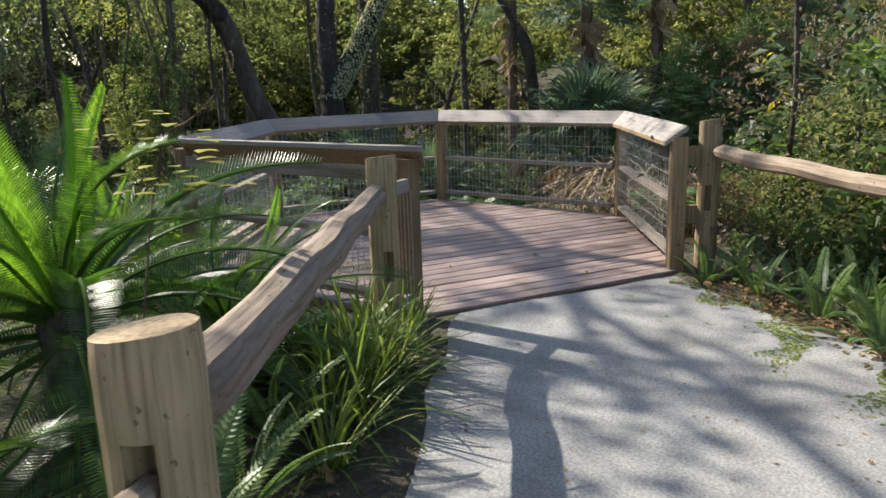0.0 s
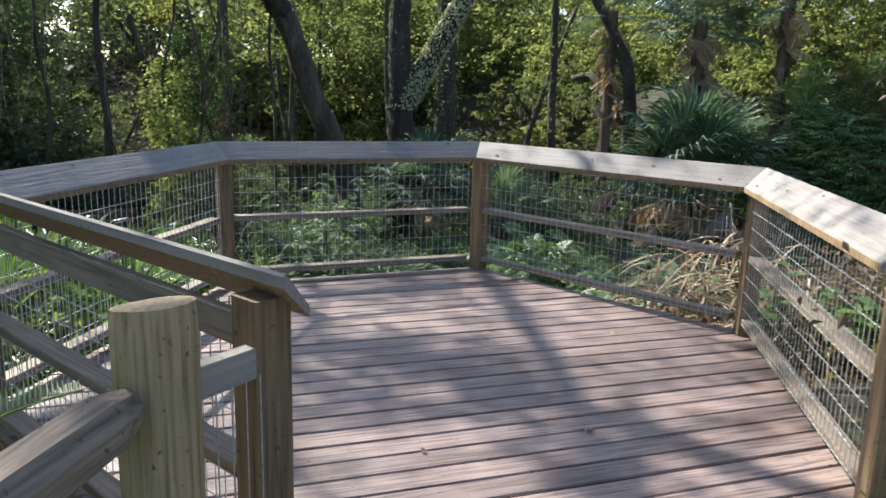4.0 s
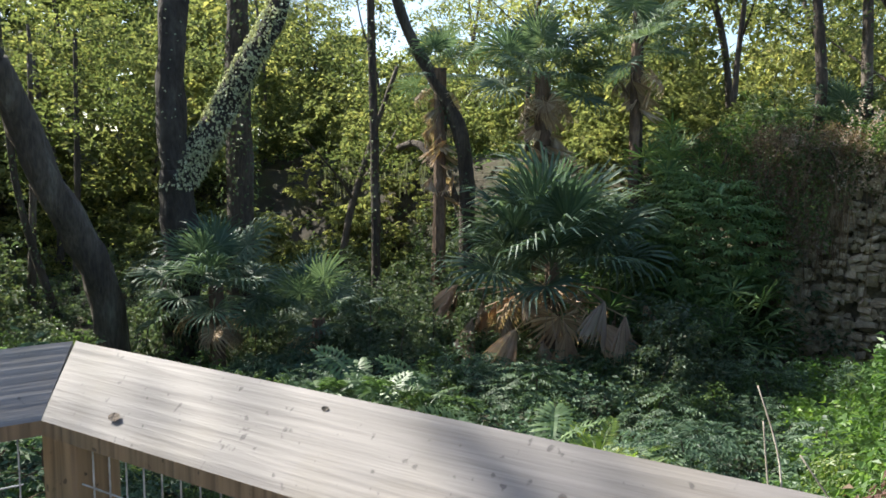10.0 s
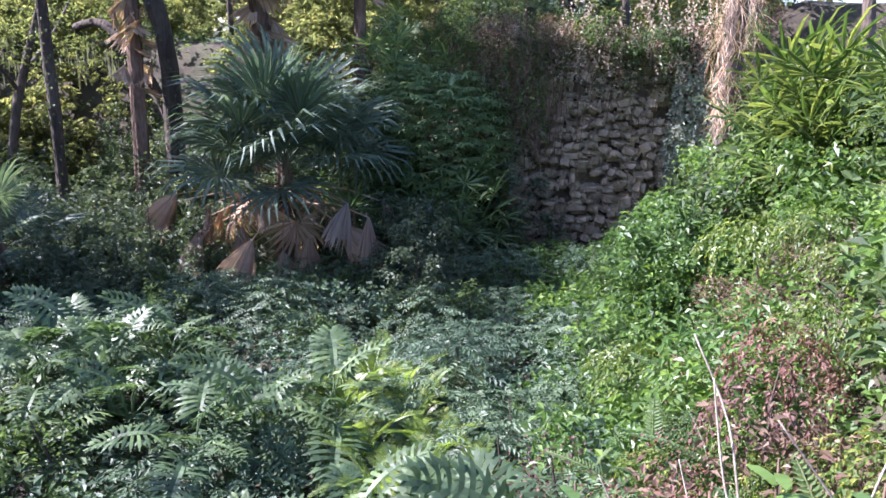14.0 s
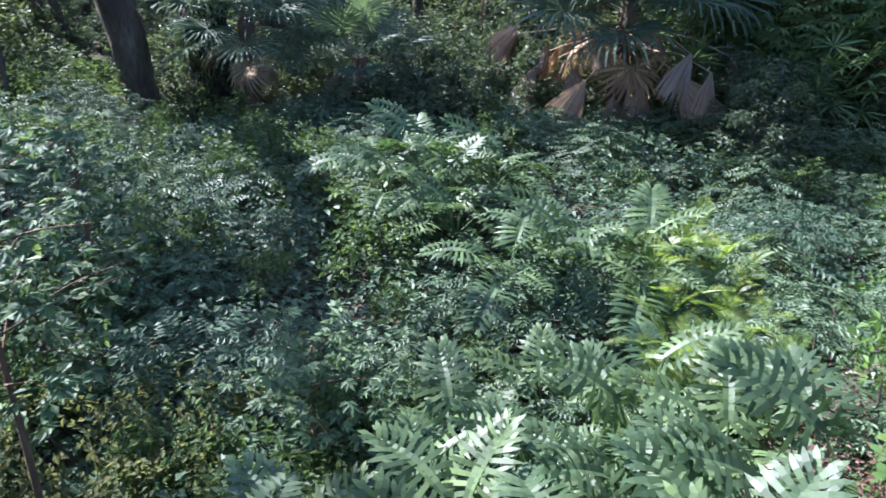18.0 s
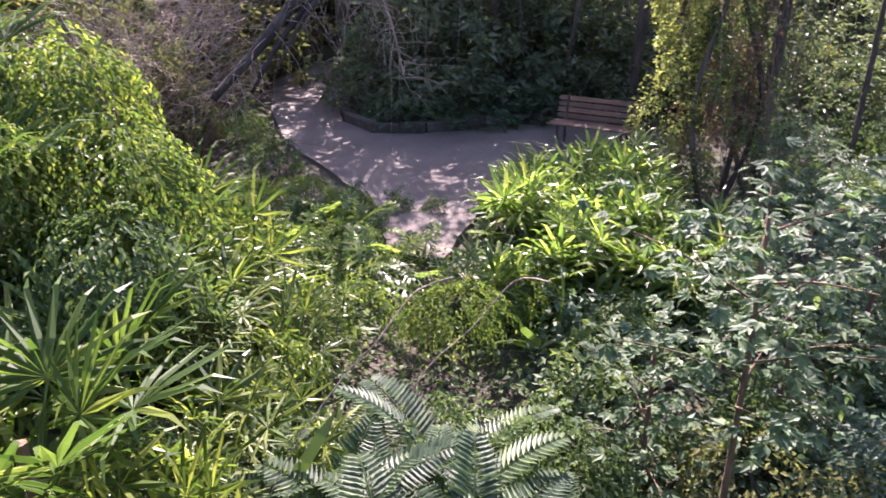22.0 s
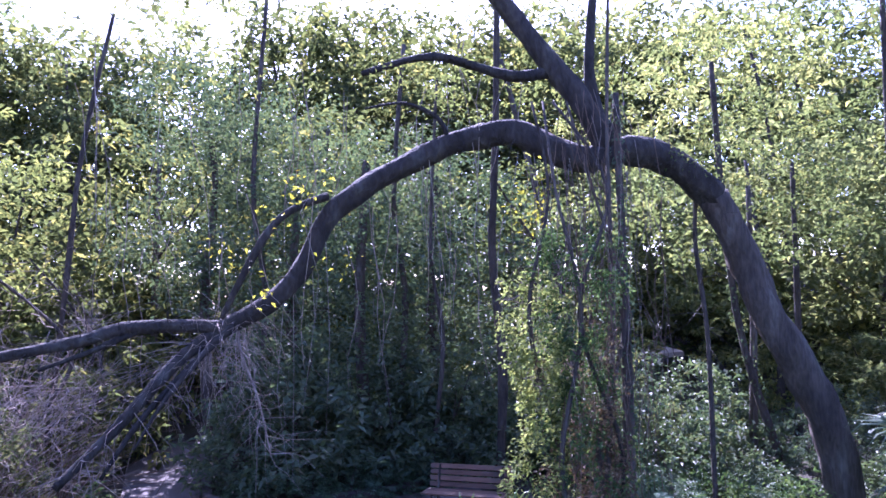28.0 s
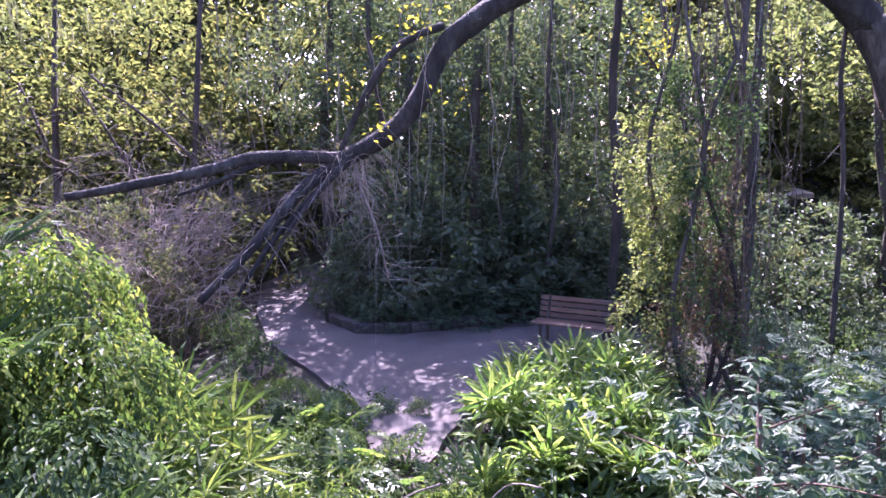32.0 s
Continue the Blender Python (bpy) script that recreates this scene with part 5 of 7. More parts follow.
for k in range(34):
    b = Build()
    a = rv.uniform(0, 6.283)
    b.blade((rv.uniform(-0.3, 0.2), rv.gauss(0, 0.09), rv.uniform(0.0, 0.28)), Vector((math.cos(a), math.sin(a), 0.1)).normalized(), Vector((0, 0, 1)), 0.075, 0.05, 0.5, 3, 0.5)
    part("leaf", b.mesh("leaf", L_YELLOW), topvine)
sown(GRASS, [(2.78, -4.12), (2.92, -4.36), (3.06, -4.62), (2.9, -4.72), (3.2, -4.98), (2.62, -4.3), (3.36, -5.3), (2.75, -4.5), (3.0, -4.95)], 217, 0.8, 1.2)
sown(FERNS, [(3.78, -1.9), (4.2, -2.05), (4.6, -2.32), (4.95, -2.5), (5.3, -2.75), (4.4, -1.9), (4.8, -2.1), (5.2, -2.4), (5.75, -3.15), (6.2, -3.5), (3.98, -1.75), (5.6, -2.75), (5.0, -2.75)], 218, 0.5, 0.75)
sown(FERNS, [(2.75, -4.75), (3.0, -5.25), (3.3, -5.7), (3.55, -6.1), (2.4, -4.6), (2.5, -5.1)], 221, 0.7, 1.1)
sown(GREYS + SHRUBS[:1], [(4.45, -0.75), (4.95, -1.05), (5.5, -1.35), (6.0, -1.7), (6.7, -2.2), (4.7, -0.1), (5.3, -0.5), (6.0, -0.9), (6.8, -1.4), (4.2, 0.3), (5.0, 0.4), (5.8, 0.0), (7.3, -2.7), (7.9, -3.1)], 219, 1.1, 1.6)
sown(SHRUBS, [(4.25, -1.0), (4.75, -1.4), (5.25, -1.75), (5.75, -2.1), (4.05, -0.85)], 222, 0.5, 0.7)
sown(DARKS, [(4.8, 1.3), (5.8, 0.9), (6.8, 0.4), (7.8, -0.5), (8.7, -1.6), (5.4, 2.4), (6.8, 2.0), (9.5, -2.8)], 220, 1.3, 1.9)

# forest all round: trunks with crowns
def forest_tree(x, y, r, far, tall=1.0):
    ob = tree("tall slender tree with a loose leafy crown in the woods", group="woodland trees")
    g = height(x, y)
    h = r.uniform(7, 11) * tall
    lx, ly = r.uniform(-2.4, 2.4), r.uniform(-2.4, 2.4)
    rad = r.uniform(0.06, 0.16)
    limb(ob, [(x, y, g - 0.3), (x + lx * 0.05 + r.uniform(-0.4, 0.4), y + ly * 0.3 + r.uniform(-0.4, 0.4), g + h * 0.35), (x + lx * 0.6, y + ly * 0.6, g + h * 0.7), (x + lx, y + ly, g + h)], rad, rad * 0.4, "trunk", sides=7)
    for k in range(2):
        a = r.uniform(0, 6.283)
        z = g + h * r.uniform(0.3, 0.6)
        f = (z - g) / h
        limb(ob, [(x + lx * f * 0.8, y + ly * f * 0.8, z), (x + lx * f + math.cos(a) * 0.9, y + ly * f + math.sin(a) * 0.9, z + 0.8), (x + lx * f + math.cos(a) * 2.2, y + ly * f + math.sin(a) * 2.2, z + 1.9)], rad * 0.45, rad * 0.12, sides=5)
    spots = [(x + lx * f + r.uniform(-1.2, 1.2), y + ly * f + r.uniform(-1.2, 1.2), g + h * f) for f in ((0.92, 0.62) if not far else (0.85, 0.55, 0.3) if math.hypot(x, y) > 27 else (0.85, 0.55))]
    # darkened backlit crowns to the west, pale hazy ones elsewhere
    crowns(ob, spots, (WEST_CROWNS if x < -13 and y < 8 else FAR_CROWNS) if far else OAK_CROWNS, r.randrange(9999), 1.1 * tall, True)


rt = random.Random(400)
def woods(x, y):
    d = math.hypot(x, y)
    if x > -3 and y < 12:
        return False
    if y < -7 and x > -4:
        return False
    return d > 16.5 and not (-25 < x < -9 and -5.5 < y < 3.2) and math.hypot(x + 27, y - 12) > 4


def glade(x, y):
    """Sunlit gaps in the woods west and north-west of the ravine."""
    return x > -31 and (-14 < y < -3.5 or 3 < y < 17) and x < -13


for x, y in field(401, 40, -42, 8, -20, 42, 3.2, lambda x, y: woods(x, y) and not glade(x, y)) + field(406, 7, -32, -14.5, -15, 15, 4.0, woods):
    forest_tree(x, y, rt, math.hypot(x, y) > 22)
joined("far_woods", "leafy undergrowth beneath the far trees", "woods", FARS, field(402, 66, -48, 8, -22, 46, 1.9, lambda x, y: woods(x, y) and math.hypot(x, y) > 20), 402, 0.8, 1.5)
sown(DARKS, [(-16.8, 0.6), (-16.6, -0.8), (-17.6, 1.6), (-17.4, -1.6), (-18.4, 0.0), (-16.9, 2.8), (-18.6, 2.2), (-17.9, 3.6), (-19.0, -1.6)], 404, 1.5, 2.2)
sown(COOLS, [(-15.6, 0.9), (-15.5, 0.2), (-15.3, -0.6), (-15.4, -1.4), (-16.0, -2.0), (-16.8, -2.3), (-15.9, 1.5), (-16.4, 2.2)], 410, 0.8, 1.2)
joined("far_woods", "hazy leafy woods beyond the ravine path", "woods", WESTS, field(411, 34, -36, -23, -20, 22, 2.0, woods), 411, 1.2, 1.7)
joined("far_woods", "distant wooded rim of the ravine", "woods", FARS, field(405, 60, -58, 10, -34, 56, 3.0, lambda x, y: woods(x, y) and 34 < math.hypot(x, y) < 60), 405, 2.2, 3.0)
sown(DARKS, field(403, 36, -24, -15.2, -3, 10, 1.2, lambda x, y: woods(x, y) or (x < -15.6 and -2.3 < y < 2.4)), 403, 0.9, 1.4)
sown(WESTS, field(407, 26, -24, -12.0, -15, -5.6, 1.6, woods), 407, 0.8, 1.3)
sown(GREYS + SCRUBS[:1], field(408, 22, -20, -11.0, -11, -5.0, 0.9, lambda x, y: y < -5.4), 408, 0.7, 1.2)


def bramble(label, x, y, rad, high, n, seed):
    """A bush of bare arching twigs."""
    r = random.Random(seed)
    ob = thing("bramble", label, "dry plant", m=pose(x, y, height(x, y)))
    for name, material, k, thick in (("stem", M_BARK2, n // 4, 0.010), ("twig", M_BRUSH, n, 0.0055)):
        b = Build()
        for _ in range(k):
            a, q = r.uniform(0, 6.283), rad * math.sqrt(r.random())
            p = Vector((0.4 * q * math.cos(a), 0.4 * q * math.sin(a), -0.05)) if name == "stem" else Vector((0.8 * q * math.cos(a), 0.8 * q * math.sin(a), high * r.uniform(0.25, 0.9)))
            d = Vector((math.cos(a) * 0.5, math.sin(a) * 0.5, 1.0 if name == "stem" else 0.5)).normalized()
            line = [p]
            for _ in range(5):
                d = (d + Vector((r.gauss(0, 0.35), r.gauss(0, 0.35), r.gauss(-0.08, 0.2)))).normalized()
                line.append(line[-1] + d * high * (0.2 if name == "stem" else 0.11))
            b.tube(line, [thick * f for f in (1, 0.9, 0.8, 0.65, 0.5, 0.3)], 4)
        tagged(part(name, b.mesh(name, material), ob), kind="stuff")
    return ob


for i, (x, y) in enumerate(((-13.0, -5.4), (-14.2, -6.2), (-15.6, -6.0), (-13.5, -7.2), (-16.8, -6.6), (-15.0, -7.8), (-12.3, -6.4), (-18.2, -6.2))):
    bramble("pale brown bramble of bare twigs beyond the ravine path", x, y, 1.1, 2.6 + 0.5 * math.sin(i * 2.1), 115, 416 + i)
sown(SHRUBS, [(-12.3, -3.5), (-13.6, -4.2), (-15.0, -4.8), (-14.3, -4.6)], 409, 0.7, 0.95)
def tall_tree(x, y, r):
    ob = tree("tall hazy tree with a high leafy crown beyond the ravine", group="woodland trees")
    g = height(x, y)
    h = r.uniform(18, 22) if y < 24 else r.uniform(13, 16)
    limb(ob, [(x, y, g - 0.3), (x + r.uniform(-0.8, 0.8), y + r.uniform(-0.8, 0.8), g + h * 0.5), (x + r.uniform(-1, 1), y + r.uniform(-1, 1), g + h)], 0.22, 0.08, "trunk", sides=7)
    crowns(ob, [(x + r.uniform(-2, 2), y + r.uniform(-2, 2), g + h * f) for f in (0.98, 0.8, 0.62, 0.44)], FAR_CROWNS[:1] + WEST_CROWNS, r.randrange(9999), 2.1, False)


for x, y in field(412, 26, -57, -43, -36, 40, 3.6) + field(419, 13, -64, -50, -32, 16, 3.6):
    tall_tree(x, y, rt)
for x, y in field(413, 11, -40, -19, -42, -23, 3.6):
    tall_tree(x, y, rt)
# added trees, low crowns shading palms by the forked tree; thicket behind the mound
for x, y, z in ((-16.4, 9.8, 4.0), (-17.6, 11.8, 4.8)):
    ob = tree("slender oak added to shade the fan palms")
    limb(ob, [(x - 0.6, y, -3.0), (x - 0.5, y + 0.2, 0.5), (x, y, z)], 0.12, 0.05, "trunk")
    crowns(ob, [(x, y, z), (x + 1.2, y - 0.6, z - 1.6), (x - 0.4, y + 0.8, z + 1.4)], MID_CROWNS, int(z * 10), 0.85, False)
sown(WESTS, [(-17.2, -14.8), (-19.2, -17.0), (-20.5, -18.8), (-22.0, -21.0), (-27.0, -7.6), (-27.4, -5.6), (-24.2, -6.9), (-29.0, -8.8), (-31.0, -8.2), (-25.8, -7.9)], 415, 1.8, 2.2)
joined("far_woods", "distant woods on the southern rim of the ravine", "woods", FARS, field(418, 30, -60, -18, -54, -24, 3.0, lambda x, y: 34 < math.hypot(x, y) < 68), 418, 2.2, 3.0)
forest_tree(-21.0, -18.2, rt, True, 1.1)
# trees behind the walker and to the east
for x, y in [(9, -1), (11, -8), (8, 4), (7, 9), (4, -13), (-3, -13), (10, -14), (-8, -11), (6, 14), (12, 3)]:
    forest_tree(x, y, rt, False)


# ---------------------------------------------------------------- dry-stone wall at the far side of the bowl
wall = thing("wall_north", "tall dry-stone retaining wall of rough tan fieldstone", "wall", kind="structure")
WALL0, WALL1 = Vector((-0.3, 16.6, 0)), Vector((5.0, 16.1, 0))
wdir = (WALL1 - WALL0).normalized()
wyaw = math.degrees(math.atan2(wdir.y, wdir.x))
b = Build()
b.box((-0.3, 0.20, -3.4), (5.4, 0.95, 1.85))
part("core", b.mesh("core", M_MORTAR), wall, "dark earth between the stones", pose(WALL0.x, WALL0.y, 0, 0, 0, wyaw))


def stone_mesh(seed):
    """A rough block, one unit long, with knocked-off corners."""
    r = random.Random(seed)
    bm = bmesh.new()
    bmesh.ops.create_cube(bm, size=1.0)
    bmesh.ops.bevel(bm, geom=bm.edges[:], offset=0.24, segments=2, affect="EDGES")
    for v in bm.verts:
        v.co += Vector((r.gauss(0, 0.055), r.gauss(0, 0.05), r.gauss(0, 0.055)))
    me = bpy.data.meshes.new("stone")
    bm.to_mesh(me)
    bm.free()
    me.materials.append(M_STONE)
    return me


STONES = [stone_mesh(500 + i) for i in range(12)]
rs = random.Random(510)
z = -2.75
wall_turn = Matrix.Translation(WALL0) @ Euler((0, 0, radians(wyaw))).to_matrix().to_4x4()
while z < 2.0:
    h = rs.uniform(0.15, 0.24)
    x = rs.uniform(-0.2, 0)
    while x < 4.2:
        w = rs.choice((rs.uniform(0.13, 0.24), rs.uniform(0.22, 0.34), rs.uniform(0.28, 0.46)))
        tall = h * rs.choice((0.8, 1.0, 1.1, 1.5))
        if rs.random() > 0.05 and z < 1.75 + 0.35 * noise.noise(Vector((x * 1.3, 0, 5))):
            wave = 0.12 * math.sin(x * 1.9 + z) + 0.07 * math.sin(x * 5.3 + 2.1 * z)
            m = wall_turn @ Matrix.LocRotScale((x + w / 2, 0.17 + rs.uniform(-0.10, 0.05) + 0.03 * z, z + h / 2 + wave + rs.gauss(0, 0.03)), Euler((rs.gauss(0, 0.12), rs.gauss(0, 0.22), rs.gauss(0, 0.16))), (w * 1.06, 0.46, tall * 1.08))
            part("stone", STONES[rs.randrange(12)], wall, m=m)
        x += w
    z += h


# ---------------------------------------------------------------- bench by the ravine path
bench = thing("park_bench", "brown slatted wooden park bench beside the shaded path", "bench", m=pose(-13.42, 2.12, -2.40, 0, 0, 60))
for i in range(4):
    b = Build()
    b.box((-0.80, -0.018, 0), (0.80, 0.018, 0.085))
    part("back_slat", b.mesh("back_slat", M_BENCH), bench, m=pose(0, 0.30 + 0.03 * i, 0.47 + 0.105 * i, -12))
for i in range(4):
    b = Build()
    b.box((-0.80, 0, 0), (0.80, 0.09, 0.03))
    part("seat_slat", b.mesh("seat_slat", M_BENCH), bench, m=pose(0, -0.16 + 0.105 * i, 0.42))
for x in (-0.62, 0.62):
    b = Build()
    b.tube([(x, -0.12, 0.0), (x, -0.12, 0.42)], [0.03, 0.03], 6)
    part("leg", b.mesh("leg", M_BARK), bench)
    b = Build()
    b.tube([(x, 0.24, 0.0), (x, 0.26, 0.42), (x, 0.40, 0.86)], [0.03, 0.03, 0.025], 6)
    part("back_leg", b.mesh("back_leg", M_BARK), bench)
    b = Build()
    b.tube([(x, -0.14, 0.40), (x, 0.27, 0.40)], [0.025, 0.025], 6)
    part("brace", b.mesh("brace", M_BARK), bench)


# ---------------------------------------------------------------- saplings with lobed leaves
def star_leaf(b, at, way, up, size):
    """A five-fingered leaf."""
    side = way.cross(up)
    side = side.normalized() if side.length > 1e-4 else Vector((1, 0, 0))
    for a, s in ((-70, 0.62), (-35, 0.85), (0, 1.0), (35, 0.85), (70, 0.62)):
        d = way * math.cos(radians(a)) + side * math.sin(radians(a))
        b.leaf(at, d, up, size * s, size * 0.36, 0.05)


def sapling(label, x, y, foot, high, spread, leaves, size, material, seed, bare=0.4, bark=None):
    r = random.Random(seed)
    ob = thing("sapling", label, "sapling", m=pose(x, y, foot))
    line = [Vector((0, 0, -0.15)), Vector((0.02, 0.01, high * 0.35)), Vector((-0.02, 0.03, high * 0.7)), Vector((0.03, 0, high))]
    limb(ob, line, 0.03, 0.010, "stem", bark or M_BARK2, 6, 0.1)
    b = Build()
    for k in range(12):
        f = bare + (1 - bare) * k / 12
        p = Vector((0, 0, high * f))
        a = k * 2.4
        d = Vector((math.cos(a), math.sin(a), 0.5)).normalized()
        ln = spread * (1.15 - 0.6 * (f - bare)) * r.uniform(0.7, 1.1)
        limb(ob, [p, p + d * ln * 0.5, p + d * ln + Vector((0, 0, -0.08))], 0.008, 0.003, "branch", bark or M_BARK2, 4, 0.0)
        for _ in range(leaves // 12):
            q = p + d * ln * r.uniform(0.25, 1.05) + Vector((r.gauss(0, 0.10), r.gauss(0, 0.10), r.gauss(0, 0.09)))
            w = Vector((r.gauss(0, 1), r.gauss(0, 1), r.gauss(-0.3, 0.3))).normalized()
            star_leaf(b, q, w, Vector((r.gauss(0, 0.25), r.gauss(0, 0.25), 1)).normalized(), size * r.uniform(0.7, 1.25))
    tagged(part("foliage", b.mesh("foliage", material), ob), kind="stuff")
    return ob


L_MAPLE = leaf_mat("maple_leaf", (0.055, 0.10, 0.048), (0.14, 0.215, 0.11), 0.55, 0.4, (0.21, 0.27, 0.12), gloss=0.35)
sapling("reddish-stemmed sapling with star-shaped leaves", -3.62, 1.45, height(-3.62, 1.45), 2.7, 0.85, 300, 0.105, L_MAPLE, 1, 0.55)
sapling("leafy maple sapling in dappled light", -5.3, 2.5, height(-5.3, 2.5), 2.2, 0.8, 250, 0.12, L_MAPLE, 2, 0.2)
sapling("young maple sapling over low ferns", -4.6, 1.2, height(-4.6, 1.2), 1.5, 0.7, 190, 0.11, L_MAPLE, 3, 0.2)
sapling("small maple sapling among shrubs", -6.2, 3.6, height(-6.2, 3.6), 1.9, 0.7, 190, 0.11, L_MAPLE, 4, 0.25)
sapling("thin sapling with sparse pale leaves", -2.7, 2.9, height(-2.7, 2.9), 1.3, 0.6, 240, 0.10, L_MAPLE, 5, 0.2)

# ---------------------------------------------------------------- vine-clad tree beside the bench
vined = tree("small tree smothered in climbing vines, rim-lit in colour, beside the bench")
pts = [(-11.3, 3.6, -2.7), (-11.3, 3.55, -0.6), (-11.25, 3.45, 1.4), (-11.2, 3.6, 4.0), (-11.3, 3.7, 6.5)]
for dx, dy, w in ((-0.35, -0.5, 0.3), (0.15, 0.25, 0.4), (-0.2, 0.75, -0.35), (0.3, -0.1, -0.3)):
    limb(vined, [(-11.3 + dx, 3.6 + dy, -2.7), (-11.3 + dx * 1.2, 3.6 + dy + w, -1.0), (-11.25 + dx * 0.8, 3.6 + dy - w * 0.5, 1.2), (-11.4 + dx, 3.7 + dy + w * 0.8, 3.2), (-12.2, 3.6 + dy * 0.5, 4.9)], 0.045, 0.02, "trunk")
limb(vined, [(-11.35, 3.9, -2.7), (-11.5, 4.3, 0.5), (-11.7, 4.5, 4.5), (-11.6, 4.7, 8)], 0.045, 0.025, "trunk")
r = random.Random(520)
# rim light by leaf colour: pale clumps on the sun side, dark ones opposite
for name, label, material, n, y0, tall, wide in (("foliage", "vine leaves in pale rim-lit green", leaf_mat("rimlit_vine", (0.10, 0.135, 0.055), (0.25, 0.285, 0.125), 0.5, 0.55, (0.42, 0.42, 0.2)), 120, 3.0, 4.3, 0.55), ("dark_foliage", "vine leaves in dark shaded green", L_SHRUB, 130, 3.7, 5.0, 0.8), ("dry_foliage", "withered brown vine leaves", L_DRY, 60, 3.8, 3.6, 0.75)):
    b = Build()
    for _ in range(n):
        f = r.random()
        a = r.uniform(0, 6.283)
        q = wide * (1.0 - 0.3 * f + 0.25 * math.sin(9 * f)) * r.uniform(0.55, 1.05)
        leaf_ball(b, Vector((-11.3 + q * math.cos(a), y0 + q * math.sin(a), -2.5 + tall * f)), 0.17, 0.24, 42, 0.085, r)
    tagged(part(name, b.mesh(name, material), vined, label), kind="stuff")
for name, label, material, n, thick in (("vine", "thin grey hanging vines", M_BRUSH, 24, 0.0035), ("brown_vine", "brown hanging vine strands", M_BARK2, 90, 0.006)):
    b = Build()
    for _ in range(n):
        x, y = -11.3 + r.gauss(0, 0.4), 4.0 + r.gauss(0, 0.5)
        z0 = r.uniform(-0.6, 5.0)
        ln = min(r.uniform(1.0, 3.8), z0 + 2.5)
        p = [Vector((x, y, z0))]
        for _ in range(5):
            p.append(p[-1] + Vector((r.gauss(0, 0.06), r.gauss(0, 0.08), -ln / 5)))
        b.tube(p, [thick * k for k in (1, 1, 0.9, 0.9, 0.8, 0.5)], 4)
    tagged(part(name, b.mesh(name, material), vined, label), kind="stuff")
crowns(vined, [(-11.6, 4.7, 8.2)], THIN_CROWNS, 7, 0.7)

# hanging vines and yellow leaf sprays under the arching limb
b = Build()
for _ in range(18):
    i = r.randrange(len(arch) - 2) + 1
    p = Vector(arch[i]).lerp(Vector(arch[i + 1]), r.random())
    ln = r.uniform(0.8, 3.6)
    q = p + Vector((r.gauss(0, 0.3), r.gauss(0, 0.3), -0.1))
    b.tube([q, q + Vector((r.gauss(0, 0.1), r.gauss(0, 0.1), -ln * 0.5)), q + Vector((r.gauss(0, 0.15), r.gauss(0, 0.15), -ln))], [0.006, 0.005, 0.003], 4)
tagged(part("vine", b.mesh("vine", M_TWIG), lean, "thin hanging vines"), kind="stuff")
b = Build()
for _ in range(46):
    leaf_ball(b, Vector((r.uniform(-14.0, -12.0), r.uniform(-3.5, 8.0), r.uniform(5.0, 7.6))), 0.45, 0.3, 26, 0.1, r)
tagged(part("leaf_spray", b.mesh("leaf_spray", L_BACKLIT), lean, "olive leaf sprays over the arching limb"), kind="stuff")
b = Build()
for c, n in (((-12.3, -0.54, 3.5), 34), ((-12.19, -1.82, 2.45), 34), ((-12.3, -0.05, 2.3), 20), ((-11.87, 3.12, 2.95), 70), ((-11.9, 3.3, 3.5), 50), ((-12.26, -1.24, 1.8), 16), ((-12.0, -0.9, 3.0), 14)):
    leaf_ball(b, Vector(c), 0.5, 0.42, n, 0.095, r)
tagged(part("yellow_leaf", b.mesh("yellow_leaf", L_YELLOW), lean, "yellow autumn leaves on thin twigs"), kind="stuff")

# ---------------------------------------------------------------- more trunks in the north view
for label, line, r0, r1 in (
    ("thin straight dark trunk in the ravine woods", [(-10.4, 15.6, -2.9), (-10.35, 15.5, 1.0), (-10.4, 15.4, 5.2), (-10.5, 15.4, 9)], 0.14, 0.09),
    ("crooked oak with bare curving limbs", [(-8.2, 16.8, -2.2), (-7.9, 16.0, 1.7), (-8.5, 15.9, 3.2), (-9.4, 15.6, 4.9), (-10.2, 15.2, 7.5)], 0.22, 0.12),
    ("slender grey trunk above the ravine", [(-3.9, 17.2, -1.5), (-3.75, 17.1, 2.0), (-3.9, 17.1, 6.0), (-4.0, 17.2, 9)], 0.15, 0.08),
    ("slender dark trunk on the upper bank", [(1.0, 19.6, 1.2), (0.9, 19.5, 4.0), (0.6, 19.6, 9)], 0.16, 0.10),
    ("leaning dark trunk on the upper bank", [(-0.2, 19.2, 1.0), (0.0, 19.1, 3.5), (-0.6, 19.3, 8)], 0.17, 0.09),
    ("vine-hung trunk on the eastern bank", [(3.45, 13.0, -0.6), (3.4, 12.9, 2.0), (3.55, 12.9, 6.5)], 0.2, 0.14),
    ("slim trunk among far shrubs", [(-14.6, 12.8, -2.9), (-14.9, 12.4, 2.0), (-14.5, 12.2, 8.0)], 0.10, 0.06),
    ("slim curved trunk among far shrubs", [(-16.2, 10.2, -2.9), (-16.6, 9.4, 1.0), (-16.3, 9.0, 7.0)], 0.11, 0.06),
):
    ob = tree(label)
    limb(ob, line, r0, r1, "trunk")
    x, y, z = line[-1]
    crowns(ob, [(x, y, z), (x - 1.2, y + 2.0, z + 0.6)], THIN_CROWNS, int(abs(x) * 7))
    ivy_on(ob, line[:3], r0 * 1.05, r1 * 1.2, 260, 0.09, int(abs(x) * 9))

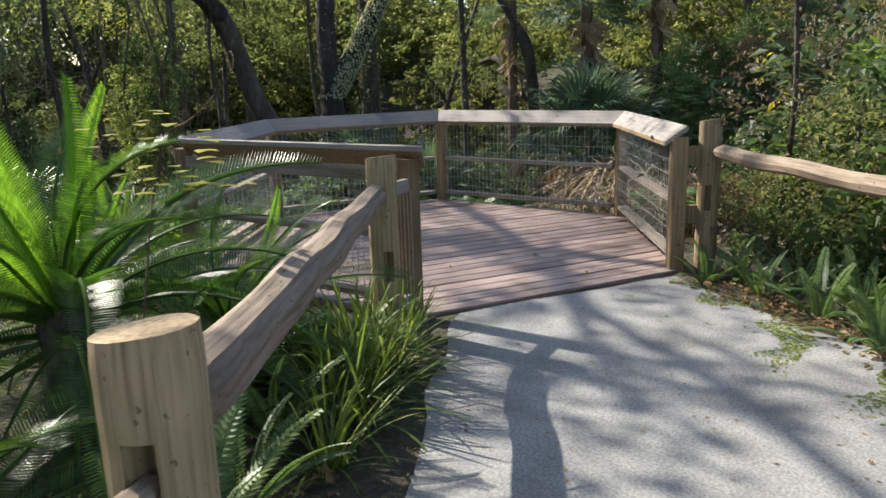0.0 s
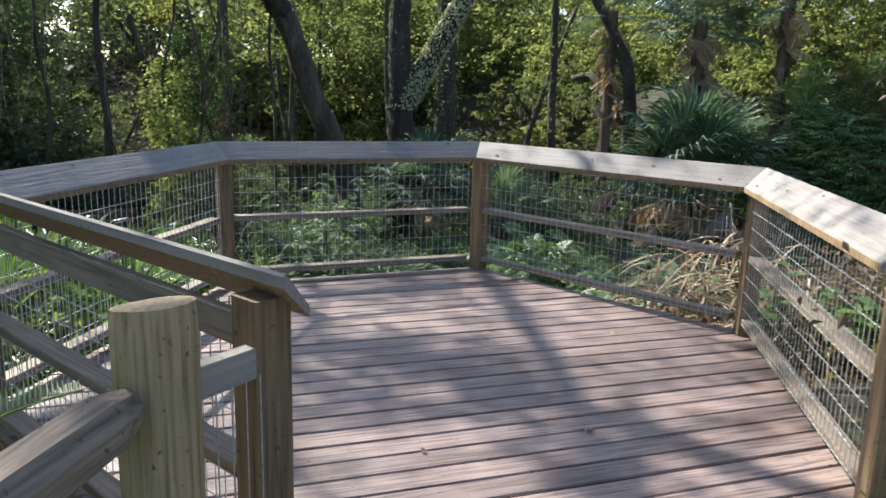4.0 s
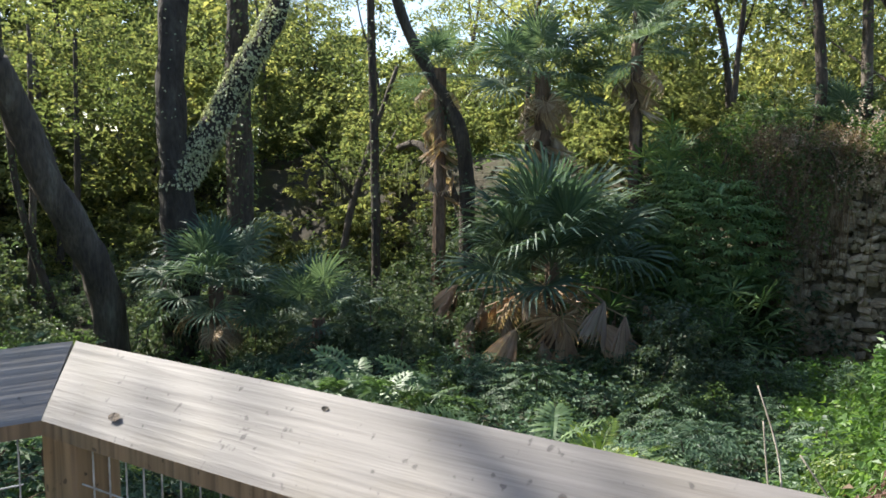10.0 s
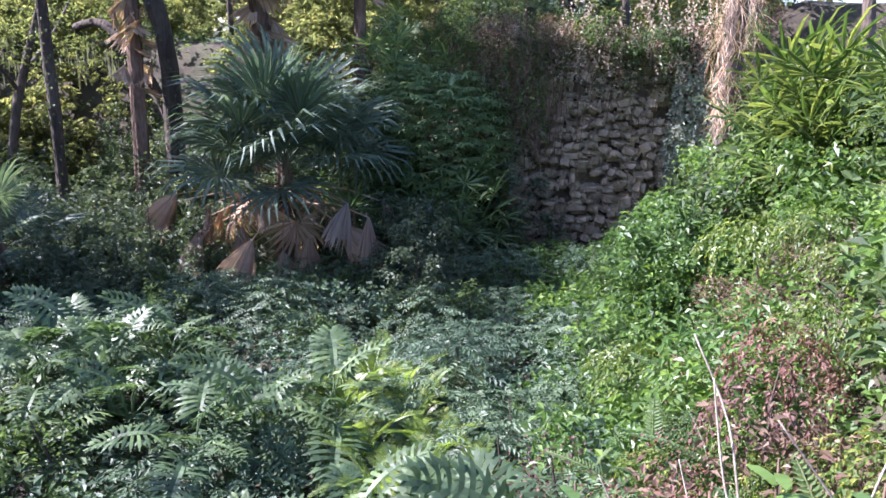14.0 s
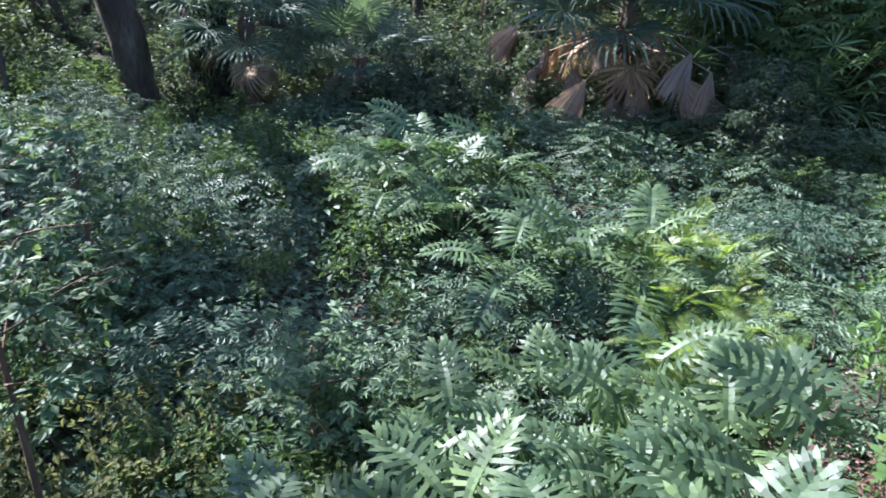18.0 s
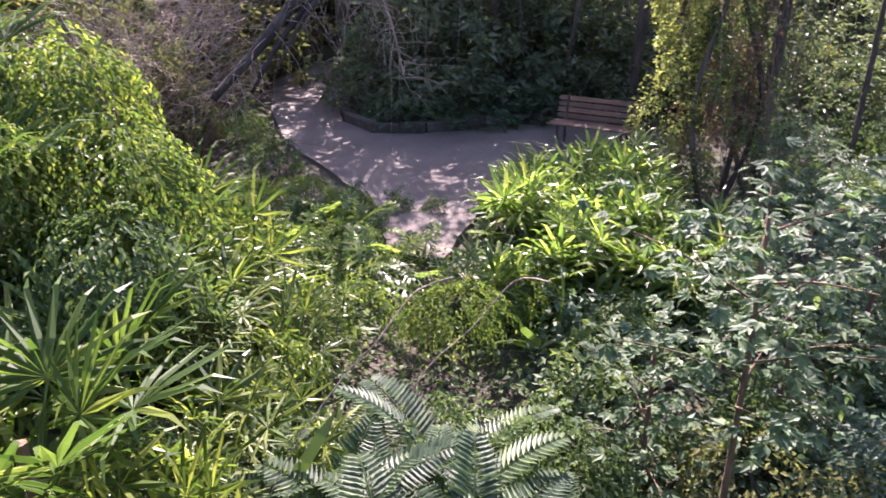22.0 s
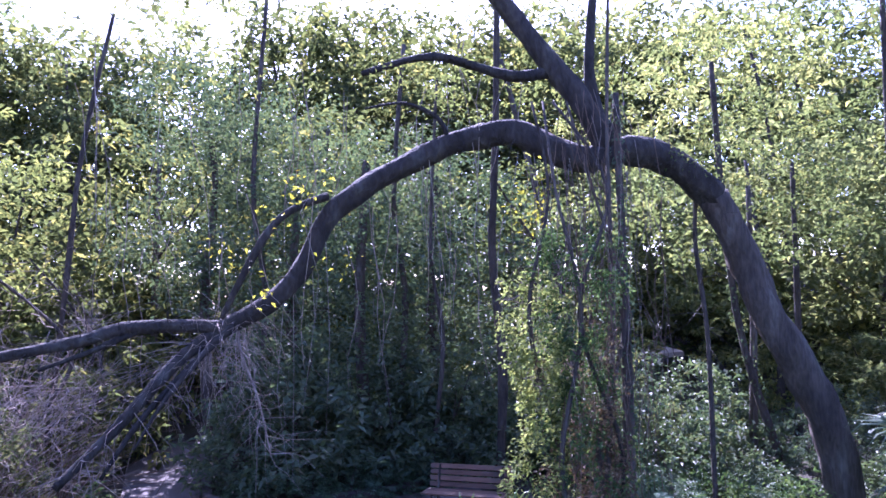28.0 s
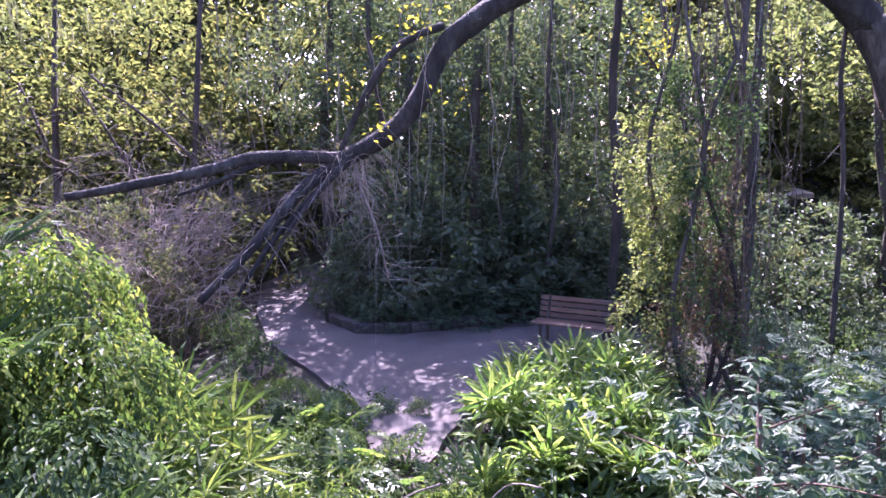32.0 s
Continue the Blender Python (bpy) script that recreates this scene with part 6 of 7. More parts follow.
for label, line, r0, r1 in (
    ("thin dark trunk behind the arching limb", [(-15.5, 3.2, -2.6), (-15.45, 3.38, 0.2), (-15.5, 3.25, 2.4), (-15.5, 3.45, 5.1), (-15.3, 3.6, 9.0)], 0.11, 0.06),
    ("dark ivy-clad trunk beside the vines", [(-11.95, 4.65, -2.7), (-11.9, 4.7, 0.5), (-11.95, 4.75, 2.2), (-12.0, 4.8, 5.0)], 0.11, 0.05),
    ("crooked thin stem under the arching limb", [(-13.0, 6.7, -2.6), (-13.0, 6.75, 0.6), (-13.0, 6.62, 2.4), (-12.9, 6.7, 3.9)], 0.05, 0.035),
    ("slim trunk in the shaded bed", [(-16.2, 1.8, -2.5), (-16.0, 2.2, 0.6), (-16.0, 2.0, 2.6), (-16.1, 2.3, 6.5)], 0.055, 0.03),
    ("slim dark trunk far in the bed", [(-18.0, 1.2, -2.5), (-18.0, 1.6, 1.5), (-18.0, 1.4, 4.0), (-18.2, 1.8, 8.0)], 0.09, 0.05),
    ("straight dark trunk beyond the path", [(-19.0, -2.3, -2.5), (-19.0, -1.8, 1.5), (-19.0, -2.05, 4.5), (-19.0, -1.6, 9.5)], 0.09, 0.05),
    ("leaning dark trunk beyond the path", [(-17.2, -6.4, -2.4), (-17.0, -5.8, 2.4), (-17.0, -5.5, 5.0), (-17.0, -4.8, 8.2)], 0.07, 0.04),
):
    ob = tree(label)
    limb(ob, line, r0, r1, "trunk", M_BARK, 8)
    if "ivy" in label:
        ivy_on(ob, line, r0 * 1.1, r1 * 1.4, 900, 0.07, 57, spread=2.2)
    else:
        x, y, z = line[-1]
        crowns(ob, [(x, y, z)], THIN_CROWNS, int(abs(x) * 31), 0.45)
        twigs_on(ob, line[1:], 26, 1.1, int(abs(y) * 53), M_BARK, 0.008)
# curved bare limb low in the north woods
ob = tree("fallen curving limb behind the palms")
limb(ob, [(-10.6, 17.0, 1.9), (-9.8, 16.8, 2.0), (-9.0, 16.6, 1.3), (-8.3, 16.8, -0.2), (-8.0, 17.0, -2.4)], 0.10, 0.13, "trunk")

# ---------------------------------------------------------------- lady palms, shrubs and vines clothing the banks
sown(SHRUBS, field(301, 26, -2.0, 6.0, 17.6, 21.5, 0.8), 301, 0.9, 1.5)
sown(DARKS, field(302, 26, -14.0, 0.0, 15.8, 19.0, 0.9), 302, 0.8, 1.3)
sown(FARS, field(311, 34, -18.0, 2.0, 18.0, 24.0, 1.1), 311, 0.5, 0.8)
sown(FARS, [(-20, 15), (-22, 18), (-24, 15.5), (-19, 18), (-25, 19), (-22, 13.5), (-18, 14.5), (-27, 16)], 313, 0.7, 1.1)
sown(SHRUBS, field(312, 30, -15.0, 0.0, 15.5, 18.5, 0.8), 312, 1.0, 1.6)
sown(DRIES, field(303, 26, -1.5, 5.0, 16.9, 18.6, 0.45), 303, 0.9, 1.5)
for i in range(20):
    x = -2.4 + 0.36 * i
    placed((DRIES + SHRUBS)[i % 4], turn(x, 16.55 - 0.1 * x + 0.25 * math.sin(i * 2.1), 1.6 + 0.25 * math.sin(i * 1.7), i * 77, 0.6 + 0.2 * (i % 3), 20))
for i in range(13):
    placed(RHD[i % 2], turn(-3.7 + 0.23 * i, 16.0 + 0.35 * math.sin(i * 2.7) + 0.08 * ((i * 5) % 13), -2.4 + 0.27 * ((i * 5) % 13), i * 67, 1.25, 14))
sown(BRIGHTS, field(304, 16, 1.4, 4.2, 9.0, 13.0, 0.5), 304, 1.0, 1.5)
sown([SHRUBS[0], BRIGHTS[1]], [(2.0, 10.2), (2.4, 9.8), (2.8, 10.4), (2.2, 10.8), (2.9, 9.7)], 305, 1.2, 1.6)
sown(FERNS, field(306, 20, -1.0, 3.4, 1.2, 6.0, 0.45, bowl), 306, 0.8, 1.3)
sown(SHRUBS, field(307, 24, 3.0, 6.5, 4.0, 13.0, 0.8), 307, 0.9, 1.5)
sown(RH, [(4.0, 8.0), (4.3, 8.8), (3.7, 9.4), (4.5, 7.2), (3.9, 6.4), (4.4, 10.2)], 308, 0.9, 1.2)

# hanging roots and dry vines over the wall
b = Build()
for _ in range(260):
    x = r.uniform(-2.0, 1.2) if r.random() < 0.8 else r.uniform(1.2, 5.2)
    p = WALL0 + wdir * x
    z0 = r.uniform(0.4, 2.2)
    ln = r.uniform(0.4, 1.9) * (1.2 if x < 1.6 else 0.6)
    o = r.uniform(-0.25, -0.06)
    q = Vector((p.x, p.y + o, z0))
    b.blade(q, Vector((r.gauss(0, 0.12), r.gauss(-0.02, 0.05), -1)).normalized(), Vector((0, 1, 0.1)), ln, 0.014, 0.0, 4, 0.7)
solid("hanging_roots", b.mesh("hanging_roots", L_DRY), "dry roots and vines hanging over the stone wall", "vine", kind="stuff")

# ---------------------------------------------------------------- leaf carpets
def carpet(name, label, material, seed, n, keep, box, size, star=False, lift=0.22):
    r = random.Random(seed)
    b = Build()
    x0, x1, y0, y1 = box
    made = 0
    while made < n:
        x, y = r.uniform(x0, x1), r.uniform(y0, y1)
        if not keep(x, y):
            continue
        made += 1
        hump = 0.5 + 0.5 * noise.noise(Vector((x * 0.9, y * 0.9, seed)))
        for _ in range(3):
            at = Vector((x + r.gauss(0, 0.07), y + r.gauss(0, 0.07), height(x, y) + lift * hump * r.uniform(0.2, 1.6)))
            w = Vector((r.gauss(0, 1), r.gauss(0, 1), r.gauss(0, 0.35))).normalized()
            s = size * r.uniform(0.6, 1.35)
            b.leaf(at, w, Vector((r.gauss(0, 0.4), r.gauss(0, 0.4), 1)).normalized(), s, s * 0.62, 0.15)
    return solid(name, b.mesh(name, material), label, "ground cover", kind="stuff")


carpet("ground_ivy", "dark ivy carpet over the ravine floor", L_IVY, 601, 9500, lambda x, y: bowl(x, y), (-13, 1.5, 1.5, 15.5), 0.10)
carpet("ground_vine", "cool green creeper over the ravine floor", L_COOL, 602, 12000, lambda x, y: bowl(x, y), (-10, 1.5, 0.5, 14.0), 0.10, lift=0.5)
carpet("bank_vine", "bright green creeper over the sunlit bank", L_BRIGHT, 603, 9500, lambda x, y: x > 0.2 + 0.05 * y, (0.2, 5.5, 2.5, 15.5), 0.095, lift=0.3)
carpet("mound_vine", "yellow-green creeper on the western mound", L_SHRUB, 604, 4500, lambda x, y: open_ground(x, y), (-10.2, -1.8, -7.5, 1.0), 0.09, lift=0.4)
carpet("leaf_litter", "brown fallen leaves on the soil", L_LITTER, 605, 3200, lambda x, y: open_ground(x, y) and not bowl(x, y), (-2, 8, -10, 3), 0.06, lift=0.02)
carpet("far_litter", "dull green undergrowth under the far trees", L_SHRUB, 606, 5000, lambda x, y: woods(x, y), (-34, 6, -16, 34), 0.22, lift=0.5)

# litter and moss on the path
b = Build()
for _ in range(7000):
    t = r.random()
    p = Vector((3.55, -2.0, 0)).lerp(Vector((5.9, -3.75, 0)), t) + Vector((r.gauss(-0.08, 0.17), r.gauss(-0.14, 0.15), 0))
    if noise.noise(Vector((p.x * 3.2, p.y * 3.2, 4))) < 0.12:
        continue
    w = Vector((r.gauss(0, 1), r.gauss(0, 1), 0.05)).normalized()
    s = r.uniform(0.012, 0.034)
    b.leaf(p + Vector((0, 0, -0.013)), w, Vector((0, 0, 1)), s, s * 0.6, 0.1)
solid("path_moss", b.mesh("path_moss", L_GRASS), "moss and shed leaflets along the path edge", "moss", kind="stuff")
b = Build()
for _ in range(420):
    x, y = r.uniform(2.9, 6.2), r.uniform(-7.5, -2.6)
    w = Vector((r.gauss(0, 1), r.gauss(0, 1), 0.05)).normalized()
    s = r.uniform(0.01, 0.035)
    b.leaf(Vector((x, y, -0.013 if not off_path(x, y) else height(x, y) + 0.01)), w, Vector((0, 0, 1)), s, s * 0.5, 0.1)
solid("leaf_crumbs", b.mesh("leaf_crumbs", L_LITTER), "scattered leaf crumbs on the concrete", "leaf litter", kind="stuff")
for x, y, s in ((2.38, -1.93, 0.05), (1.2, -1.2, 0.04), (2.0, -2.6, 0.035), (0.7, -2.5, 0.045), (1.7, -0.6, 0.035), (3.0, -2.2, 0.03)):
    b = Build()
    b.leaf(Vector((0, 0, 0)), Vector((1, 0, 0.2)), Vector((0, 0, 1)), s, s * 0.7, 0.3)
    b.leaf(Vector((0, 0, 0.004)), Vector((0.6, 0.7, 0.3)), Vector((0, 0, 1)), s * 0.8, s * 0.5, 0.3)
    solid("fallen_leaf", b.mesh("fallen_leaf", L_DEAD), "curled pale dead leaf lying on the deck", "leaf", "fallen leaves", m=turn(x, y, 0.004, x * 190))

# ---------------------------------------------------------------- bare stalks and dry brush by the eastern rail
def stalk_bush(label, x, y, foot, high, n, seed, thick=0.010):
    r = random.Random(seed)
    ob = thing("bare_stalk", label, "dry plant", m=pose(x, y, foot))
    for k in range(n):
        a = r.uniform(0, 6.283)
        d = Vector((math.cos(a) * 0.25, math.sin(a) * 0.25, 1)).normalized()
        p = Vector((r.gauss(0, 0.05), r.gauss(0, 0.05), -0.1))
        line = [p]
        for _ in range(5):
            d = (d + Vector((r.gauss(0, 0.16), r.gauss(0, 0.16), 0.02))).normalized()
            line.append(line[-1] + d * high / 5 * r.uniform(0.8, 1.2))
        limb(ob, line, thick, thick * 0.35, "stalk", M_TWIG, 5, 0.1)
        q = line[r.randrange(2, 4)]
        e = (d + Vector((r.gauss(0, 0.8), r.gauss(0, 0.8), 0.1))).normalized()
        limb(ob, [q, q + e * high * 0.18, q + e * high * 0.3 + Vector((0, 0, 0.05))], thick * 0.5, thick * 0.2, "side_shoot", M_TWIG, 4, 0.0)
    return ob


stalk_bush("tall pale bare stalks beside the railing", 1.28, 2.25, height(1.28, 2.25), 1.9, 5, 1)
stalk_bush("pale dry stalks on the bank", 1.75, 2.7, height(1.75, 2.7), 1.6, 4, 2)
stalk_bush("thin dead stem with a crook", 0.95, 1.9, height(0.95, 1.9), 1.2, 2, 3, 0.006)
sown(DRIES, [(1.5, 1.25), (1.9, 1.4), (2.3, 1.2), (2.6, 1.7), (2.9, 0.9), (3.2, 1.4), (1.9, 3.9), (2.4, 3.4)], 310, 1.0, 1.6)

# heap of dead vines and a broken branch outside the north railing
heap = thing("brush_heap", "sunlit heap of tan dead vines and straw outside the railing", "dry plant", m=turn(1.8, 1.05, height(1.8, 1.05) - 0.03, 0, (0.52 - height(1.8, 1.05)) / 0.8))
rh = random.Random(611)
for name, material, n, ln, wide in (("straw", L_DEAD, 520, 0.34, 0.010), ("dead_vine", L_DRY, 260, 0.45, 0.014)):
    b = Build()
    for _ in range(n):
        a, q = rh.uniform(0, 6.283), math.sqrt(rh.random())
        p = Vector((0.75 * q * math.cos(a), 0.42 * q * math.sin(a), (0.15 + 0.62 * (1 - q * q)) * rh.uniform(0.5, 1.05)))
        b.blade(p, Vector((rh.gauss(0, 1), rh.gauss(0, 1), rh.gauss(-0.2, 0.35))).normalized(), Vector((0, 0, 1)), ln * rh.uniform(0.5, 1.2), wide, 0.8, 4, 0.7)
    tagged(part(name, b.mesh(name, material), heap), kind="stuff")
branch = thing("broken_branch", "thick broken tan branch lying beside the railing", "branch", m=pose(1.35, 0.75, height(1.35, 0.75) + 0.12))
limb(branch, [(-0.35, 0.05, -0.05), (0.0, 0.0, 0.06), (0.35, 0.06, 0.14), (0.7, 0.02, 0.16)], 0.035, 0.05, "bough", M_BRUSH, 8)
limb(branch, [(0.1, 0.0, 0.08), (-0.05, 0.25, 0.16), (-0.3, 0.4, 0.18)], 0.02, 0.008, "side_branch", M_BRUSH, 6)

# broad-leaved bright plants just outside the railing
def broadleaf(label, x, y, foot, n, size, seed, high=0.7):
    r = random.Random(seed)
    ob = thing("broadleaf_plant", label, "plant", m=pose(x, y, foot))
    limb(ob, [(0, 0, -0.1), (0.02, 0, high * 0.5), (0, 0.02, high)], 0.012, 0.006, "stem", M_BARK2, 5, 0.0)
    for k in range(n):
        b = Build()
        a = k * 2.4
        f = 0.35 + 0.65 * k / n
        w = Vector((math.cos(a), math.sin(a), 0.35)).normalized()
        b.blade((0, 0, high * f), w, Vector((0, 0, 1)), size * r.uniform(0.8, 1.2), size * 0.42, 0.7, 4, 0.45)
        part("leaf", b.mesh("leaf", L_BRIGHT), ob)
    return ob


for i, (x, y) in enumerate(((1.0, 2.1), (1.3, 1.95), (2.6, 0.9), (2.9, 0.5), (2.2, 0.75), (0.35, 1.0), (-1.2, -0.8), (-1.5, -1.5))):
    broadleaf("bright broad-leaved plant beside the railing", x, y, height(x, y), 16, 0.26 if x > 2 or x < 0 else 0.15, 700 + i, -height(x, y) * 0.6 + 0.35)
for i, (x, y) in enumerate(((-2.35, -2.0), (-2.1, -2.8), (-3.3, -2.2), (-4.3, -3.3), (-5.2, -3.9), (-4.0, -4.3), (-5.6, -2.6))):
    fan = thing("small_palm", "young fan palm with long stiff sunlit leaves", "palm", "young palms", m=pose(x, y, height(x, y)))
    for k in range(7):
        part("leaf", FAN_SMALL, fan, m=tilted(k * 137.5 + 40 * i, 65 - 7 * k, 10 * (k % 3 - 1), 0.85, (0, 0, 0.75 + 0.06 * k)))
    b = Build()
    b.tube([(0, 0, -0.1), (0, 0, 1.25)], [0.04, 0.03], 6)
    part("trunk", b.mesh("trunk", M_BARK2), fan)

# vines over the post and shrubs at the right of the path, a dry grey climber above the corner
climber = thing("climbing_vine", "reddish dry climber over the corner shrubs with yellow leaves", "vine", m=pose(3.9, -0.6, 0))
r = random.Random(530)
b = Build()
for _ in range(70):
    leaf_ball(b, Vector((r.gauss(0, 0.35), r.gauss(0, 0.5), r.uniform(0.1, 3.0))), 0.2, 0.22, 16, 0.06, r)
tagged(part("dry_foliage", b.mesh("dry_foliage", L_DRY), climber, "dry red-brown leaves"), kind="stuff")
b = Build()
for _ in range(14):
    leaf_ball(b, Vector((r.gauss(0, 0.4), r.gauss(0, 0.5), r.uniform(0.3, 2.8))), 0.15, 0.15, 4, 0.07, r)
tagged(part("yellow_foliage", b.mesh("yellow_foliage", L_YELLOW), climber, "yellow-green leaves"), kind="stuff")
limb(climber, [(0, 0, -0.4), (0.1, 0.1, 1.2), (0, 0, 2.8)], 0.03, 0.015, "stem", M_BARK, 5)

# thin dead vines arching among the near plants
for line in ([(-2.95, -0.2, 0.05), (-2.93, -0.38, -0.02), (-2.84, -0.55, -0.22), (-2.86, -0.72, -0.42), (-2.74, -0.95, -0.72), (-2.7, -1.1, -1.0)], [(-3.4, 0.3, -0.2), (-3.52, 0.12, -0.25), (-3.48, -0.1, -0.5), (-3.36, -0.42, -0.8), (-3.4, -0.6, -1.5)]):
    ob = thing("dead_vine", "thin bare vine stem hanging over the plants", "vine")
    limb(ob, line, 0.0045, 0.0025, "stem", M_BRUSH, 5, 0.2)

# ---------------------------------------------------------------- lady-palm thicket left of the stone wall
def fan_bank(label, at, rx, ry, rz, n, size, material, seed):
    """A bank of drooping fingered leaves over a rounded front."""
    r = random.Random(seed)
    ob = thing("lady_palm_bank", label, "palm", m=pose(*at))
    for stack in range(4):
        b = Build()
        for _ in range(n // 4):
            a, e = r.uniform(3.14, 6.283), r.uniform(-0.35, 1.2)
            o = Vector((math.cos(a) * math.cos(e), math.sin(a) * math.cos(e), math.sin(e)))
            p = Vector((o.x * rx, o.y * ry, o.z * rz)) * r.uniform(0.72, 1.05)
            way = Vector((o.x + r.gauss(0, 0.35), o.y + r.gauss(0, 0.35), 0.15)).normalized()
            side = Vector((-way.y, way.x, 0))
            s = size * r.uniform(0.75, 1.2)
            for k in range(8):
                g = -1.9 + 3.8 * k / 7
                d = (way * math.cos(g) + side * math.sin(g) + Vector((0, 0, -0.15))).normalized()
                b.blade(p, d, Vector((o.x * 0.4, o.y * 0.4, 1)), s * (0.8 + 0.2 * math.cos(g)), s * 0.13, 1.1, 3, 0.6)
        tagged(part("foliage", b.mesh("foliage", material), ob), kind="stuff")
    b = Build()
    for _ in range(9):
        x, y = r.uniform(-0.7, 0.7) * rx, r.uniform(-0.5, 0.3) * ry
        b.tube([(x, y, -2.2), (x * 1.05, y, -0.4), (x * 1.1, y - 0.1, 0.5 * rz)], [0.02, 0.018, 0.012], 5)
    part("cane", b.mesh("cane", M_BARK2), ob)
    return ob


fan_bank("tall thicket of drooping lady palms against the bank", (-1.95, 16.1, -0.6), 1.75, 1.2, 1.95, 820, 0.27, bpy.data.materials["shaded_lady_palm"], 801)
fan_bank("low skirt of lady palms at the foot of the bank", (-2.3, 15.5, -2.2), 1.0, 0.8, 1.0, 240, 0.30, bpy.data.materials["shaded_lady_palm"], 802)

# vines and dry growth draped over the upper wall
def wall_growth(label, material, seed, n, x0, x1, z0, z1, leaf):
    r = random.Random(seed)
    b = Build()
    for _ in range(n):
        x = r.uniform(x0, x1)
        p = WALL0 + wdir * x
        q = Vector((p.x, p.y - r.uniform(0.05, 0.35), r.uniform(z0, z1)))
        for k in range(r.randrange(5, 16)):
            q = q + Vector((r.gauss(0, 0.03), r.gauss(-0.004, 0.015), -leaf * r.uniform(0.5, 1.0)))
            w = Vector((r.gauss(0, 0.7), r.gauss(-0.5, 0.4), r.gauss(-0.5, 0.4))).normalized()
            s = leaf * r.uniform(0.6, 1.3)
            b.leaf(q, w, Vector((0, -1, 0.6)), s, s * 0.6, 0.2)
    return solid("wall_vine", b.mesh("wall_vine", material), label, "vine", kind="stuff")


wall_growth("dry brown vines hanging over the stone wall", L_DRY, 811, 220, -0.9, 0.7, 0.0, 1.9, 0.06)
wall_growth("grey-green vines hanging over the stone wall", L_SCRUB, 812, 200, -0.5, 5.2, 1.3, 2.3, 0.08)
wall_growth("dark green vines over the stone wall", L_SHRUB, 813, 110, -0.9, 0.8, 0.2, 1.9, 0.08)
wall_growth("pale climber spreading over the end of the wall", bpy.data.materials["pale_climber"], 814, 240, 3.3, 4.6, -0.6, 2.0, 0.09)

wall_growth("pale straw-coloured dead vines on the top of the wall", L_DEAD, 815, 170, 0.9, 4.8, 1.5, 2.9, 0.07)
for i, (x, y) in enumerate(((1.8, 4.35), (2.05, 4.9))):
    ob = draped_mound("mound of withered red-brown vines on the bank", L_RED, 816 + i, 0.34, 1.1, 60, 0.045)
    ob.matrix_basis = turn(x, y, height(x, y) - 0.05, 70 * i, 1.0)

# pale tangle of dead vines hanging on the trunk of the eastern bank
b = Build()
for _ in range(1300):
    z0 = r.uniform(0.3, 4.2)
    q = 0.18 + 0.15 * z0 * r.random()
    a = r.uniform(0, 6.283)
    p = Vector((3.4 + q * math.cos(a), 12.9 + q * math.sin(a), z0 + 0.1))
    b.blade(p, Vector((r.gauss(0, 0.6), r.gauss(0, 0.6), -1)).normalized(), Vector((math.cos(a), math.sin(a), 0)), r.uniform(0.15, 0.45), 0.008, 0.6, 3, 0.7)
solid("vine_tangle", b.mesh("vine_tangle", L_DEAD), "pale pinkish dead vines tangled round a trunk", "vine", kind="stuff")

# rounded bush in the sun before the wall
shrub("dense rounded sunlit bush with broad green leaves", leaf_mat("bush_leaf", (0.06, 0.12, 0.04), (0.12, 0.21, 0.07), 0.48, 0.4, (0.16, 0.26, 0.08)), 821, 1.05, 1.6, 70, 38, 0.12).matrix_basis = turn(2.45, 9.9, height(2.45, 9.9) - 0.1, 30, 1.0)
for x, y, z in ((3.3, 10.0, 0.2), (3.55, 9.3, 0.3), (3.7, 10.8, 0.4)):
    placed(RH[0], turn(x, y, max(z - 0.3, height(x, y) - 0.03), x * 100, 1.25))
# bright cycad-like cluster in the middle of the ravine floor
for x, y, k in ((-1.5, 8.0, 0.8), (-1.0, 7.7, 0.75), (-1.6, 7.2, 0.8), (-0.8, 7.0, 0.85), (-1.2, 6.3, 0.85), (-0.5, 6.2, 0.85), (-0.9, 5.5, 0.8), (-0.2, 5.3, 0.75), (-0.6, 4.8, 0.7)):
    placed(GLOWFERNS[int(x * 10) % 2], turn(x, y, height(x, y) + 0.35, x * 140, k))
# withered plants, creepers and dead stems outside the railing
sown(REDS, [(0.50, 2.9), (0.80, 3.3), (1.3, 4.1), (0.3, 3.5), (0.75, 2.6), (0.25, 4.0), (1.15, 3.0), (0.55, 4.4)], 831, 0.8, 1.2)
sown(DRAPES, [(1.55, 3.4), (1.0, 3.7), (1.9, 4.6), (2.3, 3.6), (1.6, 5.2), (2.5, 5.4)], 832, 0.45, 0.75)
sown(FERNS, [(1.2, 2.8), (1.5, 2.5), (0.2, 2.2), (1.9, 3.0), (1.3, 4.9)], 833, 0.9, 1.4)
sown(SHRUBS + COOLS[:1], [(-2.2, 2.4), (-2.9, 3.0), (-1.7, 3.1), (-2.6, 3.8), (-3.4, 2.3), (-1.4, 3.9), (-3.3, 3.6)], 834, 0.7, 1.0)
stalk_bush("pale dead stems lying over the creepers", 1.2, 2.7, height(1.2, 2.7) + 0.1, 1.1, 4, 5, 0.009)

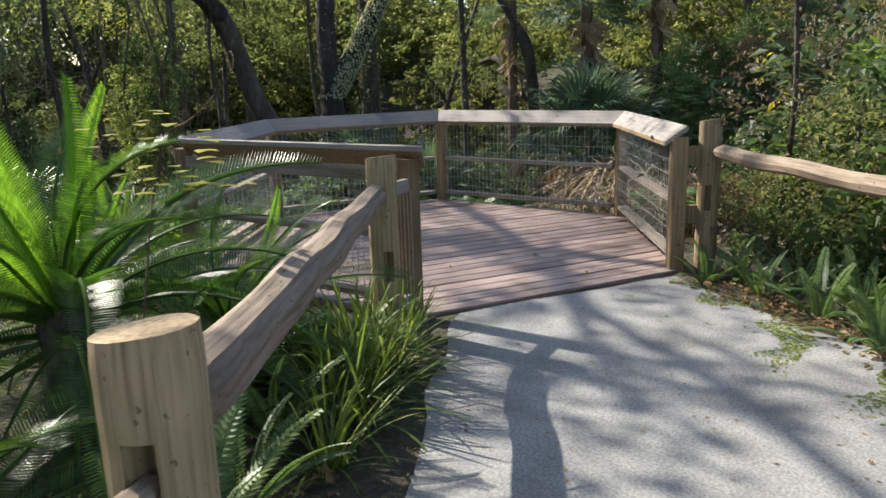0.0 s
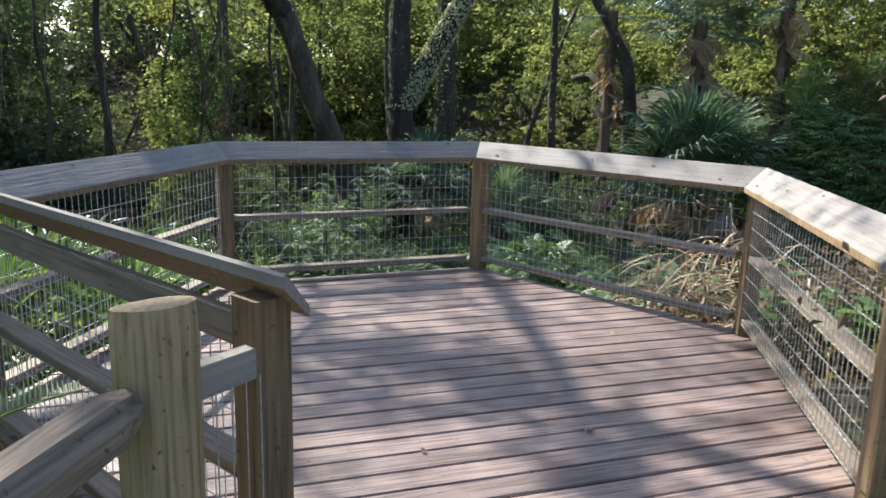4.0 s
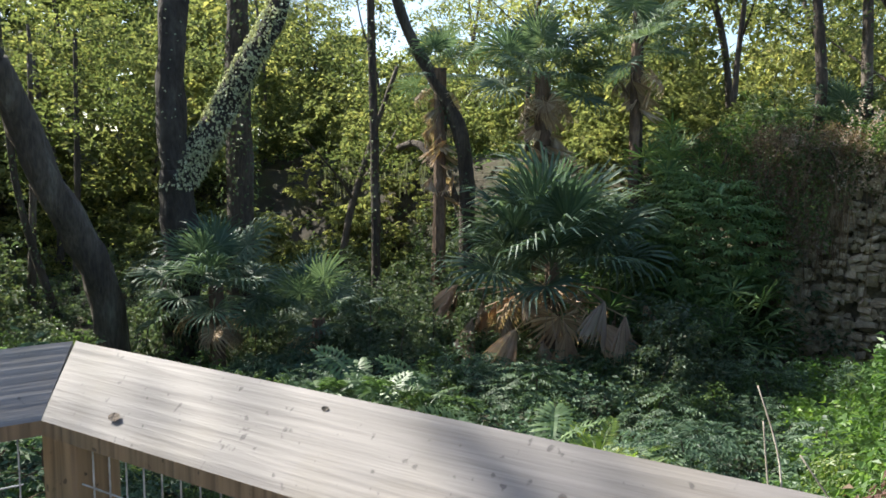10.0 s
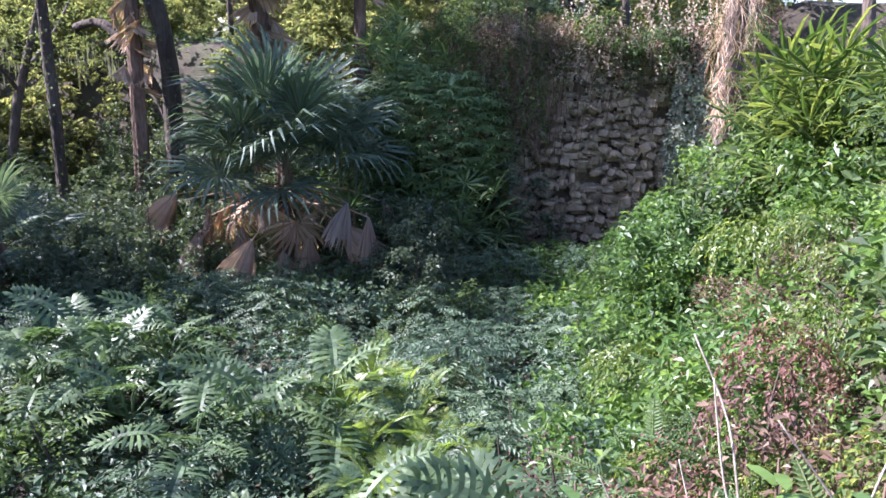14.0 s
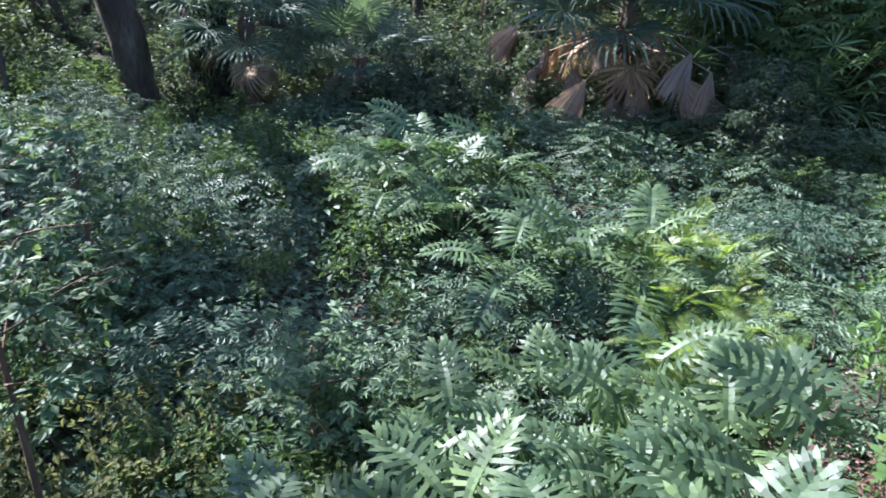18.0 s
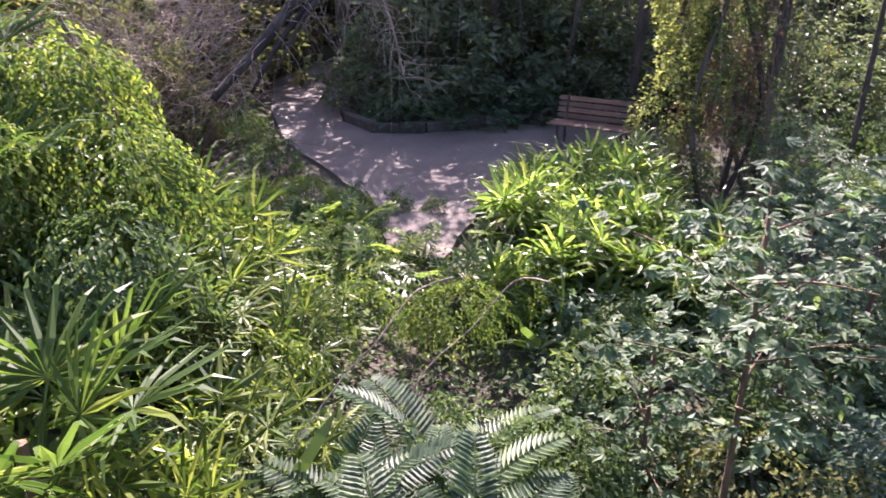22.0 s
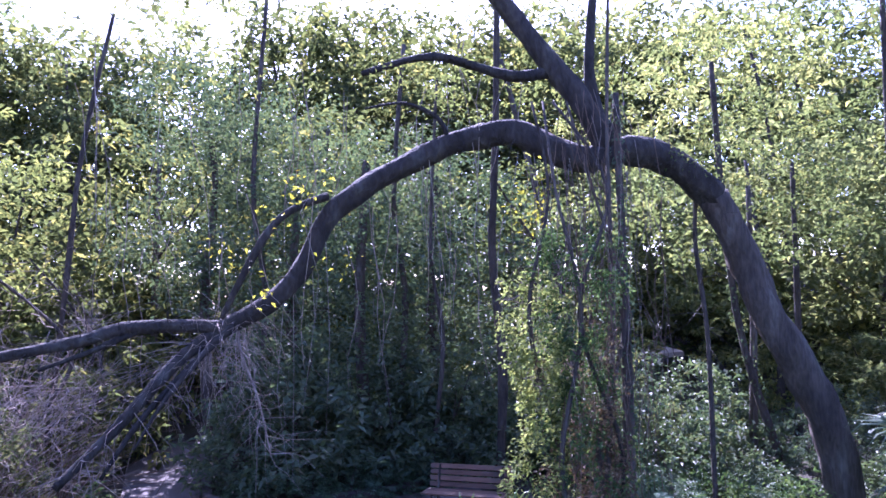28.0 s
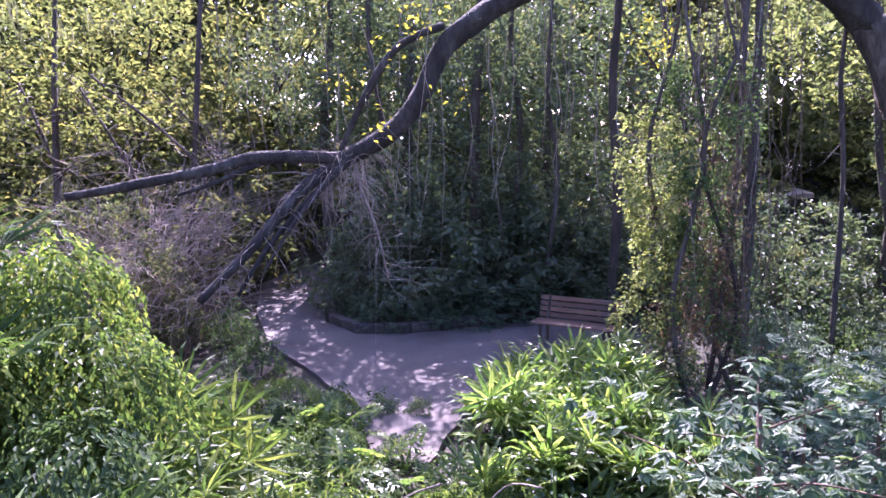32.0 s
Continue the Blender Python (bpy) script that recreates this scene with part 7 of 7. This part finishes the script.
# ---------------------------------------------------------------- far slopes
sown(FARS, field(841, 26, -30, -12, 16.5, 26, 1.4, lambda x, y: math.hypot(x + 27, y - 12) > 4), 841, 0.6, 1.1)
sown(SHRUBS, field(842, 22, -16, -8, 13.5, 19, 0.9), 842, 0.9, 1.5)
sown(SCRUBS, field(843, 20, -21, -13.0, -10.5, -5.6, 1.2), 843, 0.7, 1.15)
sown(SCRUBS, [(-19, 4.8), (-21, 6.2), (-18.2, 6.4), (-22, 3.8), (-20, 8.0)], 844, 0.9, 1.3)
sown(DARKS, field(845, 12, -14, -8.5, -13.5, -8.5, 1.2), 845, 1.1, 1.6)
big = tree("broad pale grey trunk beyond the vine mound")
limb(big, [(-10.0, -9.8, -2.4), (-10.05, -9.8, 1.5), (-9.9, -9.9, 5.0), (-10.2, -9.8, 9.0)], 0.30, 0.20, "trunk", M_GREYBARK)
crowns(big, [(-10.4, -9.6, 8.6), (-11.6, -10.8, 7.0)], OAK_CROWNS, 31)
for x, y, k in ((-12.5, -12.0, 1.0), (-14.5, -14.5, 1.2), (-11.5, -14.0, 1.1), (-15.5, -11.0, 1.1), (-18.0, -14.0, 1.3), (-26.5, 18.0, 1.5), ):
    forest_tree(x, y, rt, math.hypot(x, y) > 24, k)

# tall vine lumps on the brow of the western mound
for i, (x, y, top) in enumerate(((-5.3, -3.1, 0.85), (-4.9, -3.75, 1.05), (-4.45, -4.5, 1.35), (-5.4, -4.5, 1.2), (-4.2, -3.1, 0.45), (-3.9, -2.3, 0.0), (-4.7, -2.5, 0.35), (-3.5, -3.6, 0.6))):
    placed(TALLS[i % 2], turn(x, y, height(x, y) - 0.1, 90 * i, (top - height(x, y) + 0.1) / 1.95))
sown(RH, [(-5.0, -3.0), (-4.4, -3.4), (-4.3, -2.6), (-4.9, -2.2), (-5.5, -3.6), (-5.8, -2.8), (-6.4, -3.2), (-4.9, -4.2), (-3.8, -3.4)], 886, 0.65, 0.9, lift=0.35)
# yellow-leaved shoots outside the corner of the railing
for x, y, z, n in ((0.15, 0.35, 0.25, 5), (-0.1, 0.3, 0.1, 4), (2.35, 0.6, 0.5, 6)):
    sprig = thing("vine_shoot", "thin vine shoot with bright yellow-green leaves", "vine", m=pose(x, y, height(x, y)))
    limb(sprig, [(0, 0, -0.05), (0.05, 0.03, (z - height(x, y)) * 0.5), (0, 0, z - height(x, y))], 0.006, 0.003, "stem", M_BARK2, 4, 0.0)
    for k in range(n):
        b = Build()
        a = k * 2.4
        b.blade((0, 0, (z - height(x, y)) * (0.6 + 0.4 * k / n)), Vector((math.cos(a), math.sin(a), 0.3)).normalized(), Vector((0, 0, 1)), 0.13, 0.085, 0.5, 4, 0.5)
        part("leaf", b.mesh("leaf", L_BRIGHT), sprig)

# pale creeper tangles under the saplings
for i, (x, y) in enumerate(((-2.5, 1.2), (-3.0, 1.9), (-2.1, 1.8), (-3.7, 2.6), (-2.9, 0.7), (-4.2, 1.9))):
    ob = draped_mound("pale grey-green creeper tangle beneath the saplings", L_SCRUB if i % 2 else L_FERN, 860 + i, 0.5, 0.7, 90, 0.06)
    ob.matrix_basis = turn(x, y, height(x, y) - 0.05, 60 * i, 1.0)

# undergrowth round the feet of the leaning and forked trees
sown(SHRUBS + COOLS, field(871, 26, -16.5, -9.5, 4.6, 9.5, 0.75), 871, 0.7, 1.2)
sown(SCRUBS, [(-16.5, 7.5), (-17.8, 9.5), (-15.8, 5.6)], 872, 0.5, 0.75)
sown(DARKS, field(874, 18, -19, -12.8, 7.5, 13.5, 1.0), 874, 0.5, 0.9)
b = Build()
r = random.Random(873)
for _ in range(700):
    t = r.random()
    p = Vector((3.7, -1.95, 0)).lerp(Vector((6.2, -3.65, 0)), t) + Vector((r.gauss(0.05, 0.13), r.gauss(0.08, 0.13), 0))
    w = Vector((r.gauss(0, 1), r.gauss(0, 1), 0.2)).normalized()
    s = r.uniform(0.025, 0.07)
    b.leaf(p + Vector((0, 0, max(-0.012, height(p.x, p.y) + 0.012))), w, Vector((r.gauss(0, 0.3), r.gauss(0, 0.3), 1)), s, s * 0.55, 0.25)
solid("leaf_drift", b.mesh("leaf_drift", L_LITTER), "drift of tan fallen leaves along the path edge", "leaf litter", kind="stuff")

for i, (x, y, top) in enumerate(((1.0, 2.45, -0.05), (1.3, 2.65, 0.0), (0.8, 2.25, -0.2), (1.55, 2.35, 0.1), (0.6, 3.5, -0.7))):
    broadleaf("bright broad-leaved plant on the bank in the sun", x, y, height(x, y), 16, 0.14, 720 + i, top - height(x, y))

# lobed plants in the sunlit leaf colour along the near edge of the ravine path
LOBED = lobed_mesh("leaf", 0.40, L_SUNLIT, 8)
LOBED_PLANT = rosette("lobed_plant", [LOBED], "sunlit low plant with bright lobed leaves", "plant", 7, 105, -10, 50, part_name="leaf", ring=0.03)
for i in range(15):
    f = i / 14
    x, y = -7.6 - 2.2 * f + 0.5 * math.sin(i * 2.3), -0.9 - 1.7 * f + 0.4 * math.cos(i * 3.1)
    placed(LOBED_PLANT, turn(x, y, height(x, y) + 0.1, 83 * i, 0.8 + 0.25 * math.sin(i * 1.7)))
# low growth over the near edge of the ravine path
sown(DRAPES, [(-9.9, -1.9), (-9.3, -2.3), (-10.3, -2.5), (-10.9, -2.9)], 881, 0.35, 0.5)
sown(SHRUBS + FERNS, [(-10.35, -1.2), (-10.6, -1.9), (-11.2, -2.4), (-11.8, -2.85), (-10.2, -0.6), (-10.5, 0.1), (-12.4, -3.1), (-10.8, -2.2)], 882, 0.3, 0.5)

# bare stems and hanging strands in the western woods
r = random.Random(891)
for x, y in ((-16.8, -6.2), (-18.4, -7.6), (-17.6, 4.6), (-19.6, 5.8), (-22.0, -2.2), (-16.2, -8.8), (-21.0, -6.4)):
    ob = tree("thin leafless tree with tangled grey-brown branches", group="bare trees")
    g = height(x, y)
    line = [(x, y, g - 0.2), (x + r.uniform(-0.4, 0.4), y + r.uniform(-0.5, 0.5), g + 1.6), (x + r.uniform(-0.8, 0.8), y + r.uniform(-1, 1), g + 3.4), (x + r.uniform(-1.2, 1.2), y + r.uniform(-1.6, 1.6), g + 5.6)]
    limb(ob, line, 0.07, 0.025, "trunk", sides=6)
    for k in range(3):
        p = Vector(line[1 + k % 2])
        d = Vector((r.uniform(0.0, 0.8), r.uniform(-1, 1), r.uniform(0.2, 0.7)))
        limb(ob, [p, p + d * 0.9, p + d * 2.0 + Vector((0, 0, -0.2))], 0.035, 0.012, sides=5)
        twigs_on(ob, [p + d * 0.5, p + d * 2.0], 22, 1.3, r.randrange(9999), M_BRUSH, 0.008, 0.0)
    twigs_on(ob, line[1:], 40, 1.6, r.randrange(9999), M_BRUSH, 0.009, -0.05)
b = Build()
for _ in range(70):
    x, y = r.uniform(-16.0, -12.6), r.uniform(-4.5, 7.0)
    z0, ln = r.uniform(2.5, 6.5), r.uniform(1.2, 3.8)
    pts = [Vector((x, y, z0))]
    for k in range(5):
        pts.append(pts[-1] + Vector((r.gauss(0, 0.07), r.gauss(0, 0.09), -ln / 5)))
    b.tube(pts, [0.007, 0.007, 0.006, 0.006, 0.005, 0.003], 4)
tagged(part("hanging_strand", b.mesh("hanging_strand", M_BRUSH), lean, "thin brown vine strands hanging from the branches"), kind="stuff")
for ob in RH + RHD + RHL + FERNS + BIGFERNS + PHILOS + GRASS + STRAP + SHRUBS + COOLS + BRIGHTS + DRIES + REDS + FARS + DARKS + GREYS + GLOWFERNS + TALLS + DRAPES + SCRUBS + WESTS + [LOBED_PLANT]:
    for o in (*ob.children_recursive, ob):
        bpy.data.objects.remove(o)
